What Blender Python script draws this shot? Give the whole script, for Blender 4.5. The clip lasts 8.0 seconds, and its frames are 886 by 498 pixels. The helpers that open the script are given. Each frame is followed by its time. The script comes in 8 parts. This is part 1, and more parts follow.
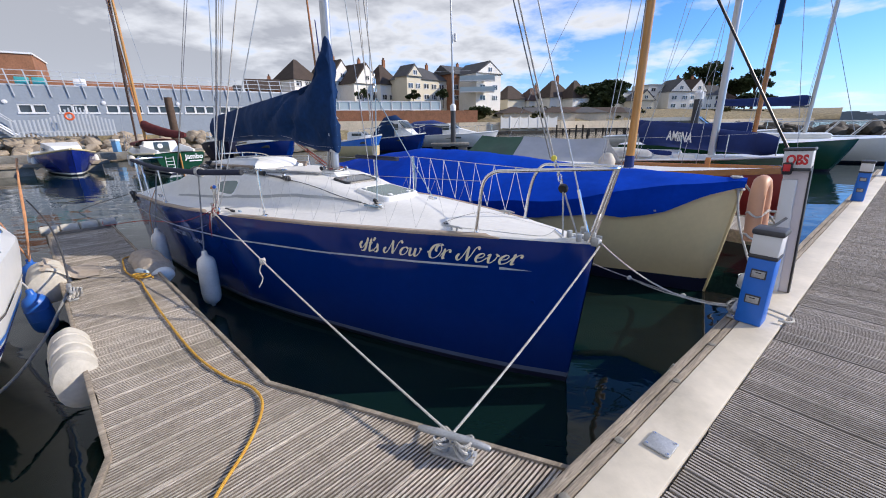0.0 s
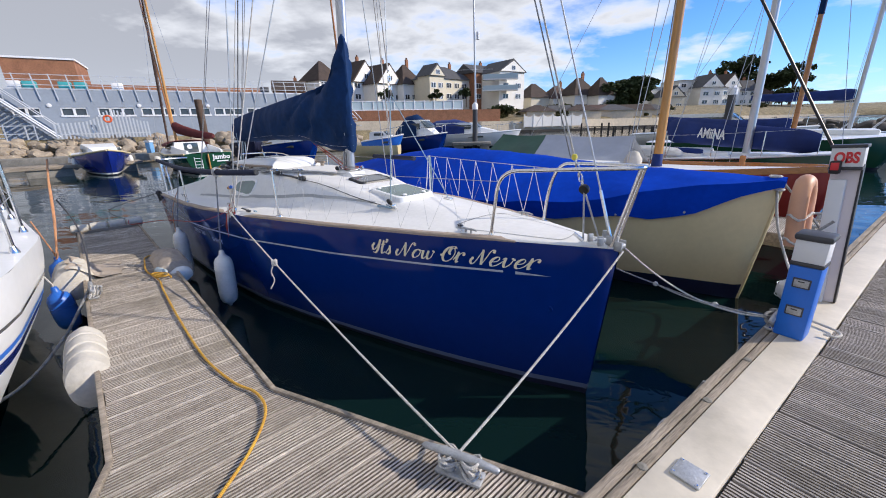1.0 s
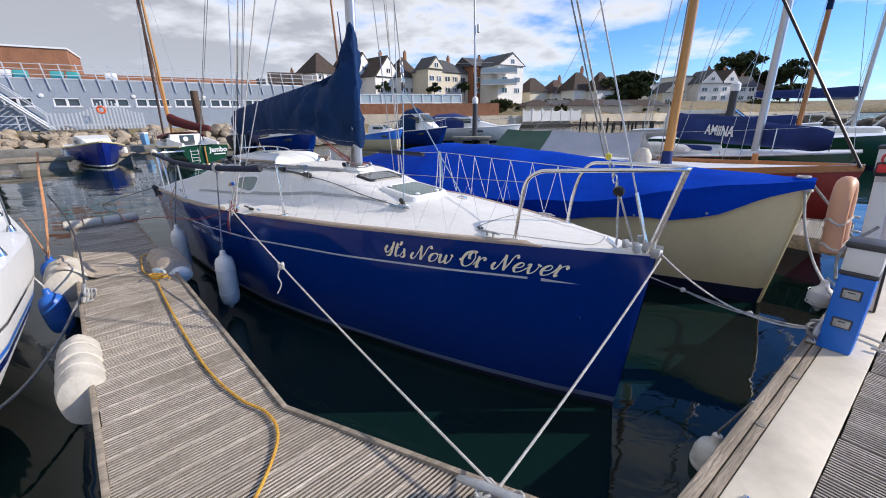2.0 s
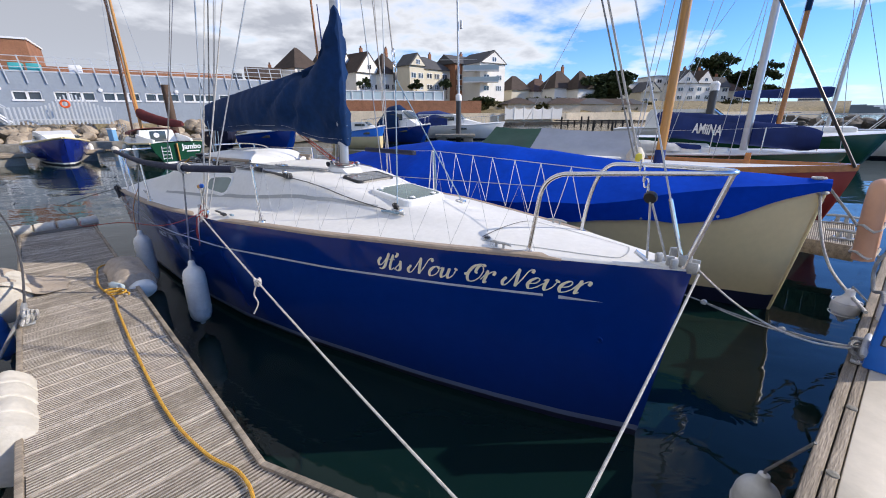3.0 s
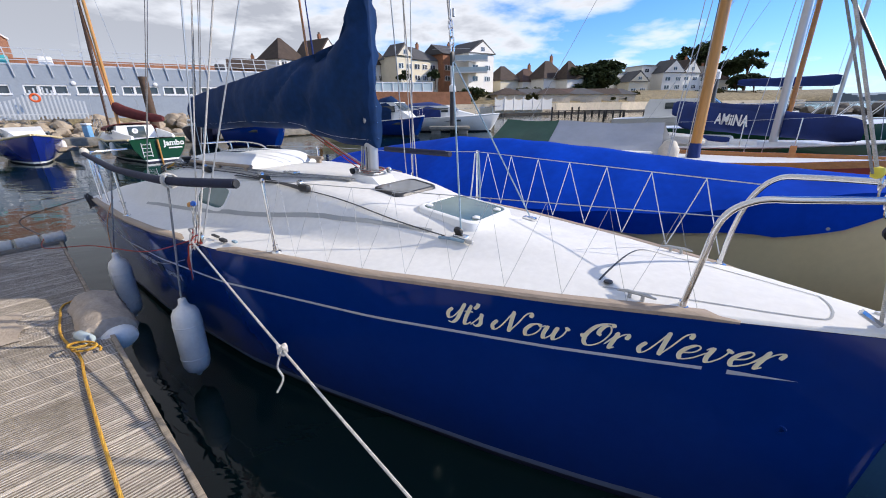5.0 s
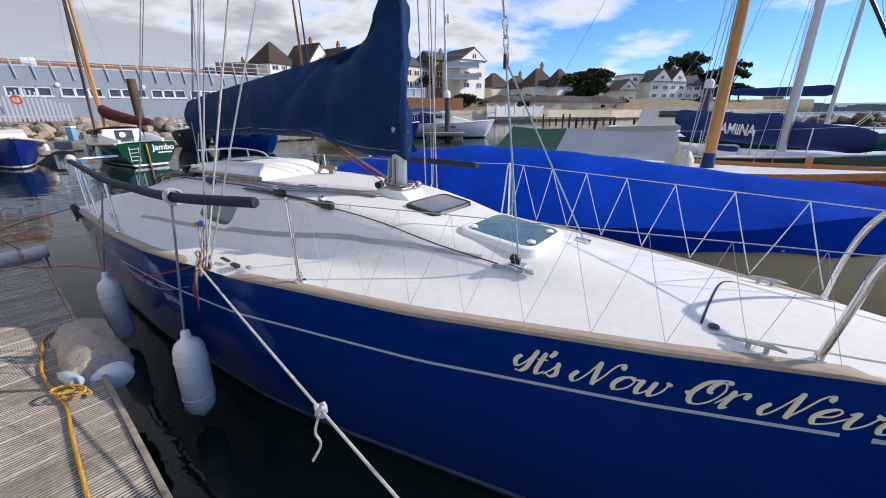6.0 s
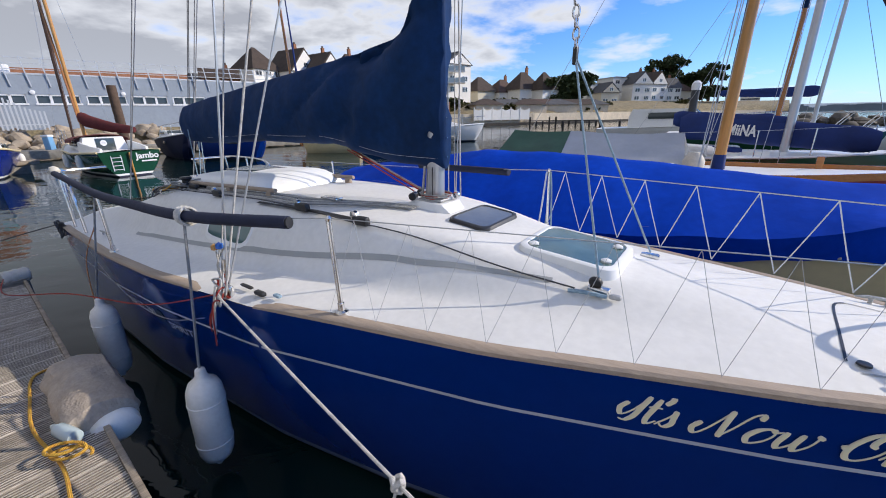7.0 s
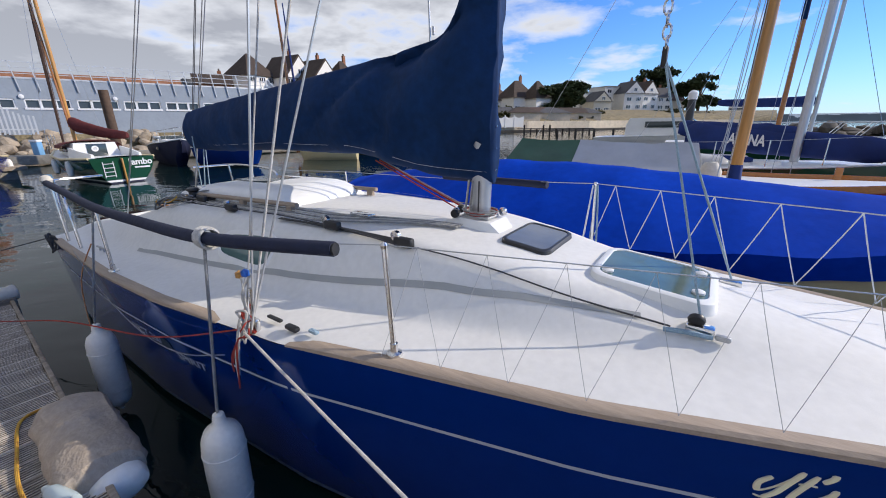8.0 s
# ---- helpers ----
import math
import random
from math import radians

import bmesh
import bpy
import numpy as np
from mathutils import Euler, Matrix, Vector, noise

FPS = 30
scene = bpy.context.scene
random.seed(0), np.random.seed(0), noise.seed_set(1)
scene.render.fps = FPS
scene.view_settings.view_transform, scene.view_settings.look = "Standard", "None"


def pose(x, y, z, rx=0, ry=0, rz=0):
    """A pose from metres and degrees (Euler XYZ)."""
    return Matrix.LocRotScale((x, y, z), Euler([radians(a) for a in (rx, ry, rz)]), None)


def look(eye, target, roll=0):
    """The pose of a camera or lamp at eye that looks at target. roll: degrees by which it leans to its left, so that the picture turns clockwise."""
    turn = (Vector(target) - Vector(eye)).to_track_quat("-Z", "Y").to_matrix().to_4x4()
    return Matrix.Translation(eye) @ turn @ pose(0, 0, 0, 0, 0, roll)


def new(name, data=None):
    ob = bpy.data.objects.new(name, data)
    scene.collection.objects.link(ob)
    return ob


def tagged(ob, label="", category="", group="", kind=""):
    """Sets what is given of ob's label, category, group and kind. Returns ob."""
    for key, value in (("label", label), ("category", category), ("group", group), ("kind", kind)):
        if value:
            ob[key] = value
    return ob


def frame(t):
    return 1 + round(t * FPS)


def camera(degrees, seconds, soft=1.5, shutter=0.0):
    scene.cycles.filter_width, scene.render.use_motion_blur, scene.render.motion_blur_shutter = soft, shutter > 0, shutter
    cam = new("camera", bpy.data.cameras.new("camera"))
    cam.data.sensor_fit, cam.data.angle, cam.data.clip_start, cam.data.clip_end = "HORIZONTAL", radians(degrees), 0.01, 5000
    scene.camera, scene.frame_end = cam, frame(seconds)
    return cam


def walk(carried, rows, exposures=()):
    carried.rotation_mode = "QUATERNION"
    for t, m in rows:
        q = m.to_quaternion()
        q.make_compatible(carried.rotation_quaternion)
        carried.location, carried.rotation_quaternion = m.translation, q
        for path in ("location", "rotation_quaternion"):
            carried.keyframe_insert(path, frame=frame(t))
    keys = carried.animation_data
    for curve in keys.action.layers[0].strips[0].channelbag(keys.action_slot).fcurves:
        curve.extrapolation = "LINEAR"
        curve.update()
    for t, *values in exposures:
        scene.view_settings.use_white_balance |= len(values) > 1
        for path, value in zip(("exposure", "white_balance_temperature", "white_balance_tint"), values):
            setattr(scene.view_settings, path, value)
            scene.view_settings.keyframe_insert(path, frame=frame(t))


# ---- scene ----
cam = camera(97.6, 8.0, soft=1.0)
PATH = [
    (0, (0.053, 0.52, 1.907), (-0.027, 2.423, 1.297), -0.9),
    (0.5, (0.078, 0.567, 1.898), (-0.053, 2.467, 1.289), -1.3),
    (1, (0.105, 0.637, 1.897), (-0.085, 2.531, 1.286), -1.4),
    (1.2, (0.074, 0.658, 1.901), (-0.111, 2.551, 1.283), -1.0),
    (2.3, (-0.115, 0.884, 1.909), (-0.277, 2.771, 1.265), -0.9),
    (2.5, (-0.15, 0.937, 1.901), (-0.283, 2.825, 1.254), -0.8),
    (3, (-0.216, 1.146, 1.892), (-0.301, 3.036, 1.241), -0.5),
    (3.5, (-0.289, 1.354, 1.912), (-0.357, 3.239, 1.248), -0.6),
    (4, (-0.452, 1.536, 1.908), (-0.52, 3.414, 1.222), -0.6),
    (4.5, (-0.627, 1.697, 1.913), (-0.686, 3.574, 1.225), -1.2),
    (4.7, (-0.682, 1.774, 1.912), (-0.73, 3.649, 1.219), -1.2),
    (5.8, (-0.96, 2.151, 1.915), (-0.951, 4.037, 1.25), -0.4),
    (6, (-1.056, 2.205, 1.929), (-1.037, 4.091, 1.265), -0.4),
    (6.5, (-1.235, 2.319, 1.93), (-1.191, 4.207, 1.272), -0.6),
    (7, (-1.388, 2.491, 1.927), (-1.308, 4.382, 1.28), -1.0),
    (7.5, (-1.52, 2.64, 1.947), (-1.417, 4.536, 1.318), -0.8),
    (8, (-1.666, 2.769, 1.936), (-1.55, 4.668, 1.321), -0.6),
]
walk(cam, [(t, look(eye, target, roll)) for t, eye, target, roll in PATH], [(0.0, 0.60, 6800, 11.5), (2.5, 0.64, 6800, 11.5), (4.5, 0.72, 6800, 11.5), (6.5, 0.52, 6800, 11.5), (8.0, 0.45, 6800, 11.5)])

# ---------------------------------------------------------------- sky and sun
SUN_AZ = Vector((1.0, 0.06, 0)).normalized()
SUN_EL = radians(28)
world = bpy.data.worlds.new("sky")
scene.world = world
world.use_nodes = True
wt = world.node_tree
wt.nodes.clear()


def link(t, a, b):
    t.links.new(a, b)


w_out = wt.nodes.new("ShaderNodeOutputWorld")
w_bg = wt.nodes.new("ShaderNodeBackground")
w_bg.inputs["Strength"].default_value = 0.21
w_sky = wt.nodes.new("ShaderNodeTexSky")
w_sky.sky_type = "NISHITA"
w_sky.sun_disc = False
w_sky.sun_elevation = SUN_EL
w_sky.sun_rotation = math.atan2(SUN_AZ.x, SUN_AZ.y)
w_sky.air_density = 1.0
w_sky.dust_density = 0.15
w_sky.ozone_density = 3.5
w_co = wt.nodes.new("ShaderNodeTexCoord")
w_sep = wt.nodes.new("ShaderNodeSeparateXYZ")
link(wt, w_co.outputs["Generated"], w_sep.inputs[0])


def wmath(op, a, b=None, clamp=False):
    n = wt.nodes.new("ShaderNodeMath")
    n.operation = op
    n.use_clamp = clamp
    for i, v in enumerate((a, b)):
        if v is None:
            continue
        if isinstance(v, (int, float)):
            n.inputs[i].default_value = v
        else:
            link(wt, v, n.inputs[i])
    return n.outputs[0]


# the cloud layer: a flat sheet seen in perspective, denser towards the west
w_up = wmath("ADD", wmath("MAXIMUM", w_sep.outputs[2], 0.0), 0.22)
w_comb = wt.nodes.new("ShaderNodeCombineXYZ")
link(wt, wmath("DIVIDE", w_sep.outputs[0], w_up), w_comb.inputs[0])
link(wt, wmath("DIVIDE", w_sep.outputs[1], w_up), w_comb.inputs[1])
link(wt, wmath("MULTIPLY", w_sep.outputs[2], 3.0), w_comb.inputs[2])
w_n = wt.nodes.new("ShaderNodeTexNoise")
w_n.inputs["Scale"].default_value = 1.9
w_n.inputs["Detail"].default_value = 8
w_n.inputs["Roughness"].default_value = 0.54
w_n.inputs["Distortion"].default_value = 0.1
link(wt, w_comb.outputs[0], w_n.inputs["Vector"])
w_front = wmath("SUBTRACT", 0.02, wmath("MULTIPLY", w_sep.outputs[0], 0.34))
w_dens = wmath("ADD", w_n.outputs[0], w_front)
w_ramp = wt.nodes.new("ShaderNodeValToRGB")
w_ramp.color_ramp.elements[0].position = 0.40
w_ramp.color_ramp.elements[1].position = 0.56
link(wt, w_dens, w_ramp.inputs[0])
w_shade = wt.nodes.new("ShaderNodeValToRGB")
w_shade.color_ramp.elements[0].position = 0.50
w_shade.color_ramp.elements[0].color = (2.95, 3.15, 3.5, 1)
w_shade.color_ramp.elements[1].position = 0.69
w_shade.color_ramp.elements[1].color = (1.42, 1.55, 1.84, 1)
link(wt, w_dens, w_shade.inputs[0])
w_mix = wt.nodes.new("ShaderNodeMixRGB")
link(wt, w_ramp.outputs[0], w_mix.inputs[0])
w_blue = wt.nodes.new("ShaderNodeMixRGB")
w_blue.blend_type = "MULTIPLY"
w_blue.inputs[0].default_value = 1.0
w_blue.inputs[2].default_value = (0.20, 0.38, 0.66, 1)
link(wt, w_sky.outputs[0], w_blue.inputs[1])
link(wt, w_blue.outputs[0], w_mix.inputs[1])
link(wt, w_shade.outputs[0], w_mix.inputs[2])
w_haze = wt.nodes.new("ShaderNodeMixRGB")
w_haze.inputs[2].default_value = (2.7, 3.2, 3.95, 1)
link(wt, wmath("MULTIPLY", wmath("POWER", wmath("SUBTRACT", 1.0, wmath("ABSOLUTE", w_sep.outputs[2])), 15.0), 0.62), w_haze.inputs[0])
link(wt, w_mix.outputs[0], w_haze.inputs[1])
link(wt, w_haze.outputs[0], w_bg.inputs[0])
link(wt, w_bg.outputs[0], w_out.inputs[0])

sun_data = bpy.data.lights.new("sun", "SUN")
sun_data.energy = 3.2
sun_data.angle = radians(0.5)
sun_data.color = (1.0, 0.93, 0.83)
sun = new("sun", sun_data)
SUN_TO = Vector((SUN_AZ.x * math.cos(SUN_EL), SUN_AZ.y * math.cos(SUN_EL), math.sin(SUN_EL)))
sun.matrix_world = look(SUN_TO * 60, (0, 0, 0))


# ---------------------------------------------------------------- materials
def material(name, colour, rough=0.5, metal=0.0, vary=0.15, scale=6.0, bump=0.0, bump_scale=40.0, colour2=None, stretch=(1, 1, 1), spec=0.5, per_piece=0.0, fine=0.0, coat=0.0, trans=0.0, dirt=0.0):
    m = bpy.data.materials.new(name)
    m.use_nodes = True
    t = m.node_tree
    p = t.nodes["Principled BSDF"]
    p.inputs["Roughness"].default_value = rough
    p.inputs["Metallic"].default_value = metal
    p.inputs["Specular IOR Level"].default_value = spec
    p.inputs["Coat Weight"].default_value = coat
    p.inputs["Coat Roughness"].default_value = 0.08
    p.inputs["Transmission Weight"].default_value = trans
    co = t.nodes.new("ShaderNodeTexCoord")
    mp = t.nodes.new("ShaderNodeMapping")
    mp.inputs["Scale"].default_value = stretch
    link(t, co.outputs["Object"], mp.inputs[0])
    place_out = co.outputs["Object"]
    if per_piece:
        own = t.nodes.new("ShaderNodeObjectInfo")
        shift = t.nodes.new("ShaderNodeVectorMath")
        shift.operation = "SCALE"
        shift.inputs[0].default_value = (31.0, 17.0, 0.0)
        link(t, own.outputs["Random"], shift.inputs["Scale"])
        link(t, shift.outputs[0], mp.inputs["Location"])
        place_out = t.nodes.new("ShaderNodeNewGeometry").outputs["Position"]
    n = t.nodes.new("ShaderNodeTexNoise")
    n.inputs["Scale"].default_value = scale
    n.inputs["Detail"].default_value = 6
    n.inputs["Roughness"].default_value = 0.6
    link(t, mp.outputs[0], n.inputs["Vector"])
    c1 = tuple(colour)
    c2 = tuple(colour2) if colour2 else tuple(c * (1 - vary) for c in c1)
    ramp = t.nodes.new("ShaderNodeValToRGB")
    ramp.color_ramp.elements[0].position = 0.32
    ramp.color_ramp.elements[1].position = 0.68
    ramp.color_ramp.elements[0].color = (*c2, 1)
    ramp.color_ramp.elements[1].color = (*c1, 1)
    link(t, n.outputs[0], ramp.inputs[0])
    last = ramp.outputs[0]
    if fine:
        n2 = t.nodes.new("ShaderNodeTexNoise")
        n2.inputs["Scale"].default_value = scale * 9
        n2.inputs["Detail"].default_value = 4
        link(t, mp.outputs[0], n2.inputs["Vector"])
        mr = t.nodes.new("ShaderNodeMapRange")
        mr.inputs["From Min"].default_value = 0.3
        mr.inputs["From Max"].default_value = 0.7
        mr.inputs["To Min"].default_value = 1 - fine
        mr.inputs["To Max"].default_value = 1 + fine * 0.6
        link(t, n2.outputs[0], mr.inputs[0])
        mul = t.nodes.new("ShaderNodeMixRGB")
        mul.blend_type = "MULTIPLY"
        mul.inputs[0].default_value = 1
        link(t, last, mul.inputs[1])
        link(t, mr.outputs[0], mul.inputs[2])
        last = mul.outputs[0]
    if dirt:
        n3 = t.nodes.new("ShaderNodeTexNoise")
        n3.inputs["Scale"].default_value = 1.7
        n3.inputs["Detail"].default_value = 8
        n3.inputs["Roughness"].default_value = 0.7
        link(t, place_out, n3.inputs["Vector"])
        r3 = t.nodes.new("ShaderNodeValToRGB")
        r3.color_ramp.elements[0].position = 0.5
        r3.color_ramp.elements[0].color = (1, 1, 1, 1)
        r3.color_ramp.elements[1].position = 0.72
        r3.color_ramp.elements[1].color = (1 - dirt, 1 - dirt, 1 - dirt * 1.1, 1)
        link(t, n3.outputs[0], r3.inputs[0])
        m3 = t.nodes.new("ShaderNodeMixRGB")
        m3.blend_type = "MULTIPLY"
        m3.inputs[0].default_value = 1
        link(t, last, m3.inputs[1])
        link(t, r3.outputs[0], m3.inputs[2])
        last = m3.outputs[0]
    if per_piece:
        oi = t.nodes.new("ShaderNodeObjectInfo")
        mr = t.nodes.new("ShaderNodeMapRange")
        mr.inputs["To Min"].default_value = 1 - per_piece
        mr.inputs["To Max"].default_value = 1 + per_piece
        link(t, oi.outputs["Random"], mr.inputs[0])
        mul = t.nodes.new("ShaderNodeMixRGB")
        mul.blend_type = "MULTIPLY"
        mul.inputs[0].default_value = 1
        link(t, last, mul.inputs[1])
        link(t, mr.outputs[0], mul.inputs[2])
        last = mul.outputs[0]
    link(t, last, p.inputs["Base Color"])
    if bump:
        nb = t.nodes.new("ShaderNodeTexNoise")
        nb.inputs["Scale"].default_value = bump_scale
        nb.inputs["Detail"].default_value = 5
        link(t, mp.outputs[0], nb.inputs["Vector"])
        b = t.nodes.new("ShaderNodeBump")
        b.inputs["Strength"].default_value = bump
        b.inputs["Distance"].default_value = 0.02
        link(t, nb.outputs[0], b.inputs["Height"])
        link(t, b.outputs[0], p.inputs["Normal"])
    return m


def rope_material(name, colour, colour2, pitch=90.0):
    m = material(name, colour, 0.85, vary=0.2, scale=30, fine=0.25, colour2=colour2)
    t = m.node_tree
    p = t.nodes["Principled BSDF"]
    co = t.nodes.new("ShaderNodeTexCoord")
    w = t.nodes.new("ShaderNodeTexWave")
    w.inputs["Scale"].default_value = pitch
    w.bands_direction = "DIAGONAL"
    link(t, co.outputs["Object"], w.inputs["Vector"])
    b = t.nodes.new("ShaderNodeBump")
    b.inputs["Strength"].default_value = 0.7
    b.inputs["Distance"].default_value = 0.004
    link(t, w.outputs[1], b.inputs["Height"])
    link(t, b.outputs[0], p.inputs["Normal"])
    return m


def water_material():
    m = bpy.data.materials.new("harbour_water")
    m.use_nodes = True
    t = m.node_tree
    p = t.nodes["Principled BSDF"]
    p.inputs["Base Color"].default_value = (0.0032, 0.0145, 0.0135, 1)
    p.inputs["Roughness"].default_value = 0.03
    p.inputs["IOR"].default_value = 1.33
    co = t.nodes.new("ShaderNodeTexCoord")
    mp = t.nodes.new("ShaderNodeMapping")
    mp.inputs["Scale"].default_value = (1.0, 1.7, 1.0)
    mp.inputs["Rotation"].default_value = (0, 0, 0.5)
    link(t, co.outputs["Object"], mp.inputs[0])
    n1 = t.nodes.new("ShaderNodeTexNoise")
    n1.inputs["Scale"].default_value = 2.2
    n1.inputs["Detail"].default_value = 3
    n1.inputs["Distortion"].default_value = 0.6
    n2 = t.nodes.new("ShaderNodeTexNoise")
    n2.inputs["Scale"].default_value = 0.5
    n2.inputs["Detail"].default_value = 2
    link(t, mp.outputs[0], n1.inputs["Vector"])
    link(t, mp.outputs[0], n2.inputs["Vector"])
    b1 = t.nodes.new("ShaderNodeBump")
    b1.inputs["Strength"].default_value = 0.09
    b1.inputs["Distance"].default_value = 0.05
    b2 = t.nodes.new("ShaderNodeBump")
    b2.inputs["Strength"].default_value = 0.15
    b2.inputs["Distance"].default_value = 0.17
    link(t, n1.outputs[0], b1.inputs["Height"])
    link(t, n2.outputs[0], b2.inputs["Height"])
    link(t, b1.outputs[0], b2.inputs["Normal"])
    link(t, b2.outputs[0], p.inputs["Normal"])
    return m


M_WATER = water_material()
M_NAVYHULL = material("blue_gelcoat", (0.001, 0.026, 0.185), 0.09, vary=0.12, scale=1.4, spec=0.35, coat=0.10, fine=0.05)
M_WHITE = material("white_gelcoat", (0.80, 0.80, 0.78), 0.32, vary=0.05, scale=2.0, fine=0.03, dirt=0.05, bump=0.03, bump_scale=300)
M_NONSLIP = material("worn_white_deck", (0.745, 0.735, 0.70), 0.55, vary=0.05, scale=3.0, fine=0.05, dirt=0.07, bump=0.12, bump_scale=420)
M_GREYSTRIPE = material("grey_stripe", (0.36, 0.37, 0.36), 0.5, vary=0.1, scale=5)
M_SILVER = material("silver_line", (0.50, 0.54, 0.60), 0.35, vary=0.1, scale=5)
M_TAUPE = material("weathered_teak", (0.42, 0.33, 0.25), 0.65, vary=0.25, scale=9, stretch=(0.4, 5, 5), fine=0.12, bump=0.1)
M_CREAMLETTER = material("cream_vinyl", (0.90, 0.83, 0.58), 0.45, vary=0.04, scale=8)
M_STEEL = material("stainless_steel", (0.72, 0.72, 0.72), 0.16, metal=1.0, vary=0.1, scale=12)
M_WIRE = material("steel_wire", (0.50, 0.51, 0.52), 0.35, metal=0.7, vary=0.15, scale=20)
M_ALU = material("aluminium_spar", (0.55, 0.56, 0.58), 0.38, metal=0.75, vary=0.12, scale=3, stretch=(1, 1, 0.2), dirt=0.1)
M_GALV = material("galvanised", (0.50, 0.51, 0.51), 0.5, metal=0.5, vary=0.25, scale=14, fine=0.15, bump=0.15)
M_NAVYCLOTH = material("navy_canvas", (0.004, 0.032, 0.112), 0.72, vary=0.35, scale=2.5, fine=0.18, bump=0.35, bump_scale=7, spec=0.15)
M_NAVYPAD = material("navy_padding", (0.010, 0.016, 0.045), 0.8, vary=0.25, scale=14, bump=0.2, bump_scale=30)
M_BLUETARP = material("bright_blue_tarpaulin", (0.000, 0.056, 0.50), 0.75, spec=0.04, vary=0.30, scale=1.6, fine=0.08, bump=0.55, bump_scale=3.2)
M_GREENTARP = material("dark_green_tarpaulin", (0.015, 0.085, 0.055), 0.5, vary=0.25, scale=2, bump=0.4, bump_scale=4)
M_GREYTARP = material("pale_grey_tarpaulin", (0.42, 0.45, 0.50), 0.45, vary=0.18, scale=2, bump=0.4, bump_scale=5)
M_CREAMHULL = material("cream_paint", (0.72, 0.59, 0.33), 0.35, vary=0.08, scale=2, fine=0.03, dirt=0.06)
M_BOOT = material("dark_bottom_paint", (0.008, 0.012, 0.045), 0.6, vary=0.3, scale=5)
M_BOOTLINE = material("pale_boot_line", (0.12, 0.16, 0.28), 0.4, vary=0.2, scale=6)
M_REDHULL = material("red_paint", (0.26, 0.022, 0.014), 0.4, vary=0.15, scale=3)
M_VARNISH = material("varnished_wood", (0.46, 0.18, 0.045), 0.25, vary=0.3, scale=5, stretch=(0.5, 6, 6), coat=0.4)
M_PALEVARNISH = material("honey_spruce", (0.60, 0.29, 0.07), 0.3, vary=0.25, scale=4, stretch=(6, 6, 0.5), coat=0.4)
M_GREENHULL = material("dark_green_gelcoat", (0.008, 0.060, 0.030), 0.18, vary=0.15, scale=3, coat=0.4)
M_BLUEHULL = material("royal_blue_gelcoat", (0.008, 0.022, 0.18), 0.18, vary=0.12, scale=3, coat=0.4)
M_REDCLOTH = material("maroon_canvas", (0.13, 0.022, 0.022), 0.85, vary=0.3, scale=6, bump=0.4, bump_scale=9)
M_ROYALCLOTH = material("royal_blue_canvas", (0.003, 0.026, 0.16), 0.8, vary=0.3, scale=3, bump=0.4, bump_scale=6)
M_BLACKGLASS = material("smoked_acrylic", (0.045, 0.060, 0.062), 0.10, vary=0.12, scale=3, spec=0.7)
M_HATCHGLASS = material("green_tinted_acrylic", (0.10, 0.17, 0.16), 0.08, vary=0.35, scale=4, spec=0.8)
M_SMOKE = material("smoked_grey_acrylic", (0.16, 0.17, 0.18), 0.09, vary=0.3, scale=3, spec=0.7)
M_BLACK = material("black_plastic", (0.018, 0.018, 0.02), 0.45, vary=0.2, scale=10)
M_ROPEWHITE = rope_material("white_rope", (0.72, 0.70, 0.66), (0.50, 0.48, 0.44))
M_ROPEGREY = rope_material("grey_rope", (0.40, 0.40, 0.39), (0.22, 0.22, 0.22))
M_ROPEYELLOW = rope_material("yellow_rope", (0.72, 0.44, 0.06), (0.60, 0.27, 0.04))
M_ROPERED = rope_material("red_rope", (0.48, 0.05, 0.03), (0.30, 0.03, 0.02))
M_ROPEORANGE = rope_material("orange_rope", (0.74, 0.36, 0.17), (0.58, 0.26, 0.13))
M_ROPEDARK = rope_material("dark_rope", (0.09, 0.09, 0.10), (0.05, 0.05, 0.055))
M_ROPEBLUE = rope_material("pale_blue_rope", (0.36, 0.50, 0.60), (0.24, 0.36, 0.45))
M_NETLINE = material("white_cord", (0.66, 0.70, 0.74), 0.8, vary=0.1, scale=20)
M_NETGREY = material("thin_grey_cord", (0.45, 0.45, 0.45), 0.8, vary=0.1, scale=20)
M_FENDER = material("scuffed_white_vinyl", (0.82, 0.80, 0.75), 0.45, vary=0.12, scale=5, fine=0.06, dirt=0.25, bump=0.05)
M_FENDERBLUE = material("blue_vinyl", (0.015, 0.13, 0.52), 0.4, vary=0.15, scale=6, dirt=0.12)
M_PEACH = material("faded_peach_vinyl", (0.62, 0.33, 0.20), 0.5, vary=0.15, scale=5, dirt=0.15)
M_CARPET = material("faded_grey_carpet", (0.48, 0.40, 0.32), 0.95, vary=0.3, scale=5, fine=0.12, bump=0.4, bump_scale=60)
M_SACK = material("dirty_white_padding", (0.62, 0.58, 0.50), 0.75, vary=0.2, scale=4, fine=0.08, dirt=0.2, bump=0.2, bump_scale=30)
M_PLANK = material("silvered_decking", (0.72, 0.645, 0.55), 0.85, scale=4.2, colour2=(0.34, 0.29, 0.235), stretch=(0.8, 9, 9), fine=0.38, bump=0.4, bump_scale=30, per_piece=0.18, dirt=0.62)
M_PLANKDARK = material("grey_brown_decking", (0.46, 0.42, 0.385), 0.85, scale=4.2, colour2=(0.27, 0.24, 0.215), stretch=(1.0, 7, 7), fine=0.28, bump=0.35, bump_scale=30, per_piece=0.22, dirt=0.35)
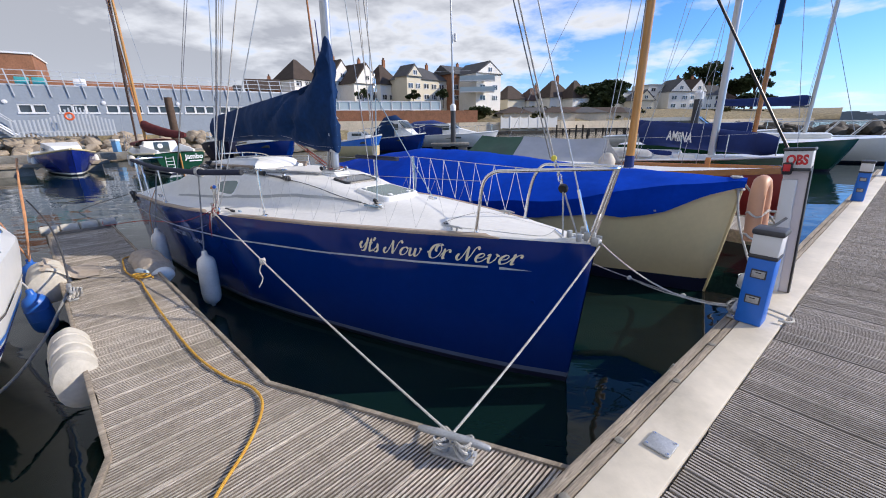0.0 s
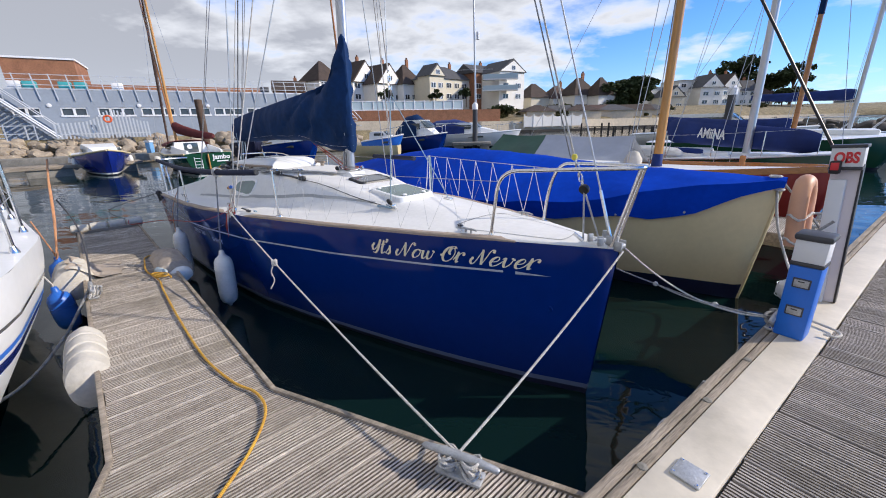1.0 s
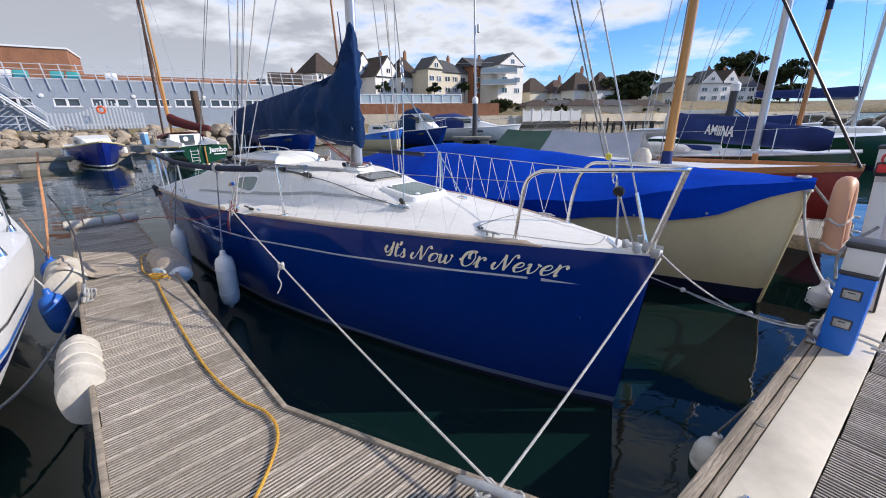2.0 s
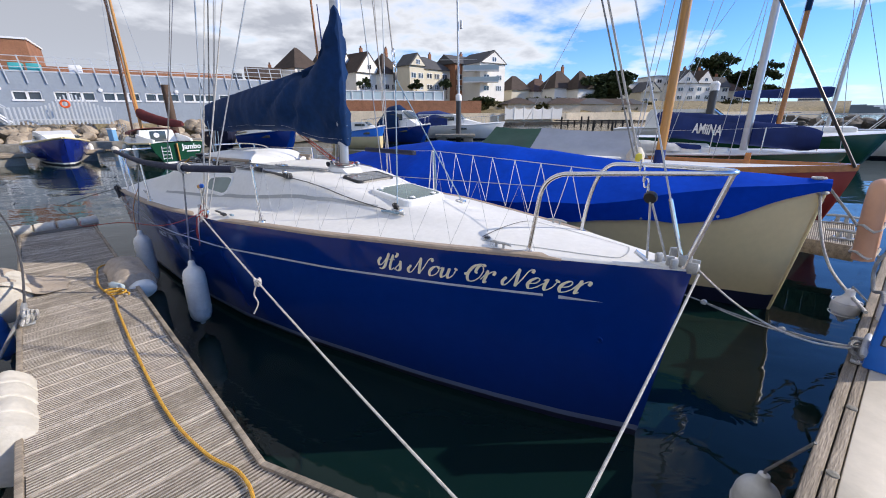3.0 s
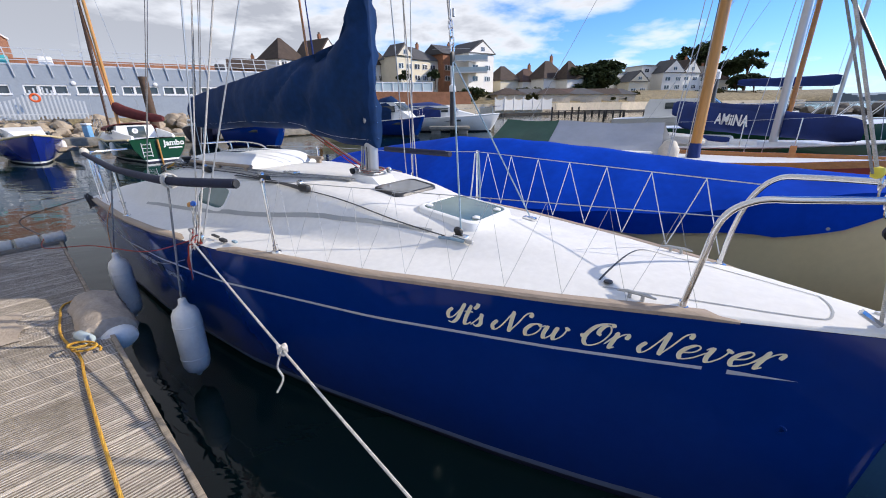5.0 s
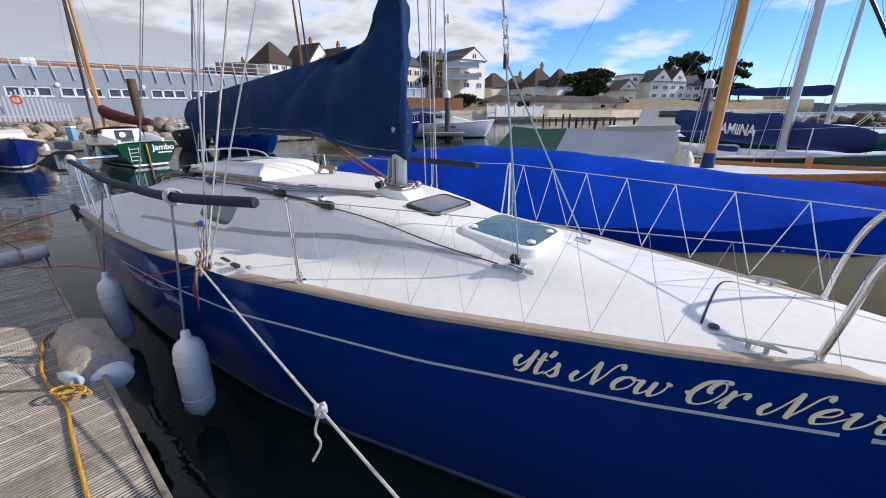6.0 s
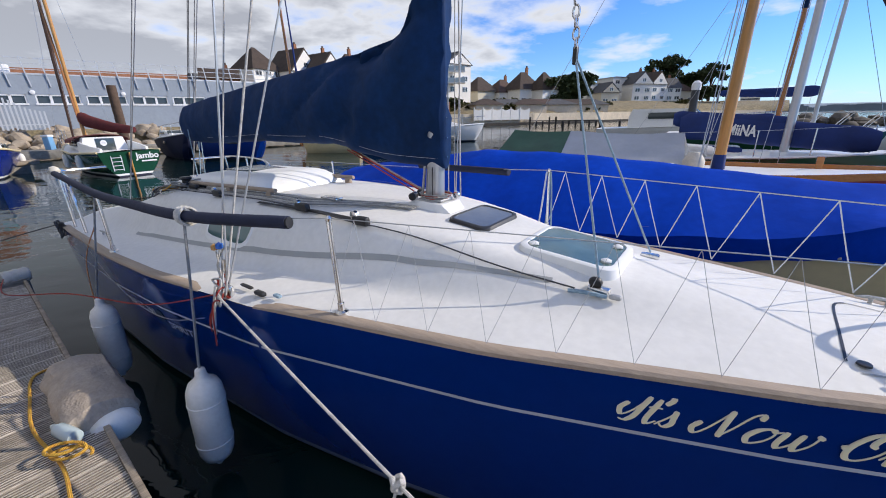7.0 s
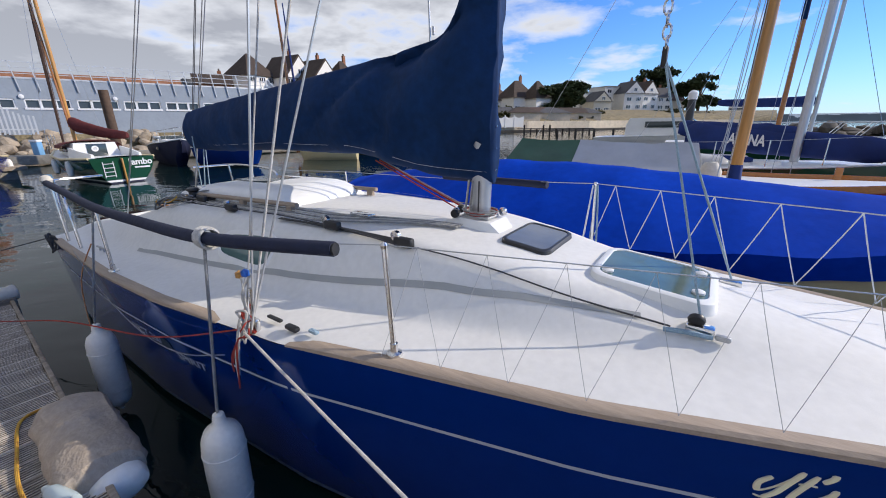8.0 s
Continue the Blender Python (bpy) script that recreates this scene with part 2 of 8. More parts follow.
# dark brown for board grooves: some dirt, and groove shade put into the colour
M_GROOVE = material("shaded_dirty_grooves", (0.25, 0.215, 0.175), 0.95, vary=0.4, scale=6, fine=0.3)
M_KERB = material("weathered_edge_timber", (0.42, 0.35, 0.27), 0.9, scale=4, colour2=(0.20, 0.165, 0.125), stretch=(0.6, 6, 6), fine=0.3, bump=0.5, bump_scale=25, dirt=0.3)
M_STRIP = material("cream_service_duct", (0.72, 0.645, 0.52), 0.6, vary=0.2, scale=2.5, fine=0.04, dirt=0.16, bump=0.05)
M_PEDBLUE = material("blue_pedestal_plastic", (0.010, 0.15, 0.62), 0.4, vary=0.08, scale=4, fine=0.03)
M_PEDWHITE = material("white_pedestal_plastic", (0.70, 0.71, 0.72), 0.45, vary=0.06, scale=4, dirt=0.06)
M_BOARDPINK = material("faded_white_panel", (0.68, 0.62, 0.63), 0.5, vary=0.08, scale=3, dirt=0.1)
M_DARKCAP = material("charcoal_plastic", (0.05, 0.052, 0.058), 0.5, vary=0.15, scale=9)
M_RED = material("red_lettering", (0.62, 0.03, 0.035), 0.5, vary=0.05)
M_FLOAT = material("concrete_float", (0.30, 0.28, 0.24), 0.9, vary=0.35, scale=3, fine=0.2, bump=0.4, dirt=0.4)
M_WALLGREY = material("grey_render", (0.31, 0.355, 0.41), 0.8, vary=0.08, scale=0.7, fine=0.05, dirt=0.12)
M_BRICK = material("orange_brick", (0.36, 0.16, 0.085), 0.9, vary=0.3, scale=1.2, fine=0.3)
M_FRAMEWHITE = material("white_upvc", (0.78, 0.78, 0.78), 0.4, vary=0.04)
M_GLASS = material("window_glass", (0.05, 0.06, 0.075), 0.06, vary=0.3, scale=0.7, spec=0.8)
M_CLEARGLASS = material("balustrade_glass", (0.45, 0.55, 0.58), 0.1, vary=0.1, spec=0.6)
M_HOUSEWHITE = material("white_render", (0.80, 0.78, 0.73), 0.8, vary=0.06, scale=0.6, dirt=0.08)
M_HOUSECREAM = material("cream_render", (0.66, 0.60, 0.47), 0.8, vary=0.06, scale=0.6, dirt=0.08)
M_ROOFBROWN = material("brown_clay_tiles", (0.070, 0.047, 0.035), 0.85, vary=0.35, scale=0.9, fine=0.3)
M_ROOFGREY = material("slate_roof", (0.085, 0.085, 0.09), 0.8, vary=0.25, scale=0.9, fine=0.25)
M_ROOFRED = material("red_brown_tiles", (0.105, 0.060, 0.045), 0.85, vary=0.35, scale=0.9, fine=0.3)
M_LEAF = material("pine_foliage", (0.060, 0.085, 0.035), 0.8, vary=0.6, scale=1.2, spec=0.2)
M_SHRUB = material("shrub_foliage", (0.085, 0.085, 0.030), 0.85, vary=0.5, scale=1.5, spec=0.2)
M_BARK = material("pine_bark", (0.12, 0.075, 0.05), 0.9, vary=0.4, scale=5)
M_ROCK = material("pale_armour_rock", (0.44, 0.36, 0.26), 0.9, scale=1.6, colour2=(0.24, 0.19, 0.14), fine=0.25, bump=0.5, bump_scale=8)
M_ROCKDARK = material("dark_breakwater_rock", (0.14, 0.12, 0.10), 0.9, scale=1.6, colour2=(0.07, 0.065, 0.055), fine=0.25, bump=0.5, bump_scale=8)
M_GRASS = material("dry_bank", (0.30, 0.24, 0.13), 0.95, vary=0.55, scale=0.8, fine=0.4, bump=0.4)
M_FENCE = material("white_panel_fence", (0.74, 0.72, 0.68), 0.8, vary=0.05, scale=1, dirt=0.1)
M_TANWALL = material("tan_sea_wall", (0.70, 0.59, 0.44), 0.9, vary=0.2, scale=0.5, fine=0.1, dirt=0.2)
M_DARKTIMBER = material("dark_wet_timber", (0.045, 0.038, 0.032), 0.85, vary=0.4, scale=2)
# pale blue: the haze of distance is put into the land's colour
M_FARLAND = material("haze_tinted_shore", (0.20, 0.26, 0.32), 0.95, vary=0.2, scale=0.02)
M_TEAL = material("teal_plastic", (0.05, 0.36, 0.38), 0.5, vary=0.1)
M_YELLOW = material("yellow_foam", (0.78, 0.66, 0.08), 0.6, vary=0.1, scale=8)
M_PALEBLUE = material("pale_blue_paint", (0.16, 0.36, 0.58), 0.5, vary=0.1)
M_STACK = material("metal_grey_paint", (0.55, 0.58, 0.61), 0.45, metal=0.1, vary=0.1, scale=3)
M_BUOYORANGE = material("orange_lifebuoy", (0.75, 0.12, 0.03), 0.5, vary=0.1)


# ---------------------------------------------------------------- helpers for shapes
def finish(bm, name, mat, smooth=True, angle=40):
    bmesh.ops.recalc_face_normals(bm, faces=bm.faces[:])
    me = bpy.data.meshes.new(name)
    bm.to_mesh(me)
    bm.free()
    me.materials.append(mat)
    if smooth:
        me.polygons.foreach_set("use_smooth", [True] * len(me.polygons))
        me.set_sharp_from_angle(angle=radians(angle))
    return me


def part(name, bm, mat, parent, label="", smooth=True, angle=40):
    ob = new(name, finish(bm, name, mat, smooth, angle))
    ob.parent = parent
    if label:
        tagged(ob, label)
    return ob


def thing(name, label, category, group="", kind="", m=None):
    ob = new(name)
    ob.empty_display_size = 0.1
    if m is not None:
        ob.matrix_world = m
    return tagged(ob, label, category, group, kind)


def solo(name, bm, mat, label, category, group="", kind="", m=None, smooth=True, angle=40):
    ob = new(name, finish(bm, name, mat, smooth, angle))
    if m is not None:
        ob.matrix_world = m
    return tagged(ob, label, category, group, kind)


def box(bm, c, s, bevel=0.0, m=None):
    r = bmesh.ops.create_cube(bm, size=1.0, matrix=(m or Matrix()) @ Matrix.Translation(c) @ Matrix.Diagonal((*s, 1)))
    if bevel:
        edges = list({e for v in r["verts"] for e in v.link_edges})
        bmesh.ops.bevel(bm, geom=edges, offset=bevel, segments=2, affect="EDGES", profile=0.5)
    return bm


def boxed(c, s, bevel=0.0, m=None):
    return box(bmesh.new(), c, s, bevel, m)


def loft(bm, rings, close=True, cap=True):
    """Skin over rings of points, all of one length."""
    vs = [[bm.verts.new(p) for p in ring] for ring in rings]
    n = len(vs[0])
    for a, b in zip(vs, vs[1:]):
        for i in range(n if close else n - 1):
            j = (i + 1) % n
            bm.faces.new((a[i], a[j], b[j], b[i]))
    if cap and close:
        bm.faces.new(vs[0][::-1])
        bm.faces.new(vs[-1])
    return bm


def tube(bm, pts, r, seg=8, close=False):
    """A round bar along points; r is one radius or a radius for each point."""
    pts = [Vector(p) for p in pts]
    n = len(pts)
    rad = [r] * n if isinstance(r, (int, float)) else list(r)
    rings = []
    up = None
    for i, p in enumerate(pts):
        a = pts[i - 1] if (i > 0 or close) else p
        b = pts[(i + 1) % n] if (i < n - 1 or close) else p
        d = (b - a).normalized()
        if up is None:
            up = Vector((0, 0, 1)) if abs(d.z) < 0.9 else Vector((1, 0, 0))
        s = d.cross(up).normalized()
        up = s.cross(d).normalized()
        rings.append([p + (s * math.cos(2 * math.pi * k / seg) + up * math.sin(2 * math.pi * k / seg)) * rad[i] for k in range(seg)])
    if close:
        rings.append(rings[0])
    return loft(bm, rings, True, not close)


def tubed(pts, r, seg=8, close=False):
    return tube(bmesh.new(), pts, r, seg, close)


def spline(pts, n=8):
    """Points of a smooth curve through pts."""
    pts = [Vector(p) for p in pts]
    out = []
    for i in range(len(pts) - 1):
        p0, p1, p2, p3 = pts[max(i - 1, 0)], pts[i], pts[i + 1], pts[min(i + 2, len(pts) - 1)]
        for k in range(n):
            t = k / n
            out.append(0.5 * ((2 * p1) + (p2 - p0) * t + (2 * p0 - 5 * p1 + 4 * p2 - p3) * t * t + (3 * p1 - p0 - 3 * p2 + p3) * t ** 3))
    out.append(pts[-1])
    return out


def sag(a, b, drop, n=16):
    a, b = Vector(a), Vector(b)
    return [a.lerp(b, k / n) - Vector((0, 0, drop * 4 * (k / n) * (1 - k / n))) for k in range(n + 1)]


def lathe(bm, profile, seg=20, m=None):
    """Profile of (radius, height) turned round the z axis."""
    rings = []
    for r, z in profile:
        rings.append([(m or Matrix()) @ Vector((r * math.cos(2 * math.pi * k / seg), r * math.sin(2 * math.pi * k / seg), z)) for k in range(seg)])
    return loft(bm, rings)


def lerp_table(table):
    xs, ys = [a for a, _ in table], [b for _, b in table]
    return lambda x: float(np.interp(x, xs, ys))


def smoothstep(x):
    x = min(1.0, max(0.0, x))
    return x * x * (3 - 2 * x)


def patch(bm, pa, f, nu, nv):
    """A sheet from f(s, t), s and t from 0 to 1."""
    vs = [[bm.verts.new(f(i / nu, j / nv)) for j in range(nv + 1)] for i in range(nu + 1)]
    for i in range(nu):
        for j in range(nv):
            bm.faces.new((vs[i][j], vs[i + 1][j], vs[i + 1][j + 1], vs[i][j + 1]))
    return bm


def letters(text, height, shear=0.0, width=None, bold=0.0, track=1.0):
    """A flat mesh of lettering in the built-in font, from x = 0, baseline at y = 0."""
    cu = bpy.data.curves.new("lettering", "FONT")
    cu.body, cu.size, cu.shear, cu.offset, cu.space_character = text, height * 1.38, shear, bold, track
    cu.resolution_u = 4
    ob = bpy.data.objects.new("lettering", cu)
    scene.collection.objects.link(ob)
    bpy.context.view_layer.update()
    me = bpy.data.meshes.new_from_object(ob.evaluated_get(bpy.context.evaluated_depsgraph_get()))
    bpy.data.objects.remove(ob)
    bm = bmesh.new()
    bm.from_mesh(me)
    bpy.data.meshes.remove(me)
    x0, x1 = min(v.co.x for v in bm.verts), max(v.co.x for v in bm.verts)
    k = width / (x1 - x0) if width else 1.0
    for v in bm.verts:
        v.co.x = (v.co.x - x0) * k
    return bm


# ---------------------------------------------------------------- water, far shore
bm = bmesh.new()
rings = [0.0, 6, 14, 30, 70, 160, 400, 1200, 3000]
prev = None
for r in rings:
    ring = [bm.verts.new((r * math.cos(2 * math.pi * k / 48), r * math.sin(2 * math.pi * k / 48), 0)) for k in range(48)] if r else [bm.verts.new((0, 0, 0))]
    if prev:
        for k in range(48):
            j = (k + 1) % 48
            if len(prev) == 1:
                bm.faces.new((prev[0], ring[k], ring[j]))
            else:
                bm.faces.new((prev[k], ring[k], ring[j], prev[j]))
    prev = ring
solo("water", bm, M_WATER, "dark green rippled harbour water between the pontoons", "water", kind="structure")


def polar(az, r, z=0.0):
    """A place by the bearing (degrees east of north) and distance from the walk's start."""
    a = radians(az)
    return Vector((0.05 + r * math.sin(a), 0.5 + r * math.cos(a), z))


# ---------------------------------------------------------------- pontoons
F0, FA, FN = Vector((-1.49, 1.83, 0)), Vector((-0.748, 0.664, 0)), Vector((0.664, 0.748, 0))
M0, MA, MN = Vector((0.398, 1.685, 0)), Vector((0.742, 0.671, 0)), Vector((0.671, -0.742, 0))
FZ, MZ = 0.52, 0.56


def plank_mesh(a0, a1, width, ridges, thick, name, mat):
    """A grooved board along x whose two ends, a0 and a1, give x at the near and far edge."""
    prof = []
    pitch = width / ridges
    for k in range(ridges):
        y = k * pitch
        prof += [(y + 0.10 * pitch, 0.0), (y + 0.60 * pitch, 0.0), (y + 0.66 * pitch, -0.014), (y + 1.04 * pitch, -0.014)]
    prof = prof[:-2] + [(width - 0.004, -0.002), (width - 0.004, -thick), (0.0, -thick), (0.0, -0.002)]
    bm = bmesh.new()
    loft(bm, [[(a0[0] + (a0[1] - a0[0]) * y / width, y, z) for y, z in prof], [(a1[0] + (a1[1] - a1[0]) * y / width, y, z) for y, z in prof]])
    me = finish(bm, name, mat, smooth=False)
    # every groove wall and floor takes the darker brown that paints in its shade
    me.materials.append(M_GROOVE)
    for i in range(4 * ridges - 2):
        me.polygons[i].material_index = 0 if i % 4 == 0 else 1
    return me


def frame_matrix(o, xa, ya):
    m = Matrix.Identity(4)
    for i in range(3):
        m[i][0], m[i][1], m[i][2], m[i][3] = xa[i], ya[i], (0, 0, 1)[i], o[i]
    return m


def finger(o, length, width, knee, label, knee_l=0.55, knee_r=0.62):
    """A finger pontoon: boards across, edge timbers and floats. Its frame: x across (w), y outwards (d)."""
    root = thing("finger_pontoon", label, "pontoon", kind="structure", m=frame_matrix(o + Vector((0, 0, FZ)), FN, FA))
    bw = 0.142
    n = int((length + knee) / bw)
    rng = random.Random(5)

    def edges(d):
        k = max(0.0, -d) / 1.52
        return -knee_l * k, width + knee_r * k
    done = {}
    for i in range(n):
        d = -knee + i * bw
        l0, r0 = edges(d)
        l1, r1 = edges(d + bw)
        key = None if d < 0 else "straight"
        if key not in done or key is None:
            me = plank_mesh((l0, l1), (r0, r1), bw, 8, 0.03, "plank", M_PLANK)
            done[key] = me
        ob = new("plank", done[key])
        ob.parent = root
        ob.location = (rng.uniform(-0.004, 0.004), d, rng.uniform(-0.003, 0.002))
    for side in (0, 1):
        s = (-0.014, 0.014)[side]
        pts = [(edges(d)[side] + s, d) for d in (-knee, 0.0, length)]
        bm = bmesh.new()
        h = 0.004
        for (x0, y0), (x1, y1) in zip(pts, pts[1:]):
            a = math.atan2(y1 - y0, x1 - x0)
            ln = math.hypot(x1 - x0, y1 - y0)
            box(bm, (ln / 2, 0, -0.075), (ln, 0.026, 0.17), 0.005, Matrix.Translation((x0, y0, h)) @ Matrix.Rotation(a, 4, "Z"))
        part("edge_timber", bm, M_KERB, root, "weathered timber edge with a rough top")
    part("edge_timber", boxed((width / 2, length + 0.021, -0.06), (width + 0.09, 0.042, 0.17), 0.006), M_KERB, root)
    for d in (0.3, 2.2, 4.2):
        part("float", boxed((width / 2, d + 0.7, -0.38), (width - 0.06, 1.5, 0.56), 0.03), M_FLOAT, root)
    return root


finger(F0, 5.55, 0.68, 1.62, "narrow grooved timber finger pontoon with silvered weathered boards")
finger(Vector((3.62, 5.72, 0)), 5.6, 1.0, 0.62, "grooved timber finger pontoon beyond the cream boat", 0.2, 0.3)

main_root = thing("main_pontoon", "wide walkway pontoon of grey grooved boards with a cream duct", "pontoon", kind="structure", m=frame_matrix(M0 + Vector((0, 0, MZ)), MA, -MN))
part("edge_timber", boxed((4.0, -0.022, -0.10), (22, 0.05, 0.22), 0.008), M_KERB, main_root, "weathered timber fender board")
part("edge_timber", boxed((4.0, -0.070, -0.09), (22, 0.038, 0.21), 0.008), M_KERB, main_root)
part("duct", boxed((4.0, -0.194, -0.085), (22, 0.202, 0.20), 0.006), M_STRIP, main_root, "cream service duct cover")
part("float", boxed((4.0, -1.4, -0.50), (22, 2.5, 0.60), 0.03), M_FLOAT, main_root)
part("edge_timber", boxed((4.0, -2.92, -0.09), (22, 0.08, 0.22), 0.008), M_KERB, main_root)
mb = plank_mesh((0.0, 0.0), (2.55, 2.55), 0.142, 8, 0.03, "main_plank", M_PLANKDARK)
rng = random.Random(9)
for i in range(150):
    ob = new("plank", mb)
    ob.parent = main_root
    ob.matrix_parent_inverse = Matrix()
    ob.matrix_basis = Matrix.Translation((-6.9 + i * 0.151, -0.302 + rng.uniform(-0.004, 0.004), rng.uniform(-0.003, 0.002))) @ Matrix.Rotation(radians(-90), 4, "Z")
for k, s in enumerate((0.0, 0.42, 1.05, 1.6, 2.9, 3.7)):
    bm = bmesh.new()
    lathe(bm, [(0.022, 0.0), (0.020, 0.006), (0.010, 0.010), (0.0005, 0.011)], 10, Matrix.Translation((s, -0.07, 0.013)))
    part("bolt", bm, M_FLOAT, main_root)
bm = boxed((0.525, -0.20, 0.022), (0.108, 0.108, 0.010), 0.004)
plate = part("access_plate", bm, M_GALV, main_root, "galvanised square access plate")
for dx in (-0.042, 0.042):
    for dy in (-0.042, 0.042):
        part("screw", lathe(bmesh.new(), [(0.006, 0), (0.005, 0.003), (0.0005, 0.004)], 8, Matrix.Translation((0.525 + dx, -0.20 + dy, 0.027))), M_STEEL, plate)


# ---------------------------------------------------------------- the blue yacht
YAW = radians(141.93)
BOW = Vector((0.973, 3.03, 0))
BOAT = Matrix.Translation(BOW) @ Matrix.Rotation(YAW, 4, "Z")      # x aft, y to starboard, z up from the water


def at(u, v, z):
    return BOAT @ Vector((u, v, z))


b_sheer = lerp_table([(0, 0.03), (0.15, 0.10), (0.3, 0.165), (0.61, 0.30), (1.2, 0.53), (2.09, 0.82), (2.79, 0.96), (3.3, 1.07), (4.3, 1.14), (5.2, 1.13), (6.6, 1.04), (7.3, 0.97)])
b_water = lerp_table([(0.116, 0.0), (0.5, 0.16), (1.0, 0.32), (1.5, 0.46), (2.2, 0.62), (2.7, 0.74), (3.5, 0.88), (5, 0.99), (6.3, 0.98), (7.3, 0.88)])
z_sheer = lerp_table([(0, 1.135), (0.7, 1.135), (2, 1.115), (2.8, 1.09), (3.5, 1.07), (5, 0.99), (6.6, 0.92), (7.3, 0.88)])
LEN = 7.3


def hull_v(u, z):
    zs = z_sheer(u)
    f = max(0.0, min(1.0, z / zs))
    if z < 0:
        return b_water(u) * max(0.0, 1 + z / 0.45) ** 0.5
    return b_water(u) + (b_sheer(u) - b_water(u)) * f ** 0.85


def hull_band(z0, z1, rows, nu=60, u1=LEN, u0=0.0, out=0.0):
    """Both sides of the hull between two heights given as functions of u."""
    bm = bmesh.new()
    for side in (1, -1):
        def f(s, t):
            p = s ** 1.4
            za, zb = z0(p * u1), z1(p * u1)
            z = za + (zb - za) * t
            stem = 0.116 * (1 - max(0.0, z) / 1.135) + (0.25 * -z if z < 0 else 0)
            u = stem + (u1 - stem) * p
            za, zb = z0(u), z1(u)
            z = za + (zb - za) * t
            v = hull_v(u, z) if s > 0 else 0.012
            return (u, side * (v + out), z)
        patch(bm, None, f, nu, rows)
    return bm


yacht = thing("sailing_yacht", "dark blue sailing yacht with white deck and furled mainsail, moored bow-on", "yacht", m=BOAT)
hull = part("hull", hull_band(lambda u: 0.085, z_sheer, 14), M_NAVYHULL, yacht, "glossy dark blue hull side")
bm = bmesh.new()
ring = [(LEN, hull_v(LEN, z), z) for z in (0.0, 0.2, 0.4, 0.6, 0.88)] + [(LEN, -hull_v(LEN, z), z) for z in (0.88, 0.6, 0.4, 0.2, 0.0)]
bm.faces.new([bm.verts.new(p) for p in ring])
part("transom", bm, M_NAVYHULL, yacht, smooth=False)
part("boot_line", hull_band(lambda u: 0.045, lambda u: 0.085, 1), M_BOOTLINE, yacht, "pale grey line above the waterline")
part("bottom", hull_band(lambda u: -0.42, lambda u: 0.045, 5), M_BOOT, yacht, "dark antifouling")

rise = lerp_table([(1.1, 0.0), (1.5, 0.03), (1.9, 0.075), (2.3, 0.14), (2.6, 0.20), (3.0, 0.25), (4, 0.30), (5.2, 0.33), (5.6, 0.29), (6.2, 0.17), (6.9, 0.09), (7.3, 0.05)])
house_out = lerp_table([(1.1, 0.28), (1.8, 0.46), (2.1, 0.53), (2.8, 0.69), (3.8, 0.82), (5.2, 0.86), (7.3, 0.86)])


def deck_z(u, v):
    b = b_sheer(u)
    z = z_sheer(u) + 0.012 + 0.055 * (1 - min(1.0, (v / b) ** 2)) * min(1.0, b / 0.6)
    co = house_out(u)
    z += rise(u) * smoothstep((co - abs(v)) / 0.31)
    if u > 5.76 and abs(v) < 0.5:
        z -= 0.45 * smoothstep((0.52 - abs(v)) / 0.06) * smoothstep((u - 5.76) / 0.05) * smoothstep((7.1 - u) / 0.05)
    return z


us = sorted(set([round(0.0 + 0.08 * k, 3) for k in range(92)] + [5.70, 5.74, 5.76, 5.79, 7.05, 7.1, LEN]))
us = [u for u in us if u <= LEN]
bm = bmesh.new()
rows = []
for u in us:
    b = max(0.02, b_sheer(u) - 0.004)
    rows.append([bm.verts.new((u, b * t, deck_z(u, b * t) - (0.012 if abs(t) == 1 else 0))) for t in [k / 26 for k in range(-26, 27)]])
for a, b in zip(rows, rows[1:]):
    for i in range(52):
        bm.faces.new((a[i], a[i + 1], b[i + 1], b[i]))
part("deck", bm, M_NONSLIP, yacht, "white moulded deck and coachroof", angle=60)


def on_deck(u, v, h=0.004):
    return Vector((u, v, deck_z(u, v) + h))


def deck_strip(pts, half, h=0.004, n=10, along=None):
    """A flat strip that follows the deck through (u, v) points."""
    path = spline([(u, v, 0) for u, v in pts], n)
    bm = bmesh.new()
    prev = None
    for i, p in enumerate(path):
        d = (path[min(i + 1, len(path) - 1)] - path[max(i - 1, 0)]).normalized()
        s = Vector((-d.y, d.x, 0)) * half
        cur = [bm.verts.new(on_deck(p.x + k * s.x, p.y + k * s.y, h)) for k in (-1, -0.33, 0.33, 1)]
        if prev:
            for j in range(3):
                bm.faces.new((prev[j], prev[j + 1], cur[j + 1], cur[j]))
        prev = cur
    return bm


for side in (1, -1):
    part("deck_stripe", deck_strip([(2.05, 0.33 * side), (2.45, 0.44 * side), (2.8, 0.535 * side), (3.8, 0.72 * side), (5.2, 0.80 * side), (5.5, 0.81 * side)], 0.011), M_GREYSTRIPE, yacht, "grey stripe along the coachroof side")

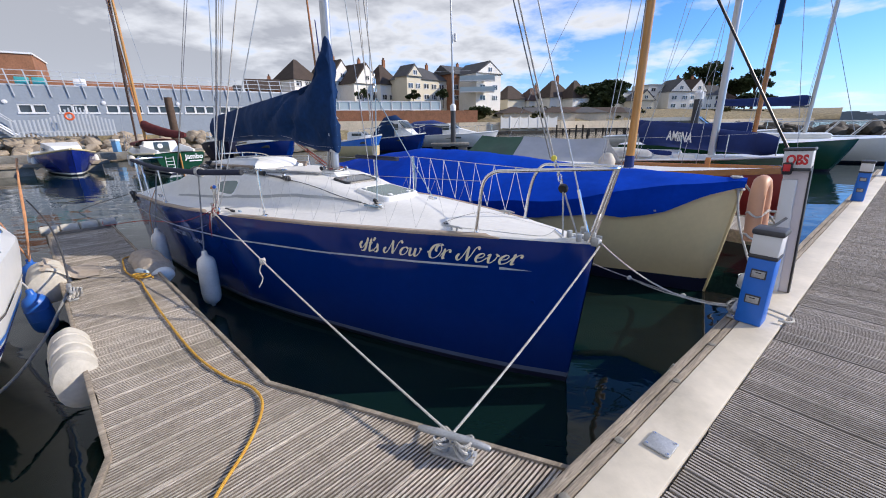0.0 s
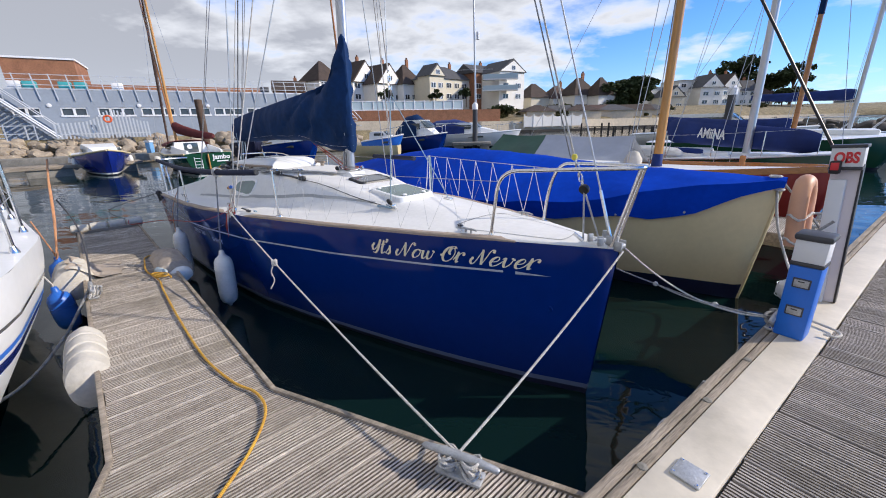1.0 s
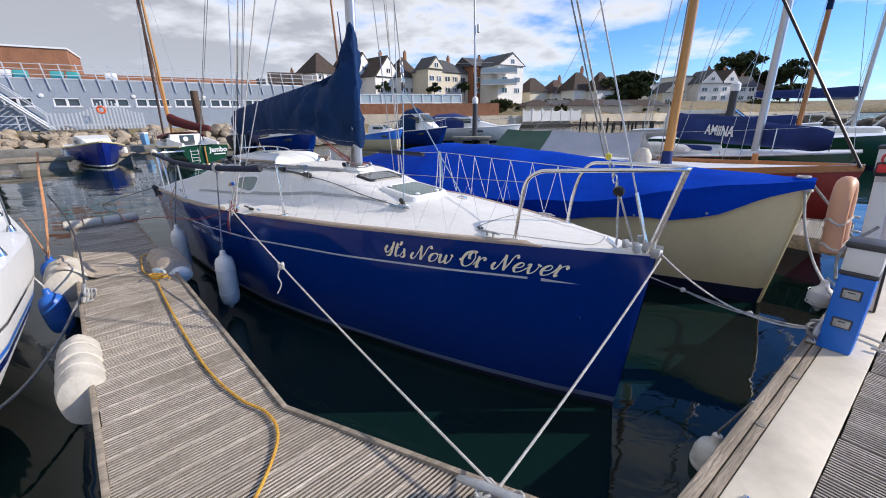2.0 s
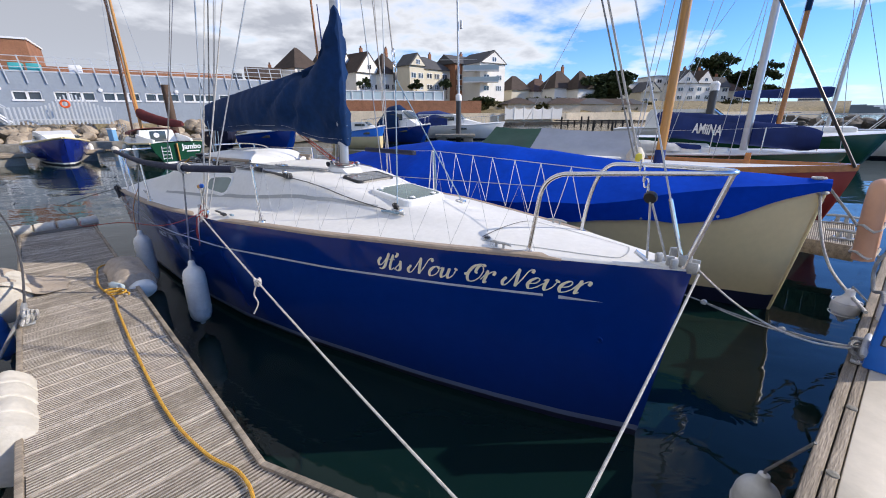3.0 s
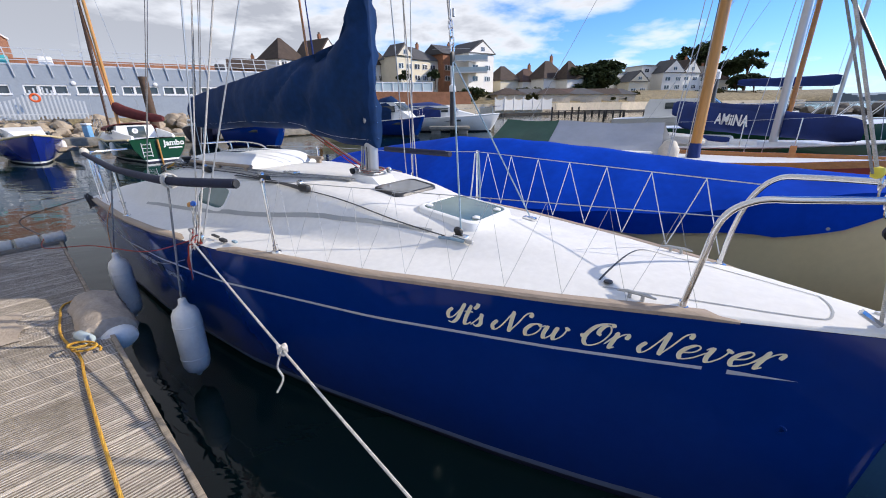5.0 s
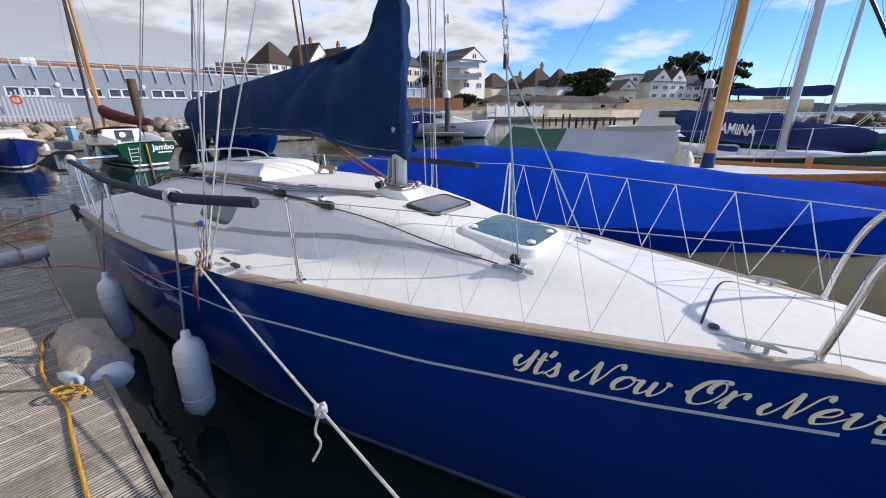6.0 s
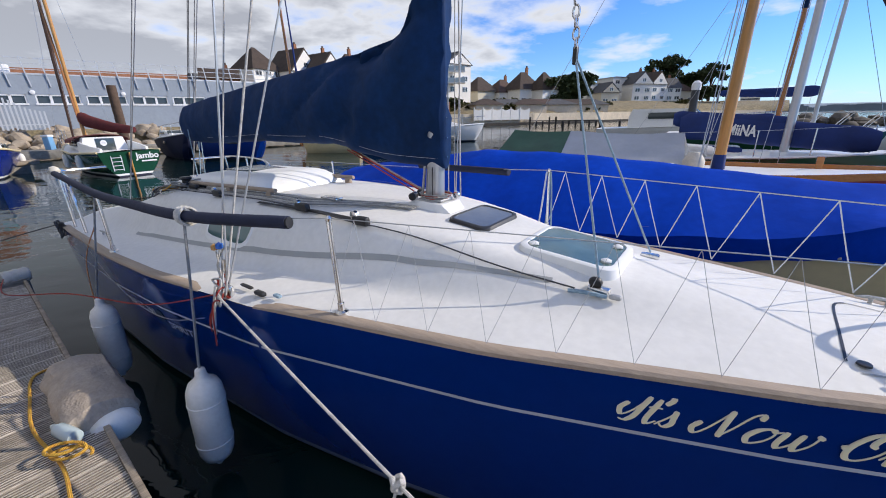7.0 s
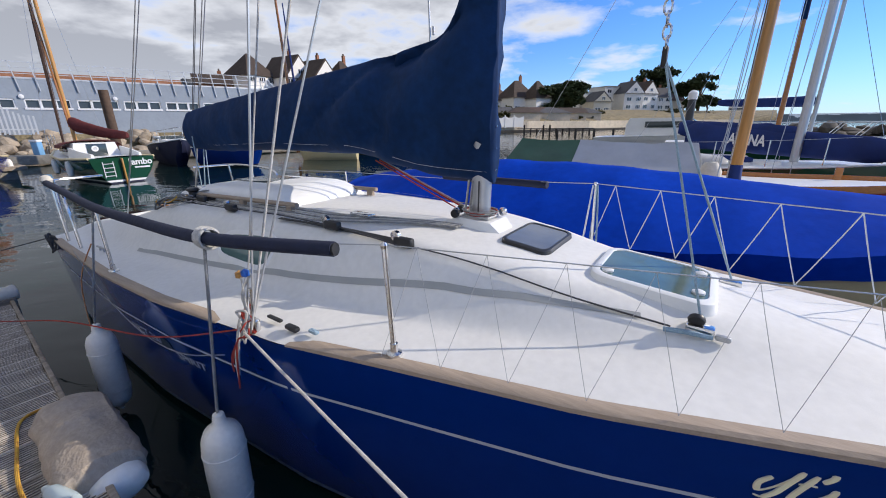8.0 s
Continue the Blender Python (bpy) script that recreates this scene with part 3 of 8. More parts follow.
# toe rails of weathered wood, a gap at the shrouds
def toe_rail(u0, u1, side):
    bm = bmesh.new()
    rings = []
    n = max(4, int((u1 - u0) / 0.12))
    for i in range(n + 1):
        u = u0 + (u1 - u0) * i / n
        b, z = b_sheer(u), z_sheer(u)
        h = 0.022 * min(1.0, 0.35 + i * 0.6, 0.35 + (n - i) * 0.6)
        rings.append([(u, side * (b + 0.003), z - 0.003), (u, side * (b + 0.003), z + h * 0.6), (u, side * (b - 0.008), z + h), (u, side * (b - 0.050), z + h), (u, side * (b - 0.058), z + h * 0.8), (u, side * (b - 0.058), z - 0.005)])
    loft(bm, rings)
    return part("toe_rail", bm, M_TAUPE, yacht, "weathered pale teak toe rail")


for side in (1, -1):
    toe_rail(0.58, 3.24, side)
    toe_rail(3.72, 7.15, side)

# lining and name on the starboard and port bow
def hull_line(u0, u1, zf, half, side, taper=False):
    bm = bmesh.new()
    n = 48
    prev = None
    for i in range(n + 1):
        u = u0 + (u1 - u0) * i / n
        h = half * (1 - i / n) if taper else half
        zc = zf(u)
        cur = [bm.verts.new((u, side * (hull_v(u, zc + k * h) + 0.0025), zc + k * h)) for k in (-1, 1)]
        if prev:
            bm.faces.new((prev[0], cur[0], cur[1], prev[1]))
        prev = cur
    return bm


line_z = lerp_table([(0.2, 0.905), (0.63, 0.91), (2.0, 0.865), (3.2, 0.822), (4.4, 0.775), (5.5, 0.73), (7.2, 0.68)])
for side in (1, -1):
    part("pin_stripe", hull_line(7.2, 0.66, line_z, 0.008, side), M_SILVER, yacht, "silver pin stripe")
    part("pin_stripe", hull_line(0.58, 0.36, line_z, 0.011, side, True), M_SILVER, yacht)


def hull_letters(text, u_start, u_end, base_z, height, shear, mat, label, bold=0.0, side=1):
    bm = letters(text, height, shear, abs(u_start - u_end), bold)
    bmesh.ops.subdivide_edges(bm, edges=[e for e in bm.edges if e.calc_length() > 0.05], cuts=1)
    for v in bm.verts:
        x, y = v.co.x, v.co.y
        u = u_start - x if u_start > u_end else u_start + x
        z = base_z(u) + y
        v.co = Vector((u, side * (hull_v(u, z) + 0.003), z))
    return part("lettering", bm, mat, yacht, label, smooth=False)


name_z = lerp_table([(0.4, 0.945), (1.7, 0.93)])
# the name in a pen-drawn script: each stroke swells where it runs down
PEN = {
    "I": ([(0.05, 0.70), (-0.06, 0.45), (0.08, 0.20), (0.28, 0.42), (0.46, 0.98)], [(0.46, 1.0), (0.43, 0.6), (0.40, 0.2), (0.27, 0.0), (0.08, 0.03)]),
    "t": ([(0.02, 0.95), (0.0, 0.3), (0.05, 0.04), (0.15, 0.02), (0.27, 0.16)], [(-0.14, 0.62), (0.0, 0.65), (0.2, 0.64)]),
    "'": ([(0.0, 1.08), (0.03, 0.96), (-0.05, 0.80)],),
    "s": ([(-0.08, 0.04), (0.10, 0.38), (0.15, 0.64)], [(0.15, 0.64), (0.21, 0.36), (0.26, 0.14), (0.14, 0.0), (-0.01, 0.10)]),
    "N": ([(0.02, 0.46), (-0.07, 0.2), (0.08, 0.01), (0.25, 0.27), (0.43, 0.98)], [(0.43, 0.98), (0.49, 0.6), (0.56, 0.2), (0.60, 0.01)], [(0.60, 0.01), (0.74, 0.42), (0.85, 0.86), (0.97, 1.0), (1.06, 0.93), (1.05, 0.82)]),
    "o": ([(0.28, 0.60), (0.08, 0.5), (0.0, 0.22), (0.12, 0.0), (0.32, 0.12), (0.39, 0.4), (0.28, 0.60)], [(0.28, 0.60), (0.37, 0.50), (0.48, 0.56)]),
    "w": ([(0.02, 0.58), (0.02, 0.2), (0.12, 0.0), (0.28, 0.2), (0.33, 0.58)], [(0.33, 0.58), (0.34, 0.2), (0.44, 0.0), (0.60, 0.2), (0.63, 0.5), (0.55, 0.60), (0.72, 0.50)]),
    "O": ([(0.42, 1.0), (0.14, 0.85), (0.0, 0.45), (0.10, 0.08), (0.34, 0.0), (0.58, 0.22), (0.66, 0.62), (0.52, 0.90), (0.35, 0.84), (0.32, 0.58), (0.44, 0.48)], [(0.42, 1.0), (0.56, 0.98), (0.66, 0.88)], [(-0.14, 0.46), (-0.04, 0.34), (0.03, 0.42)]),
    "r": ([(-0.08, 0.14), (0.02, 0.44), (0.07, 0.72)], [(0.07, 0.70), (0.09, 0.40), (0.10, 0.14), (0.14, 0.0), (0.24, 0.08)], [(0.10, 0.30), (0.18, 0.54), (0.30, 0.66), (0.40, 0.60), (0.39, 0.46)]),
    "e": ([(0.02, 0.25), (0.26, 0.32), (0.33, 0.5), (0.21, 0.60), (0.05, 0.45), (0.01, 0.2), (0.14, 0.0), (0.36, 0.10), (0.54, 0.36)],),
    "v": ([(-0.06, 0.48), (0.05, 0.58), (0.09, 0.2), (0.20, 0.0), (0.38, 0.2), (0.43, 0.5), (0.34, 0.60), (0.54, 0.48)],),
}
NAME = (("I", 0.06, 1.0), ("t", 0.78, 1.0), ("'", 1.02, 1.0), ("s", 1.16, 1.05), ("N", 1.98, 1.05), ("o", 3.14, 1.2), ("w", 3.80, 1.10), ("O", 5.18, 1.05), ("r", 6.00, 1.1), ("N", 7.06, 1.03), ("e", 8.16, 1.25), ("v", 8.84, 1.2), ("e", 9.60, 1.25), ("r", 10.22, 1.25))


def script_name(u_start, u_end, base_z, cap, slant, grow, lift, mat, label):
    bm = bmesh.new()
    k_len = (u_start - u_end) / 11.0
    count = 0
    for glyph, x0, wide in NAME:
        for stroke in PEN[glyph]:
            path = spline([((x0 + wide * (x + slant * y)) * k_len, y * cap, 0) for x, y in stroke], 7)
            prev = None
            count += 1
            for i, p in enumerate(path):
                d = (path[min(i + 1, len(path) - 1)] - path[max(i - 1, 0)]).normalized()
                half = 0.0021 + 0.0056 * smoothstep(-d.y * 1.15) + grow
                end = min(i, len(path) - 1 - i)
                half *= min(1.0, 0.60 + 0.2 * end)
                side = Vector((-d.y, d.x, 0))
                cur = []
                for q in (-1, 1):
                    o = p + side * half * q
                    u, z = u_start - o.x, base_z(u_start - o.x) + o.y
                    cur.append(bm.verts.new((u, hull_v(u, z) + lift + 0.00012 * count, z)))
                if prev:
                    bm.faces.new((prev[0], cur[0], cur[1], prev[1]))
                prev = cur
    return part("lettering", bm, mat, yacht, label, smooth=False)


script_name(1.69, 0.43, name_z, 0.121, 0.42, 0.0013, 0.0020, M_FRAMEWHITE, "pale rim round the script letters")
script_name(1.69, 0.43, name_z, 0.121, 0.42, 0.0, 0.0046, M_CREAMLETTER, "cream flowing script reading It's Now Or Never")
hull_letters("FIRST 260", 4.98, 4.55, lerp_table([(4, 0.67), (5, 0.64)]), 0.055, 0.0, M_SILVER, "silver model lettering", 0.0006)
hull_letters("SPIRIT", 4.36, 4.05, lerp_table([(3.9, 0.635), (4.4, 0.615)]), 0.055, 0.0, M_SILVER, "silver model lettering", 0.0006)
# oval hull port light
bm = bmesh.new()
ring = []
for k in range(20):
    a = 2 * math.pi * k / 20
    u, z = 4.47 + 0.065 * math.cos(a), 0.675 + 0.05 * math.sin(a)
    ring.append(bm.verts.new((u, hull_v(u, z) + 0.003, z)))
bm.faces.new(ring)
part("hull_window", bm, M_BLACKGLASS, yacht, "small dark oval hull window")
part("skin_fitting", lathe(bmesh.new(), [(0.022, 0), (0.02, 0.006), (0.012, 0.006), (0.010, 0.0)], 14, Matrix.Translation((0.36, hull_v(0.36, 0.66), 0.66)) @ Matrix.Rotation(radians(-90), 4, "X")), M_NAVYHULL, yacht)

# bow fitting with cheeks and roller
bm = bmesh.new()
box(bm, (0.085, 0, 1.158), (0.15, 0.06, 0.022), 0.006)
box(bm, (0.02, 0.033, 1.155), (0.085, 0.010, 0.062), 0.005)
box(bm, (0.02, -0.033, 1.155), (0.085, 0.010, 0.062), 0.005)
lathe(bm, [(0.016, -0.03), (0.022, -0.02), (0.012, 0), (0.022, 0.02), (0.016, 0.03)], 14, Matrix.Translation((-0.005, 0, 1.15)) @ Matrix.Rotation(radians(90), 4, "X"))
part("bow_fitting", bm, M_GALV, yacht, "grey metal stem fitting with roller")
for side in (1, -1):
    bm = bmesh.new()
    loft(bm, [[(0.13 + 0.07 * math.cos(a) * k, side * 0.055 + 0.018 * math.sin(a) * k, 1.145 + 0.025 * h) for a in [2 * math.pi * i / 12 for i in range(12)]] for k, h in ((1, 0), (0.9, 0.8), (0.5, 1.0))])
    part("fairlead", bm, M_WHITE, yacht)

# pulpit of bent stainless tube
TOP = 1.605
pul = spline([(0.77, 0.30, 1.155), (0.74, 0.305, 1.35), (0.71, 0.305, 1.52), (0.63, 0.295, 1.595), (0.50, 0.265, TOP + 0.005), (0.22, 0.17, TOP + 0.02), (-0.02, 0.075, TOP + 0.03), (-0.085, 0.0, TOP + 0.032), (-0.02, -0.075, TOP + 0.03), (0.22, -0.17, TOP + 0.02), (0.46, -0.265, TOP + 0.005), (0.57, -0.30, 1.59), (0.64, -0.305, 1.50), (0.68, -0.305, 1.35), (0.70, -0.30, 1.155)], 6)
pulpit = part("pulpit", tubed(pul, 0.0125, 10), M_STEEL, yacht, "polished stainless bow rail")
for v in (0.045, -0.045):
    part("leg", tubed([(0.04, v, 1.15), (-0.075, v * 0.7, TOP + 0.028)], 0.0115, 10), M_STEEL, pulpit)
for p in ((0.77, 0.30), (0.70, -0.30)):
    part("foot", lathe(bmesh.new(), [(0.03, 0), (0.03, 0.008), (0.016, 0.012), (0.014, 0.03)], 12, Matrix.Translation((p[0], p[1], 1.145))), M_STEEL, pulpit)

# stanchions and wires
def stanchion(u, v, lean, h=0.46, wrap=None):
    z = deck_z(u, v)
    base = part("stanchion", tubed([(u, v, z), (u + 0.02, v + lean, z + h)], 0.011, 10), M_STEEL, yacht, "stainless stanchion")
    bm = bmesh.new()
    lathe(bm, [(0.032, 0), (0.030, 0.012), (0.016, 0.018), (0.015, 0.05)], 12, Matrix.Translation((u, v, z)))
    part("socket", bm, M_STEEL, base)
    lathe_bm = lathe(bmesh.new(), [(0.013, -0.012), (0.015, 0.0), (0.008, 0.010), (0.0005, 0.012)], 10, Matrix.Translation((u + 0.02, v + lean, z + h)))
    part("cap", lathe_bm, M_STEEL, base)
    return Vector((u + 0.02, v + lean, z + h))


st_a = stanchion(2.79, 0.895, 0.0, 0.43)
st_p = stanchion(2.52, -0.845, -0.02, 0.43)
st_b = stanchion(5.16, 1.07, 0.0, 0.45)
st_q = stanchion(5.16, -1.07, 0.0, 0.45)
for side in (1, -1):
    stern = spline([(6.25, 0.98 * side, deck_z(6.25, 0.98)), (6.30, 0.98 * side, 1.30), (6.42, 0.97 * side, 1.42), (6.9, 0.94 * side, 1.45), (7.18, 0.85 * side, 1.45), (7.25, 0.45 * side, 1.45)], 6)
    rail = part("pushpit", tubed(stern, 0.0125, 8), M_STEEL, yacht, "stainless stern rail")
    part("leg", tubed([(7.12, 0.88 * side, 0.9), (7.17, 0.85 * side, 1.45)], 0.012, 8), M_STEEL, rail)
    part("leg", tubed([(6.75, 0.95 * side, 0.92), (6.8, 0.945 * side, 1.45)], 0.012, 8), M_STEEL, rail)
part("lifeline", tubed([(0.70, 0.30, 1.53), st_a, (3.66, 1.10, 1.47), st_b, (6.3, 0.98, 1.42)], 0.0022, 6), M_WIRE, yacht, "thin wire lifeline")
part("lifeline", tubed([(0.62, -0.30, 1.56), st_p, (3.66, -1.08, 1.47), st_q, (6.3, -0.98, 1.42)], 0.003, 6), M_WIRE, yacht)
# netting cords laced between the lifeline and the rail
def netting(a0, a1, side, n, mat, r, low):
    bm = bmesh.new()
    for k in range(n):
        s0, s1, s2 = k / n, (k + 0.5) / n, (k + 1) / n
        top = Vector(a0).lerp(Vector(a1), s1)

        def foot(s):
            u = a0[0] + (a1[0] - a0[0]) * s
            return Vector((u, side * (b_sheer(u) - 0.02), z_sheer(u) + 0.035))
        tube(bm, sag(foot(s0), top, 0.006, 4), r, 5)
        tube(bm, sag(top, foot(s2), 0.006, 4), r, 5)
    return part("netting", bm, mat, yacht, low)


netting((0.70, -0.30, 1.56), tuple(st_p), -1, 7, M_NETLINE, 0.0028, "white cord laced in zigzags below the lifeline")
netting((0.72, 0.30, 1.53), tuple(st_a), 1, 9, M_NETGREY, 0.0009, "thin grey cord laced in zigzags below the lifeline")
for dv, du in ((-0.012, 0.0), (0.014, 0.012), (0.002, -0.014)):
    part("cord", tubed(spline([st_p + Vector((du, dv, -0.01)), st_p + Vector((du * 2.2, dv * 1.5, -0.20)), st_p + Vector((du * 3.5, 0.02 + dv, -0.41))], 4), 0.006, 6), M_ROPEBLUE if du <= 0 else M_NETLINE, yacht, "pale cord bound round the stanchion")

# padded tubes on the lifelines
pad = part("lifeline_padding", tubed(spline([(2.99, 0.965, 1.512), (3.64, 1.105, 1.485), (4.4, 1.10, 1.46), (5.16, 1.07, 1.44), (6.1, 1.0, 1.44), (7.02, 0.93, 1.445)], 8), 0.028, 14), M_NAVYPAD, yacht, "navy padded tube lashed over the lifeline")
part("collar", tubed([(2.982, 0.962, 1.512), (2.995, 0.966, 1.511)], 0.024, 14), M_BLACK, pad)
bm = bmesh.new()
for k in range(5):
    c = Vector((3.61 + 0.012 * k, 1.10, 1.486))
    tube(bm, [c + Vector((0.3 * 0.02 * math.sin(a), 0.043 * math.cos(a), 0.043 * math.sin(a))) for a in [2 * math.pi * i / 12 for i in range(12)]], 0.0065, 6, True)
part("lashing", bm, M_ROPEWHITE, pad, "white rope lashing")
part("ball", lathe(bmesh.new(), [(0.001, -0.05), (0.035, -0.035), (0.05, 0), (0.035, 0.035), (0.001, 0.05)], 14, Matrix.Translation((7.05, 0.92, 1.47))), M_SACK, pad, "pale foam ball")
part("lifeline_padding", tubed([(1.95, -0.80, 1.535), (2.9, -0.95, 1.50), (3.9, -1.08, 1.485)][1:], 0.028, 10), M_NAVYPAD, yacht)

# mast, boom and sail cover
LEANV = Vector((-0.012, -0.035, 1.0))
mast_foot = Vector((2.95, -0.04, deck_z(2.95, 0) + 0.045))


def mast_at(z):
    return mast_foot + LEANV * (z - mast_foot.z) + Vector((0.010 * (z - 1.42), 0, 0))


bm = bmesh.new()
rings = []
for z in (1.40, 2.0, 3.0, 4.5, 6.5, 8.5, 10.2):
    c = mast_at(z)
    k = 1.0 if z < 8 else 0.8
    rings.append([c + Vector((0.058 * k * math.cos(a), 0.043 * k * math.sin(a), 0)) for a in [2 * math.pi * i / 20 for i in range(20)]])
loft(bm, rings)
mast = part("mast", bm, M_ALU, yacht, "grey aluminium mast")
for k in range(5):
    part("halyard_coil", tubed([(2.95 + (0.082 + 0.006 * k) * math.cos(a), -0.04 + (0.066 + 0.005 * k) * math.sin(a), mast_foot.z + 0.012 + 0.006 * k) for a in [2 * math.pi * i / 16 + k for i in range(15)]], 0.0045, 6), (M_ROPERED, M_ROPEGREY, M_ROPEWHITE)[k % 3], mast)
bm = bmesh.new()
box(bm, (2.95, -0.04, mast_foot.z + 0.004), (0.17, 0.13, 0.016), 0.006)
part("mast_step", bm, M_GALV, mast, "grey collar at the mast foot")
bm = bmesh.new()
loft(bm, [[(u, -0.04 + k * w, z) for k, z in ((-1, deck_z(u, 0) - 0.02), (-0.82, deck_z(u, 0) + h), (0.82, deck_z(u, 0) + h), (1, deck_z(u, 0) - 0.02))] for u, w, h in ((2.79, 0.10, 0.002), (2.84, 0.12, 0.046), (3.05, 0.12, 0.043), (3.12, 0.10, 0.002))])
part("mast_plinth", bm, M_WHITE, yacht, "low white moulded plinth under the mast")
for k, (du, dv) in enumerate(((0.075, 0.045), (0.085, 0.02), (0.09, -0.03), (-0.02, 0.062), (0.03, 0.060))):
    part("halyard", tubed([mast_foot + Vector((du, dv, 0.01)), mast_foot + Vector((du * 0.75, dv * 0.8, 0.20))], 0.0045, 6), (M_ROPEWHITE, M_ROPEGREY, M_ROPEWHITE, M_ROPEDARK, M_ROPEGREY)[k], mast)
for k, (du, dv) in enumerate(((0.12, 0.06), (0.14, -0.02), (-0.10, -0.08), (0.10, 0.11))):
    part("turning_block", lathe(bmesh.new(), [(0.001, -0.012), (0.022, -0.010), (0.025, 0.0), (0.022, 0.010), (0.001, 0.012)], 12, Matrix.Translation(mast_foot + Vector((du, dv, 0.022))) @ Matrix.Rotation(radians(80), 4, "X")), M_BLACK if k % 2 else M_STEEL, mast)

gooseneck, boom_end = Vector((3.02, -0.06, 1.80)), Vector((6.56, -0.25, 1.92))
part("boom", tubed([gooseneck, boom_end + (boom_end - gooseneck) * 0.012], 0.042, 14), M_ALU, yacht, "aluminium boom inside the cover")
# cover: a laced bag round the boom, with a tall collar that wraps the mast
cov_top = lerp_table([(2.875, 2.72), (2.92, 2.80), (2.97, 2.77), (3.05, 2.60), (3.12, 2.45), (3.22, 2.375), (3.6, 2.325), (4.1, 2.285), (4.9, 2.225), (5.5, 2.18), (6.3, 2.115), (6.60, 2.08), (6.64, 2.05)])
cov_low = lerp_table([(2.875, 1.63), (3.3, 1.645), (3.6, 1.70), (3.9, 1.745), (4.4, 1.74), (4.9, 1.745), (5.4, 1.72), (5.9, 1.70), (6.4, 1.70), (6.60, 1.71), (6.64, 1.74)])
cov_half = lerp_table([(2.875, 0.045), (2.90, 0.062), (2.98, 0.076), (3.15, 0.10), (3.5, 0.13), (4.5, 0.125), (5.8, 0.10), (6.4, 0.085), (6.64, 0.075)])
bm = bmesh.new()
rings = []
N = 56
cus = [2.875, 2.88, 2.89, 2.91, 2.94, 2.97, 3.0, 3.03, 3.07, 3.11, 3.15, 3.2, 3.26] + [3.31 + 0.04 * k for k in range(83)] + [6.61, 6.63, 6.64]
for u in cus:
    s = (u - 2.82) / 3.9
    zt, zl, w = cov_top(u), cov_low(u), cov_half(u)
    mid, half = (zt + zl) / 2, (zt - zl) / 2
    vc = -0.05 - 0.20 * s
    ring = []
    for k in range(N):
        a = 2 * math.pi * k / N
        ca, sa = math.cos(a), math.sin(a)
        yy = math.copysign(abs(ca) ** 0.75, ca)
        zz = math.copysign(abs(sa) ** 0.9, sa)
        h = mid + half * zz
        taper = 1.0 - 0.55 * max(0.0, zz) ** 1.5 * smoothstep((u - 3.1) / 0.4)
        lean = noise.noise(Vector((u * 1.3, 0, 3)))
        crease = 0.030 * math.sin(9.0 * ((u - 2.9) * 1.15 + (h - 1.6) * 0.95) + 2.2 * lean) * math.exp(-((u - 3.45) / 0.75) ** 2)
        crease += 0.020 * noise.noise(Vector((u * 2.2 + h, h * 1.6 - u * 1.3, 5.0 * math.copysign(1, ca))))
        crease += 0.007 * noise.noise(Vector((u * 7.5, h * 4.0, 9.0 * math.copysign(1, ca))))
        fold = noise.noise(Vector((u * 1.7 + h * 2.4, h * 0.9 - u * 0.4, 21.0 + 3.0 * math.copysign(1, ca))))
        crease -= 0.055 * max(0.0, 1.0 - abs(fold) * 6.5) * math.exp(-((u - 3.4) / 0.9) ** 2) * smoothstep((h - zl - 0.05) / 0.15)
        fine_fold = noise.noise(Vector((u * 3.1 - h * 3.6, h * 1.4 + u * 0.8, 31.0 + 3.0 * math.copysign(1, ca))))
        crease += 0.020 * max(0.0, 1.0 - abs(fine_fold) * 6.0) * (0.35 + math.exp(-((u - 3.2) / 0.7) ** 2)) * smoothstep((h - zl - 0.05) / 0.15)
        crease += 0.022 * math.sin(26 * u + 5 * h) * max(0.0, zz) ** 2 * math.exp(-((u - 3.0) / 0.15) ** 2)
        y = vc + yy * (w * taper) + math.copysign(1, ca) * crease * min(1.0, abs(ca) * 2.5)
        up = 0.010 * noise.noise(Vector((u * 6, 1, 1))) * (1 if zz < 0 else 0.6)
        ring.append((u, y, h + up))
    rings.append(ring)
loft(bm, rings)
cover = part("sail_cover", bm, M_NAVYCLOTH, yacht, "navy canvas sail cover laced over the boom", angle=80)
# seam of stitching along the foot and the laced front edge
part("stitching", tubed([(u, -0.05 - 0.20 * (u - 2.82) / 3.7 + cov_half(u) * 0.86, cov_low(u) + 0.06) for u in [2.9 + 0.15 * k for k in range(26)]], 0.0012, 5), M_NETGREY, cover)
for k in range(4):
    z = 1.70 + 0.11 * k
    c = Vector((2.872, -0.05, z))
    part("twist_button", lathe(bmesh.new(), [(0.005, 0), (0.004, 0.006), (0.001, 0.007)], 8, Matrix.Translation(c) @ Matrix.Rotation(radians(-90), 4, "Y")), M_STEEL, cover)
part("vang", tubed([(3.08, -0.07, 1.47), (3.75, -0.10, 1.71)], 0.005, 6), M_ROPERED, yacht, "red multi-part vang tackle")
part("vang", tubed([(3.10, -0.03, 1.47), (3.77, -0.08, 1.71)], 0.004, 6), M_ROPERED, yacht)
part("vang", tubed([(3.10, -0.11, 1.47), (3.77, -0.13, 1.71)], 0.006, 6), M_ROPEGREY, yacht)

# standing rigging
head = mast_at(9.8)
part("forestay", tubed([(0.06, 0.0, 1.18), head], 0.005, 6), M_WIRE, yacht, "steel wire forestay")
part("turnbuckle", tubed([(0.06, 0.0, 1.18), Vector((0.06, 0, 1.18)).lerp(head, 0.035)], 0.011, 8), M_STEEL, yacht)
blk = Vector((0.24, 0.05, 1.49))
yel = Vector((0.33, 0.03, 1.68))
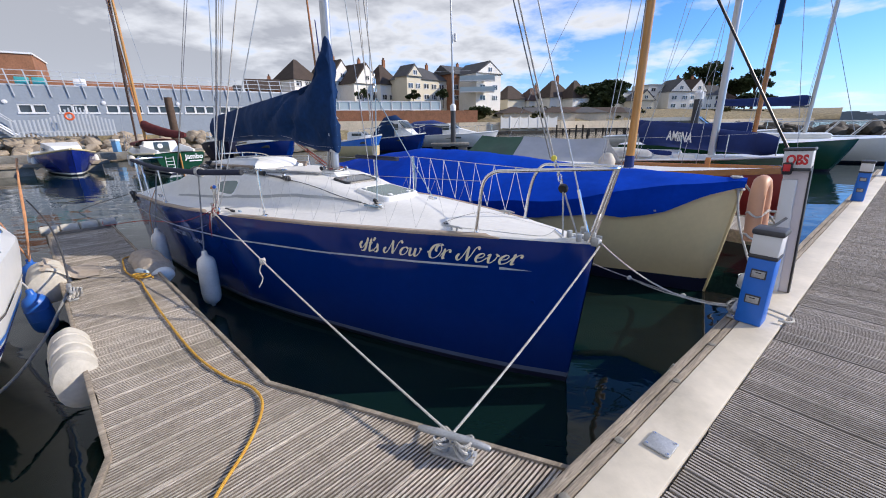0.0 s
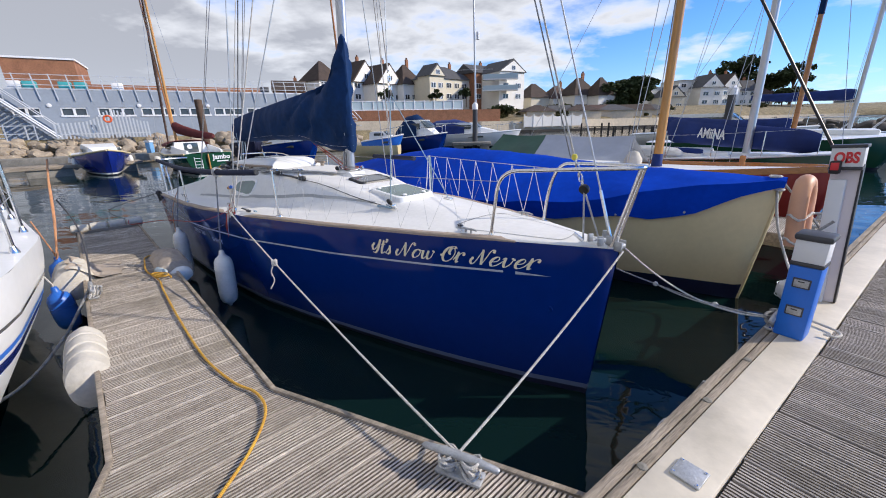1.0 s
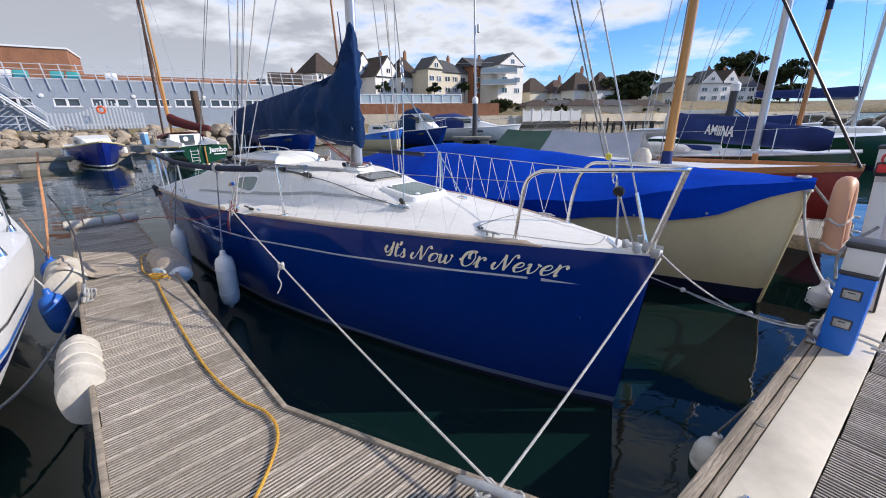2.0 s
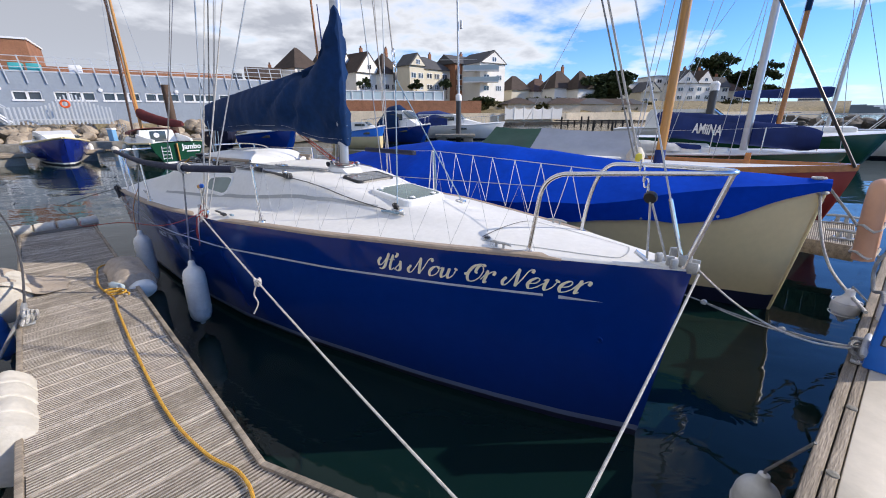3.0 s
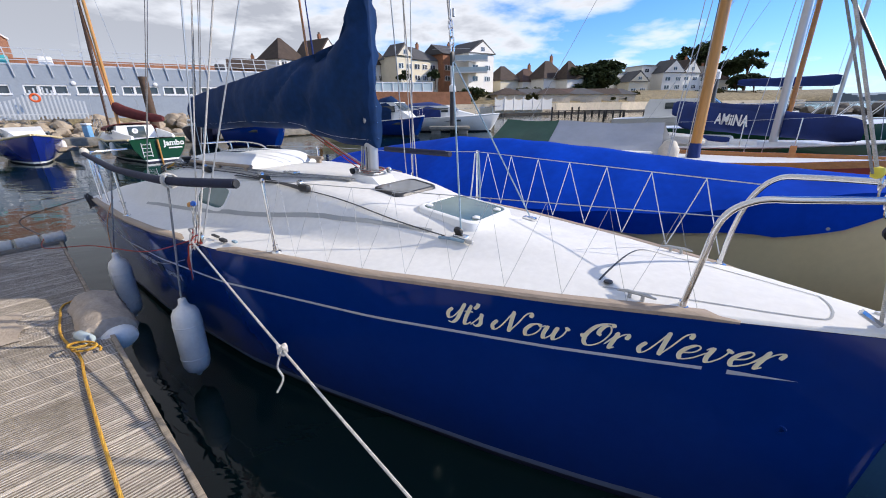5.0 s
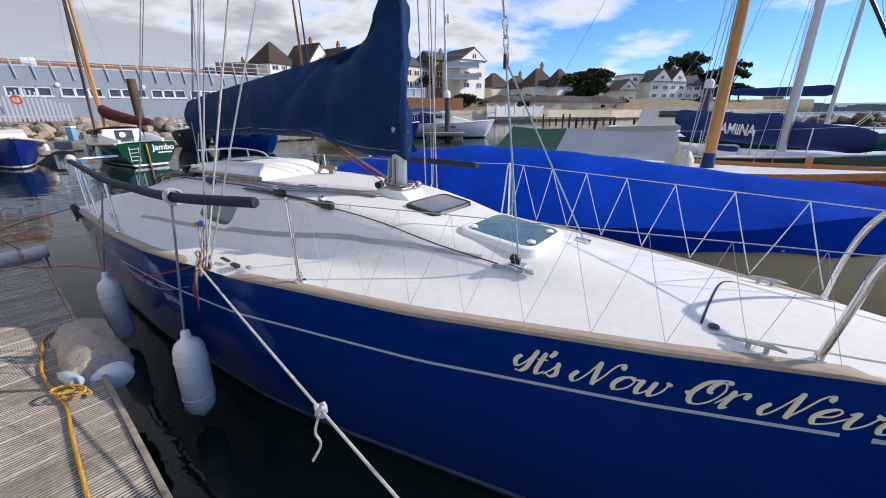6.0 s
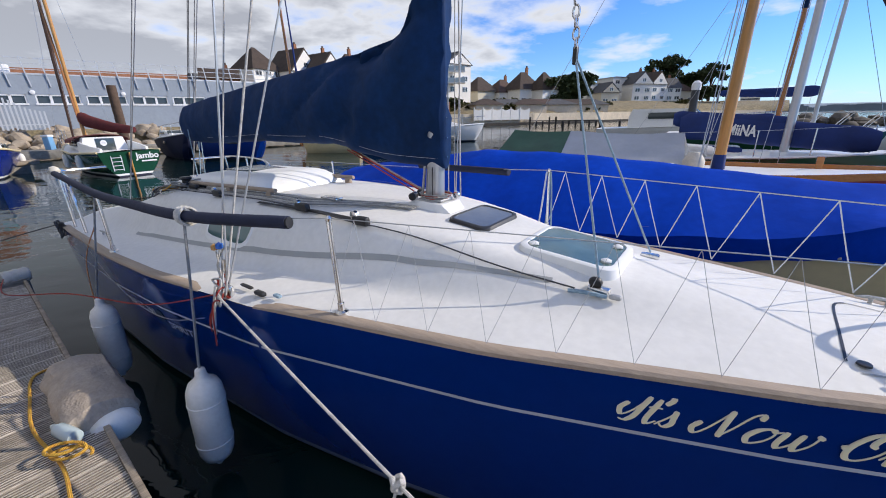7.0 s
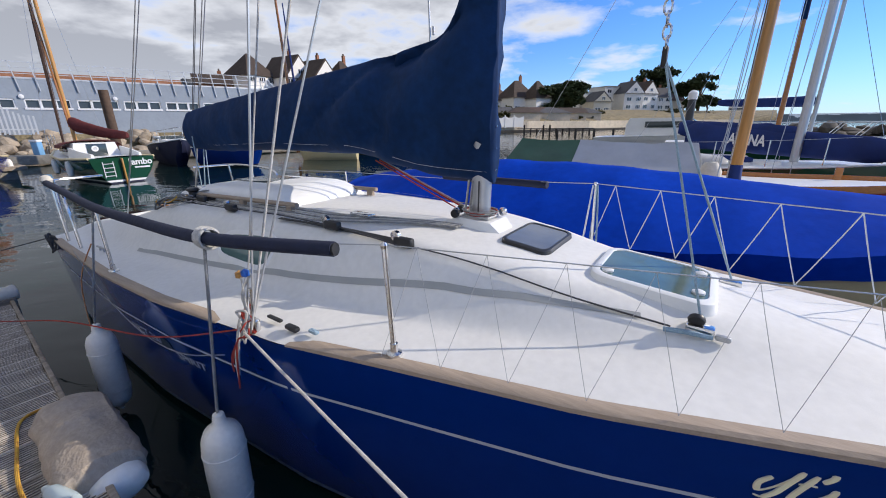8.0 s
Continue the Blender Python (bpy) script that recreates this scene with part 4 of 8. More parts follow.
for a, b, r, mt in (((0.20, 0.09, 1.17), blk, 0.006, M_ROPEWHITE), ((0.12, 0.03, 1.17), blk, 0.006, M_ROPEWHITE), (yel, mast_at(9.2), 0.006, M_ROPEWHITE), (yel + Vector((0.015, 0.02, 0)), mast_at(8.9), 0.0045, M_ROPEGREY), ((0.20, 0.09, 1.17), (0.26, 0.1, 1.21), 0.012, M_STEEL)):
    part("tackle_line", tubed([a, b], r, 6), mt, yacht)
bm = bmesh.new()
lathe(bm, [(0.001, -0.016), (0.030, -0.014), (0.034, 0.0), (0.030, 0.014), (0.001, 0.016)], 14, Matrix.Translation(blk) @ Matrix.Rotation(radians(70), 4, "X"))
part("block", bm, M_BLACK, yacht, "small black pulley block")
bm = bmesh.new()
for k in range(5):
    c = blk.lerp(yel, 0.2 + 0.16 * k)
    tube(bm, [c + Vector((0.011 * math.cos(a) * (k % 2), 0.011 * math.cos(a) * (1 - k % 2), 0.024 * math.sin(a))) for a in [2 * math.pi * i / 10 for i in range(10)]], 0.004, 6, True)
part("chain", bm, M_STEEL, yacht, "short shackle chain")
part("bobble", lathe(bmesh.new(), [(0.001, -0.02), (0.016, -0.014), (0.019, 0.002), (0.014, 0.018), (0.001, 0.023)], 12, Matrix.Translation(yel)), M_YELLOW, yacht, "yellow foam stopper")
for k in range(6):
    bm = bmesh.new()
    box(bm, (0.03 + 0.03 * k, 0.06 * math.sin(k * 2.1), 1.185 + 0.012 * (k % 3)), (0.035, 0.02, 0.05), 0.005, Matrix.Rotation(0.2 * k, 4, "Z"))
    part("shackle", bm, M_GALV, yacht, "shackle and pin at the stem")

apex = Vector((2.14, 0.0, 2.17))
for side, u, v in ((1, 1.86, 0.30), (-1, 1.76, -0.33)):
    foot = on_deck(u, v, 0.035)
    part("bridle", tubed([foot, apex], 0.005, 6), M_ROPEBLUE, yacht, "pale blue rope bridle")
    part("pad_eye", boxed(on_deck(u, v, 0.012), (0.09, 0.045, 0.03), 0.008), M_STEEL, yacht)
bm = bmesh.new()
lathe(bm, [(0.001, -0.011), (0.026, -0.009), (0.029, 0), (0.026, 0.009), (0.001, 0.011)], 14, Matrix.Translation(on_deck(1.875, 0.305, 0.045)) @ Matrix.Rotation(radians(60), 4, "X"))
part("block", bm, M_BLACK, yacht)
part("lashing", tubed(spline([on_deck(1.97, 0.36, 0.015), on_deck(1.90, 0.35, 0.025), on_deck(1.82, 0.33, 0.018)], 5), 0.009, 6), M_ROPEBLUE, yacht)
part("snap_shackle", boxed(on_deck(1.79, 0.32, 0.02), (0.05, 0.024, 0.024), 0.01), M_GALV, yacht)
bm = bmesh.new()
for k in range(4):
    c = apex + Vector((0.004 * k, 0, 0.045 + 0.042 * k))
    tube(bm, [c + Vector((0.014 * math.cos(a) * (k % 2), 0.014 * math.cos(a) * (1 - k % 2), 0.027 * math.sin(a))) for a in [2 * math.pi * i / 10 for i in range(10)]], 0.005, 6, True)
part("chain", bm, M_STEEL, yacht)
part("clevis", boxed(apex, (0.02, 0.03, 0.075), 0.006), M_BLACK, yacht)
part("inner_stay", tubed([apex + Vector((0.02, 0, 0.2)), mast_at(7.4)], 0.006, 6), M_ROPEWHITE, yacht)

for side in (1, -1):
    foot = Vector((3.48, side * 1.05, 1.10))
    for k, (zz, r, mt, du, dv) in enumerate(((8.6, 0.0055, M_WIRE, 0, 0.0), (4.9, 0.0055, M_WIRE, 0.05, -0.03), (6.4, 0.006, M_ROPEWHITE, -0.04, 0.03), (8.9, 0.004, M_ROPEWHITE, 0.02, 0.02))):
        f = foot + Vector((du, side * dv, 0))
        part("shroud", tubed([f, mast_at(zz) + Vector((0.02, side * (0.5 if k == 0 else 0.05), 0))], r, 6), mt, yacht)
    part("turnbuckle", tubed([foot, foot + Vector((-0.005, -side * 0.012, 0.17))], 0.010, 8), M_STEEL, yacht)
    part("chainplate", boxed(foot + Vector((0, 0, -0.01)), (0.09, 0.025, 0.09), 0.006), M_STEEL, yacht)
for z, mt in ((8.8, M_WIRE), (9.3, M_ROPEGREY)):
    part("backstay", tubed([(7.2, 0.35, 0.95), mast_at(z)], 0.005, 6), mt, yacht)
    part("backstay", tubed([(7.2, -0.35, 0.95), mast_at(z)], 0.005, 6), mt, yacht)
for k, (u, v) in enumerate(((6.3, -0.2), (6.36, -0.12), (6.45, -0.28))):
    part("mainsheet", tubed([(u, v, 1.84), (6.3 + 0.04 * k, -0.05 - 0.06 * k, 0.85)], 0.006, 6), M_ROPEBLUE, yacht)
tl = Vector((6.55, -0.24, 1.95))
for k in range(2):
    part("topping_lift", tubed([tl + Vector((0.03 * k, 0, 0)), mast_at(9.6) + Vector((0.15, 0, 0))], 0.004, 6), M_ROPEDARK, yacht)
rng = random.Random(5)
for k, (mt, r, lb) in enumerate(((M_ROPEWHITE, 0.006, "knotted rope tails at the shrouds"), (M_ROPEWHITE, 0.005, ""), (M_ROPEWHITE, 0.004, ""), (M_ROPERED, 0.004, ""), (M_ROPERED, 0.0035, ""))):
    pts = [(3.47 + rng.uniform(-0.03, 0.03), 1.085 + rng.uniform(-0.02, 0.03), 1.10 + rng.uniform(-0.05, 0.09)) for _ in range(7)] + [(3.47 + 0.012 * k, 1.14, 0.99), (3.46 + 0.014 * k, 1.15, 0.95 - 0.05 * (k % 3))]
    part("lashing_tail", tubed(spline(pts, 6), r, 6), mt, yacht, lb)
for k in range(3):
    part("halyard_tail", tubed(spline([(3.47, 1.07 - 0.02 * k, 1.33), (3.49 + 0.01 * k, 1.06, 1.24), (3.45, 1.08, 1.17), (3.47, 1.08, 1.10)], 6), 0.004, 6), M_ROPEWHITE, yacht)
part("lashing_tail", tubed(spline([(3.42, 1.10, 1.12), (3.38, 1.13, 1.11), (3.44, 1.15, 1.07), (3.47, 1.16, 0.84)], 6), 0.004, 7), M_ROPERED, yacht)
for c, mt in (((3.50, 1.06, 1.335), M_PALEVARNISH), ((3.47, 1.05, 1.345), M_FENDERBLUE)):
    part("bead", lathe(bmesh.new(), [(0.001, -0.02), (0.017, -0.01), (0.017, 0.01), (0.001, 0.02)], 10, Matrix.Translation(c)), mt, yacht)

# deck hatches
def deck_hatch(u0, u1, v0, v1, frame_mat, glass_mat, lift, label, dogs, rake=0.0):
    def q(s, t, h):
        u, v = u0 + (u1 - u0) * s, v0 + (v1 - v0) * t
        z00, z10 = deck_z(u0, (v0 + v1) / 2) + rake, deck_z(u1, (v0 + v1) / 2)
        return Vector((u, v, z00 + (z10 - z00) * s + h))

    def outline(inset, h):
        pts = []
        r = 0.16
        for cx, cy, a0 in ((1 - r, 1 - r, 0), (r, 1 - r, 90), (r, r, 180), (1 - r, r, 270)):
            for k in range(6):
                a = radians(a0 + 18 * k)
                s, t = cx + r * math.cos(a), cy + r * math.sin(a)
                s, t = 0.5 + (s - 0.5) * (1 - inset), 0.5 + (t - 0.5) * (1 - inset)
                pts.append(q(s, t, h))
        return pts
    bm = bmesh.new()
    loft(bm, [outline(-0.12, -0.05), outline(-0.05, lift * 0.75), outline(0.0, lift), outline(0.07, lift), outline(0.09, lift - 0.008)], cap=False)
    h = part("deck_hatch", bm, frame_mat, yacht, label)
    bm = bmesh.new()
    bm.faces.new([bm.verts.new(p) for p in outline(0.085, lift - 0.004)])
    part("pane", bm, glass_mat, h, "tinted acrylic pane")
    for s, t in dogs:
        part("handle", lathe(bmesh.new(), [(0.024, 0), (0.024, 0.008), (0.012, 0.014), (0.001, 0.016)], 12, Matrix.Translation(q(s, t, lift - 0.003))), M_WHITE, h, "white hatch handle")
    return h


deck_hatch(1.83, 2.27, -0.21, 0.21, M_WHITE, M_HATCHGLASS, 0.026, "square foredeck hatch with green tinted pane", ((0.12, 0.78), (0.12, 0.22), (0.88, 0.85)), 0.012)
deck_hatch(2.49, 2.73, -0.25, 0.15, M_BLACK, M_SMOKE, 0.020, "low smoked hatch with a dark rim", ())
# companionway garage, handrails, tracks, ropes led aft
bm = bmesh.new()
rings = []
for s in (0.0, 0.005, 0.015, 0.03, 0.05, 0.08, 0.12, 0.17, 0.25, 0.4, 0.6, 0.8, 0.95, 1.0):
    u = 4.25 + 1.45 * s
    h = 0.125 * min(1.0, (s * 7) ** 0.5)
    w = 0.38 + 0.06 * s
    ring = []
    for k in range(17):
        a = math.pi * k / 16
        cv = math.copysign(abs(math.cos(a)) ** 0.45, math.cos(a))
        ring.append((u, -0.05 + w * cv, deck_z(u, 0.0) - 0.03 + (h + 0.03) * math.sin(a) ** 0.5))
    rings.append(ring)
loft(bm, rings, close=False)
garage = part("hatch_garage", bm, M_WHITE, yacht, "rounded white companionway hood")
part("pane", boxed((4.95, -0.05, deck_z(4.95, 0) + 0.125), (0.5, 0.34, 0.008), 0.003), M_BLACKGLASS, garage)
for side in (1, -1):
    rail = part("grab_rail", tubed([on_deck(4.05, 0.36 * side, 0.05), on_deck(5.25, 0.40 * side, 0.06)], 0.016, 8), M_TAUPE, yacht, "weathered teak grab rail")
    for u in (4.12, 4.65, 5.18):
        part("foot", boxed(on_deck(u, (0.362 + 0.03 * (u - 4.05)) * side, 0.02), (0.06, 0.03, 0.05), 0.006), M_TAUPE, rail)
    part("jib_track", deck_strip([(3.05, 0.46 * side), (3.6, 0.50 * side), (4.0, 0.525 * side)], 0.013, 0.014, 6), M_BLACK, yacht, "black jib sheet track")
for k in range(6):
    v0, v1 = 0.10 + 0.012 * k, 0.30 + 0.035 * k
    part("led_line", tubed([on_deck(u, v0 + (v1 - v0) * smoothstep((u - 2.95) / 0.9), 0.016) for u in [2.98 + 0.09 * j for j in range(29)]], 0.005, 6), M_ROPEGREY if k % 2 else M_ROPEWHITE, yacht)
part("led_line", tubed([on_deck(u, 0.335 + (0.47 - 0.335) * (u - 1.95) / 1.1, 0.012) for u in [1.95 + 0.08 * j for j in range(14)]] + [on_deck(u, 0.49 + 0.03 * (u - 3), 0.03) for u in (3.1, 3.5, 4.0, 4.6, 5.2)], 0.0036, 6), M_ROPEDARK, yacht, "dark furling line along the deck")
for u, v in ((3.08, 0.475), (3.55, 0.505), (4.55, 0.52)):
    b = part("car", boxed(on_deck(u, v, 0.03), (0.11, 0.04, 0.05), 0.012), M_BLACK, yacht, "black sheet car")
    part("sheave", lathe(bmesh.new(), [(0.001, -0.012), (0.025, -0.01), (0.025, 0.01), (0.001, 0.012)], 12, Matrix.Translation(on_deck(u + 0.05, v, 0.05)) @ Matrix.Rotation(radians(90), 4, "X")), M_STEEL, b)
part("organiser", boxed(on_deck(3.55, 0.28, 0.03), (0.15, 0.06, 0.02), 0.004), M_STEEL, yacht)
for u, v in ((5.3, 0.42), (5.4, 0.30), (5.45, -0.35)):
    bm = lathe(bmesh.new(), [(0.055, 0), (0.055, 0.03), (0.035, 0.04), (0.032, 0.085), (0.05, 0.10), (0.04, 0.115), (0.001, 0.115)], 18, Matrix.Translation(on_deck(u, v, 0)))
    part("winch", bm, M_BLACK if v == 0.42 else M_STEEL, yacht, "small deck winch")
for k in range(5):
    part("rope_coil", tubed(spline([on_deck(5.2 + 0.05 * k, 0.45, 0.03), on_deck(5.5 + 0.05 * k, 0.55, 0.06), (5.85, 0.60 - 0.05 * k, 1.12), (6.1, 0.62, 0.98)], 6), 0.006, 6), (M_ROPEGREY, M_ROPEDARK, M_ROPEWHITE, M_ROPEBLUE, M_ROPEYELLOW)[k], yacht)
# halyard tails heaped by the clutches at the aft end of the coachroof
rng = random.Random(31)
for k in range(14):
    cu, cw = 5.42 + rng.uniform(-0.16, 0.20), 0.46 + rng.uniform(-0.14, 0.14)
    ru, rw, tilt = rng.uniform(0.06, 0.15), rng.uniform(0.03, 0.08), rng.uniform(-0.5, 0.5)
    loop = []
    for j in range(13):
        a = 2 * math.pi * j / 12 * rng.uniform(0.97, 1.03)
        u, v = cu + ru * math.cos(a) + rw * tilt * math.sin(a), cw + rw * math.sin(a)
        loop.append(on_deck(u, v, 0.018 + 0.006 * (k % 7) + 0.03 * max(0.0, math.sin(a + k))))
    part("rope_tail", tubed(spline(loop, 3), 0.0055, 6), (M_ROPEGREY, M_ROPEWHITE, M_ROPEDARK, M_ROPEBLUE, M_ROPEYELLOW, M_ROPEGREY)[k % 6], yacht, "heaped halyard tail")
for k in range(3):
    part("clutch", boxed(on_deck(5.12, 0.33 + 0.055 * k, 0.03), (0.12, 0.04, 0.05), 0.012), M_BLACK, yacht, "black rope clutch")
# small deck details: stepped cleat on the quarter and dark lashings at the stern
for du in (-0.05, 0.05):
    part("quarter_cleat_leg", tubed([on_deck(5.9 + du, 0.93, 0.0), on_deck(5.9 + du, 0.93, 0.03)], 0.007, 6), M_GALV, yacht)
part("quarter_cleat", tubed([on_deck(5.79, 0.93, 0.03), on_deck(6.01, 0.93, 0.03)], 0.008, 8), M_GALV, yacht, "grey quarter cleat")
for k in range(5):
    c = Vector((6.95 + 0.05 * k, b_sheer(7.0) + 0.015, z_sheer(7.0) - 0.02 * (k % 3)))
    part("stern_lashing", tubed([c + Vector((0.03 * math.cos(a), 0.018 * math.cos(a + k), 0.07 * math.sin(a))) for a in [2 * math.pi * j / 12 for j in range(12)]], 0.008, 6, True), M_ROPEDARK, yacht, "dark rope turns at the stern quarter")
part("deck_cleat", boxed(on_deck(3.42, 0.98, 0.022), (0.10, 0.02, 0.012), 0.005), M_BLACK, yacht)
part("block", boxed(on_deck(3.28, 0.99, 0.02), (0.075, 0.03, 0.022), 0.008), M_BLACK, yacht, "black block with blue lashing")
part("lashing", boxed(on_deck(3.17, 0.965, 0.022), (0.05, 0.022, 0.016), 0.006), M_ROPEBLUE, yacht)
# coachroof windows: tapered panes in rounded pale frames
for side in (1, -1):
    def win_ring(grow, lift):
        out = []
        for k in range(28):
            a = 2 * math.pi * k / 28
            c, q = math.cos(a), math.sin(a)
            c, q = math.copysign(abs(c) ** 0.5, c), math.copysign(abs(q) ** 0.5, q)
            u = 4.16 + (0.25 + grow) * c
            v = house_out(u) - 0.155 - (0.043 - 0.010 * c + grow) * q
            out.append((u, side * v, deck_z(u, v) + lift))
        return out
    bm = bmesh.new()
    loft(bm, [win_ring(0.022, 0.0), win_ring(0.018, 0.010), win_ring(0.004, 0.010), win_ring(0.0, 0.004)], cap=False)
    win = part("cabin_window", bm, M_WHITE, yacht, "tapered cabin window in a rounded pale frame")
    bm = bmesh.new()
    bm.faces.new([bm.verts.new(p) for p in win_ring(0.002, 0.006)])
    part("pane", bm, M_HATCHGLASS, win, "green tinted pane")
# anchor locker lid with recess and cleats
part("locker_seam", deck_strip([(1.07, 0.335), (0.9, 0.29), (0.42, 0.15), (0.32, 0.08), (0.34, -0.09), (0.42, -0.12), (1.02, -0.24)], 0.004, 0.002, 4), M_GREYSTRIPE, yacht, "fine seam round the anchor locker lid")
part("locker_seam", deck_strip([(1.02, -0.24), (1.055, -0.20), (1.075, -0.10), (1.09, 0.10), (1.10, 0.29)], 0.0045, 0.002, 4), M_BLACK, yacht, "dark gap behind the anchor locker lid")
part("latch", lathe(bmesh.new(), [(0.02, 0), (0.018, 0.006), (0.001, 0.008)], 12, Matrix.Translation(on_deck(1.06, 0.295, 0.006))), M_BLACK, yacht)
for side, cu, cvv in ((1, 0.93, 0.355), (-1, 0.90, 0.34)):
    bm = bmesh.new()
    c = on_deck(cu, cvv * side, 0.02)
    tube(bm, [c + Vector((-0.075, 0, 0.002)), c + Vector((-0.04, 0, 0.008)), c + Vector((0.04, 0, 0.008)), c + Vector((0.075, 0, 0.002))], [0.004, 0.008, 0.008, 0.004], 8)
    for d in (-0.025, 0.025):
        tube(bm, [c + Vector((d, 0, -0.02)), c + Vector((d, 0, 0.005))], 0.008, 8)
    part("mooring_cleat", bm, M_GALV, yacht, "grey deck cleat")
part("tiller", tubed([(7.2, 0, 1.05), (6.5, 0.02, 1.12), (6.1, 0.03, 1.16)], 0.02, 8), M_VARNISH, yacht)


# ---------------------------------------------------------------- fenders, ropes and padding round the yacht
def fender(p, length, r, mat, label, tilt=(0, 0), line_to=None, line_mat=None, eye=True):
    m = Matrix.Translation(p) @ Matrix.Rotation(tilt[0], 4, "X") @ Matrix.Rotation(tilt[1], 4, "Y")
    root = thing("fender", label, "fender", m=m)
    L = length
    prof = [(0.001, 0.0), (0.018, 0.002), (0.022, 0.022), (r * 0.45, 0.034), (r * 0.78, 0.058), (r * 0.95, 0.098), (r, 0.15), (r * 1.015, L * 0.5), (r, L - 0.15), (r * 0.95, L - 0.098), (r * 0.78, L - 0.058), (r * 0.45, L - 0.034), (0.030, L - 0.018), (0.024, L + 0.022), (0.012, L + 0.03), (0.001, L + 0.03)]
    part("body", lathe(bmesh.new(), prof, 24), mat, root)
    for z in (0.17, L - 0.17):
        bm = bmesh.new()
        tube(bm, [(r * 1.0 * math.cos(a), r * 1.0 * math.sin(a), z) for a in [2 * math.pi * k / 24 for k in range(24)]], 0.004, 5, True)
        part("moulded_ring", bm, mat, root)
    if line_to is not None:
        q = m.inverted() @ Vector(line_to)
        part("lanyard", tubed([(0, 0, L + 0.02), (0, 0, L + 0.05), q], 0.007, 7), line_mat or M_ROPEGREY, root, "thin fender lanyard")
    return root


fender(at(3.60, 1.235, 0.06), 0.60, 0.092, M_FENDER, "scuffed white cylindrical fender hanging against the blue hull", (-0.02, 0.015), at(3.62, 1.12, 1.47), M_ROPEGREY)
fender(at(5.12, 1.25, 0.03), 0.64, 0.085, M_FENDER, "scuffed white fender hanging near the yacht's stern", (0.0, 0.0), at(5.20, 1.08, 1.42), M_ROPEGREY)


def rope(pts, r, mat, label, name="mooring_rope", n=10):
    return solo(name, tubed(spline(pts, n), r, 8), mat, label, "rope")


def cleat(p, along, label, size=0.30):
    """A dock cleat: a base plate, two legs and two horns."""
    m = Matrix.Translation(p) @ Matrix.Rotation(along, 4, "Z")
    root = thing("dock_cleat", label, "cleat", m=m)
    part("base", boxed((0, 0, 0.010), (size * 0.75, 0.075, 0.02), 0.007), M_GALV, root)
    for k in (-1, 1):
        part("bolt", lathe(bmesh.new(), [(0.016, 0), (0.014, 0.008), (0.001, 0.010)], 8, Matrix.Translation((k * size * 0.31, 0, 0.02))), M_STEEL, root)
        part("leg", tubed([(k * 0.045, 0, 0.015), (k * 0.04, 0, 0.085)], [0.026, 0.02], 10), M_GALV, root)
    s = size * 0.62
    part("horn", tubed([(-s, 0, 0.088), (-s * 0.95, 0, 0.090), (-s * 0.4, 0, 0.098), (s * 0.4, 0, 0.098), (s * 0.95, 0, 0.090), (s, 0, 0.088)], [0.009, 0.014, 0.018, 0.018, 0.014, 0.009], 12), M_GALV, root)
    return root


CL = Vector((0.028, 1.875, FZ))
cl_dir = math.atan2(-0.34, 0.92)
cleat(CL, cl_dir, "galvanised dock cleat with white rope wound on it", 0.27)
bm = bmesh.new()
e1 = Vector((math.cos(cl_dir), math.sin(cl_dir), 0))
e2 = Vector((-e1.y, e1.x, 0))
pts = []
for k in range(60):
    a = 2 * math.pi * k / 20
    pts.append(CL + e1 * (0.085 * math.sin(a)) + e2 * (0.045 * math.sin(2 * a)) + Vector((0, 0, 0.055 + 0.022 * math.cos(a * 1.3) + 0.0006 * k)))
solo("belayed_rope", tube(bm, pts, 0.0065, 7), M_ROPEWHITE, "white rope wound in figures of eight on the cleat", "rope")
ct = CL + Vector((-0.02, 0.02, 0.10))
shroud_foot = at(3.40, 1.13, 1.12)
main_line = sag(ct, shroud_foot, 0.035, 24)
line_a = solo("mooring_rope", tubed(main_line, 0.0059, 8), M_ROPEWHITE, "white mooring rope from the cleat to the shrouds", "rope")
kn = main_line[15]
bm = bmesh.new()
tube(bm, [kn + Vector((0.016 * math.cos(a * 2), 0.013 * math.sin(a * 2), 0.019 * math.sin(a * 3))) for a in [2 * math.pi * i / 24 for i in range(24)]], 0.009, 7, True)
tube(bm, spline([kn, kn + Vector((-0.02, -0.03, -0.07)), kn + Vector((-0.01, -0.02, -0.14)), kn + Vector((-0.045, -0.03, -0.21))], 6), 0.0050, 7)
part("knot", bm, M_ROPEWHITE, line_a, "knot with a hanging tail")
solo("mooring_rope", tubed(sag(ct + Vector((0.02, 0, 0)), at(-0.03, 0.03, 1.13), 0.03, 20), 0.0062, 8), M_ROPEWHITE, "white mooring rope from the cleat to the stem", "rope")
# red and pale warps along the quarter, tied to the finger's end
rope([at(3.47, 1.12, 1.11), at(4.1, 1.24, 0.93), at(4.9, 1.42, 0.86), Vector((-4.55, 5.28, 0.72)), Vector((-5.05, 5.75, 0.66))], 0.0038, M_ROPERED, "thin red warp from the shrouds to the finger's end")
rope([at(6.0, 1.08, 1.00), at(5.2, 1.16, 0.90), at(4.5, 1.19, 0.82), at(4.0, 1.18, 0.84), at(3.6, 1.14, 0.95)], 0.0028, M_ROPEGREY, "thin pale warp slung along the hull")
rope([at(7.1, 0.99, 0.93), at(8.0, 1.6, 0.62), Vector((-5.3, 6.0, 0.60))], 0.005, M_ROPEDARK, "dark stern warp to the finger's end")
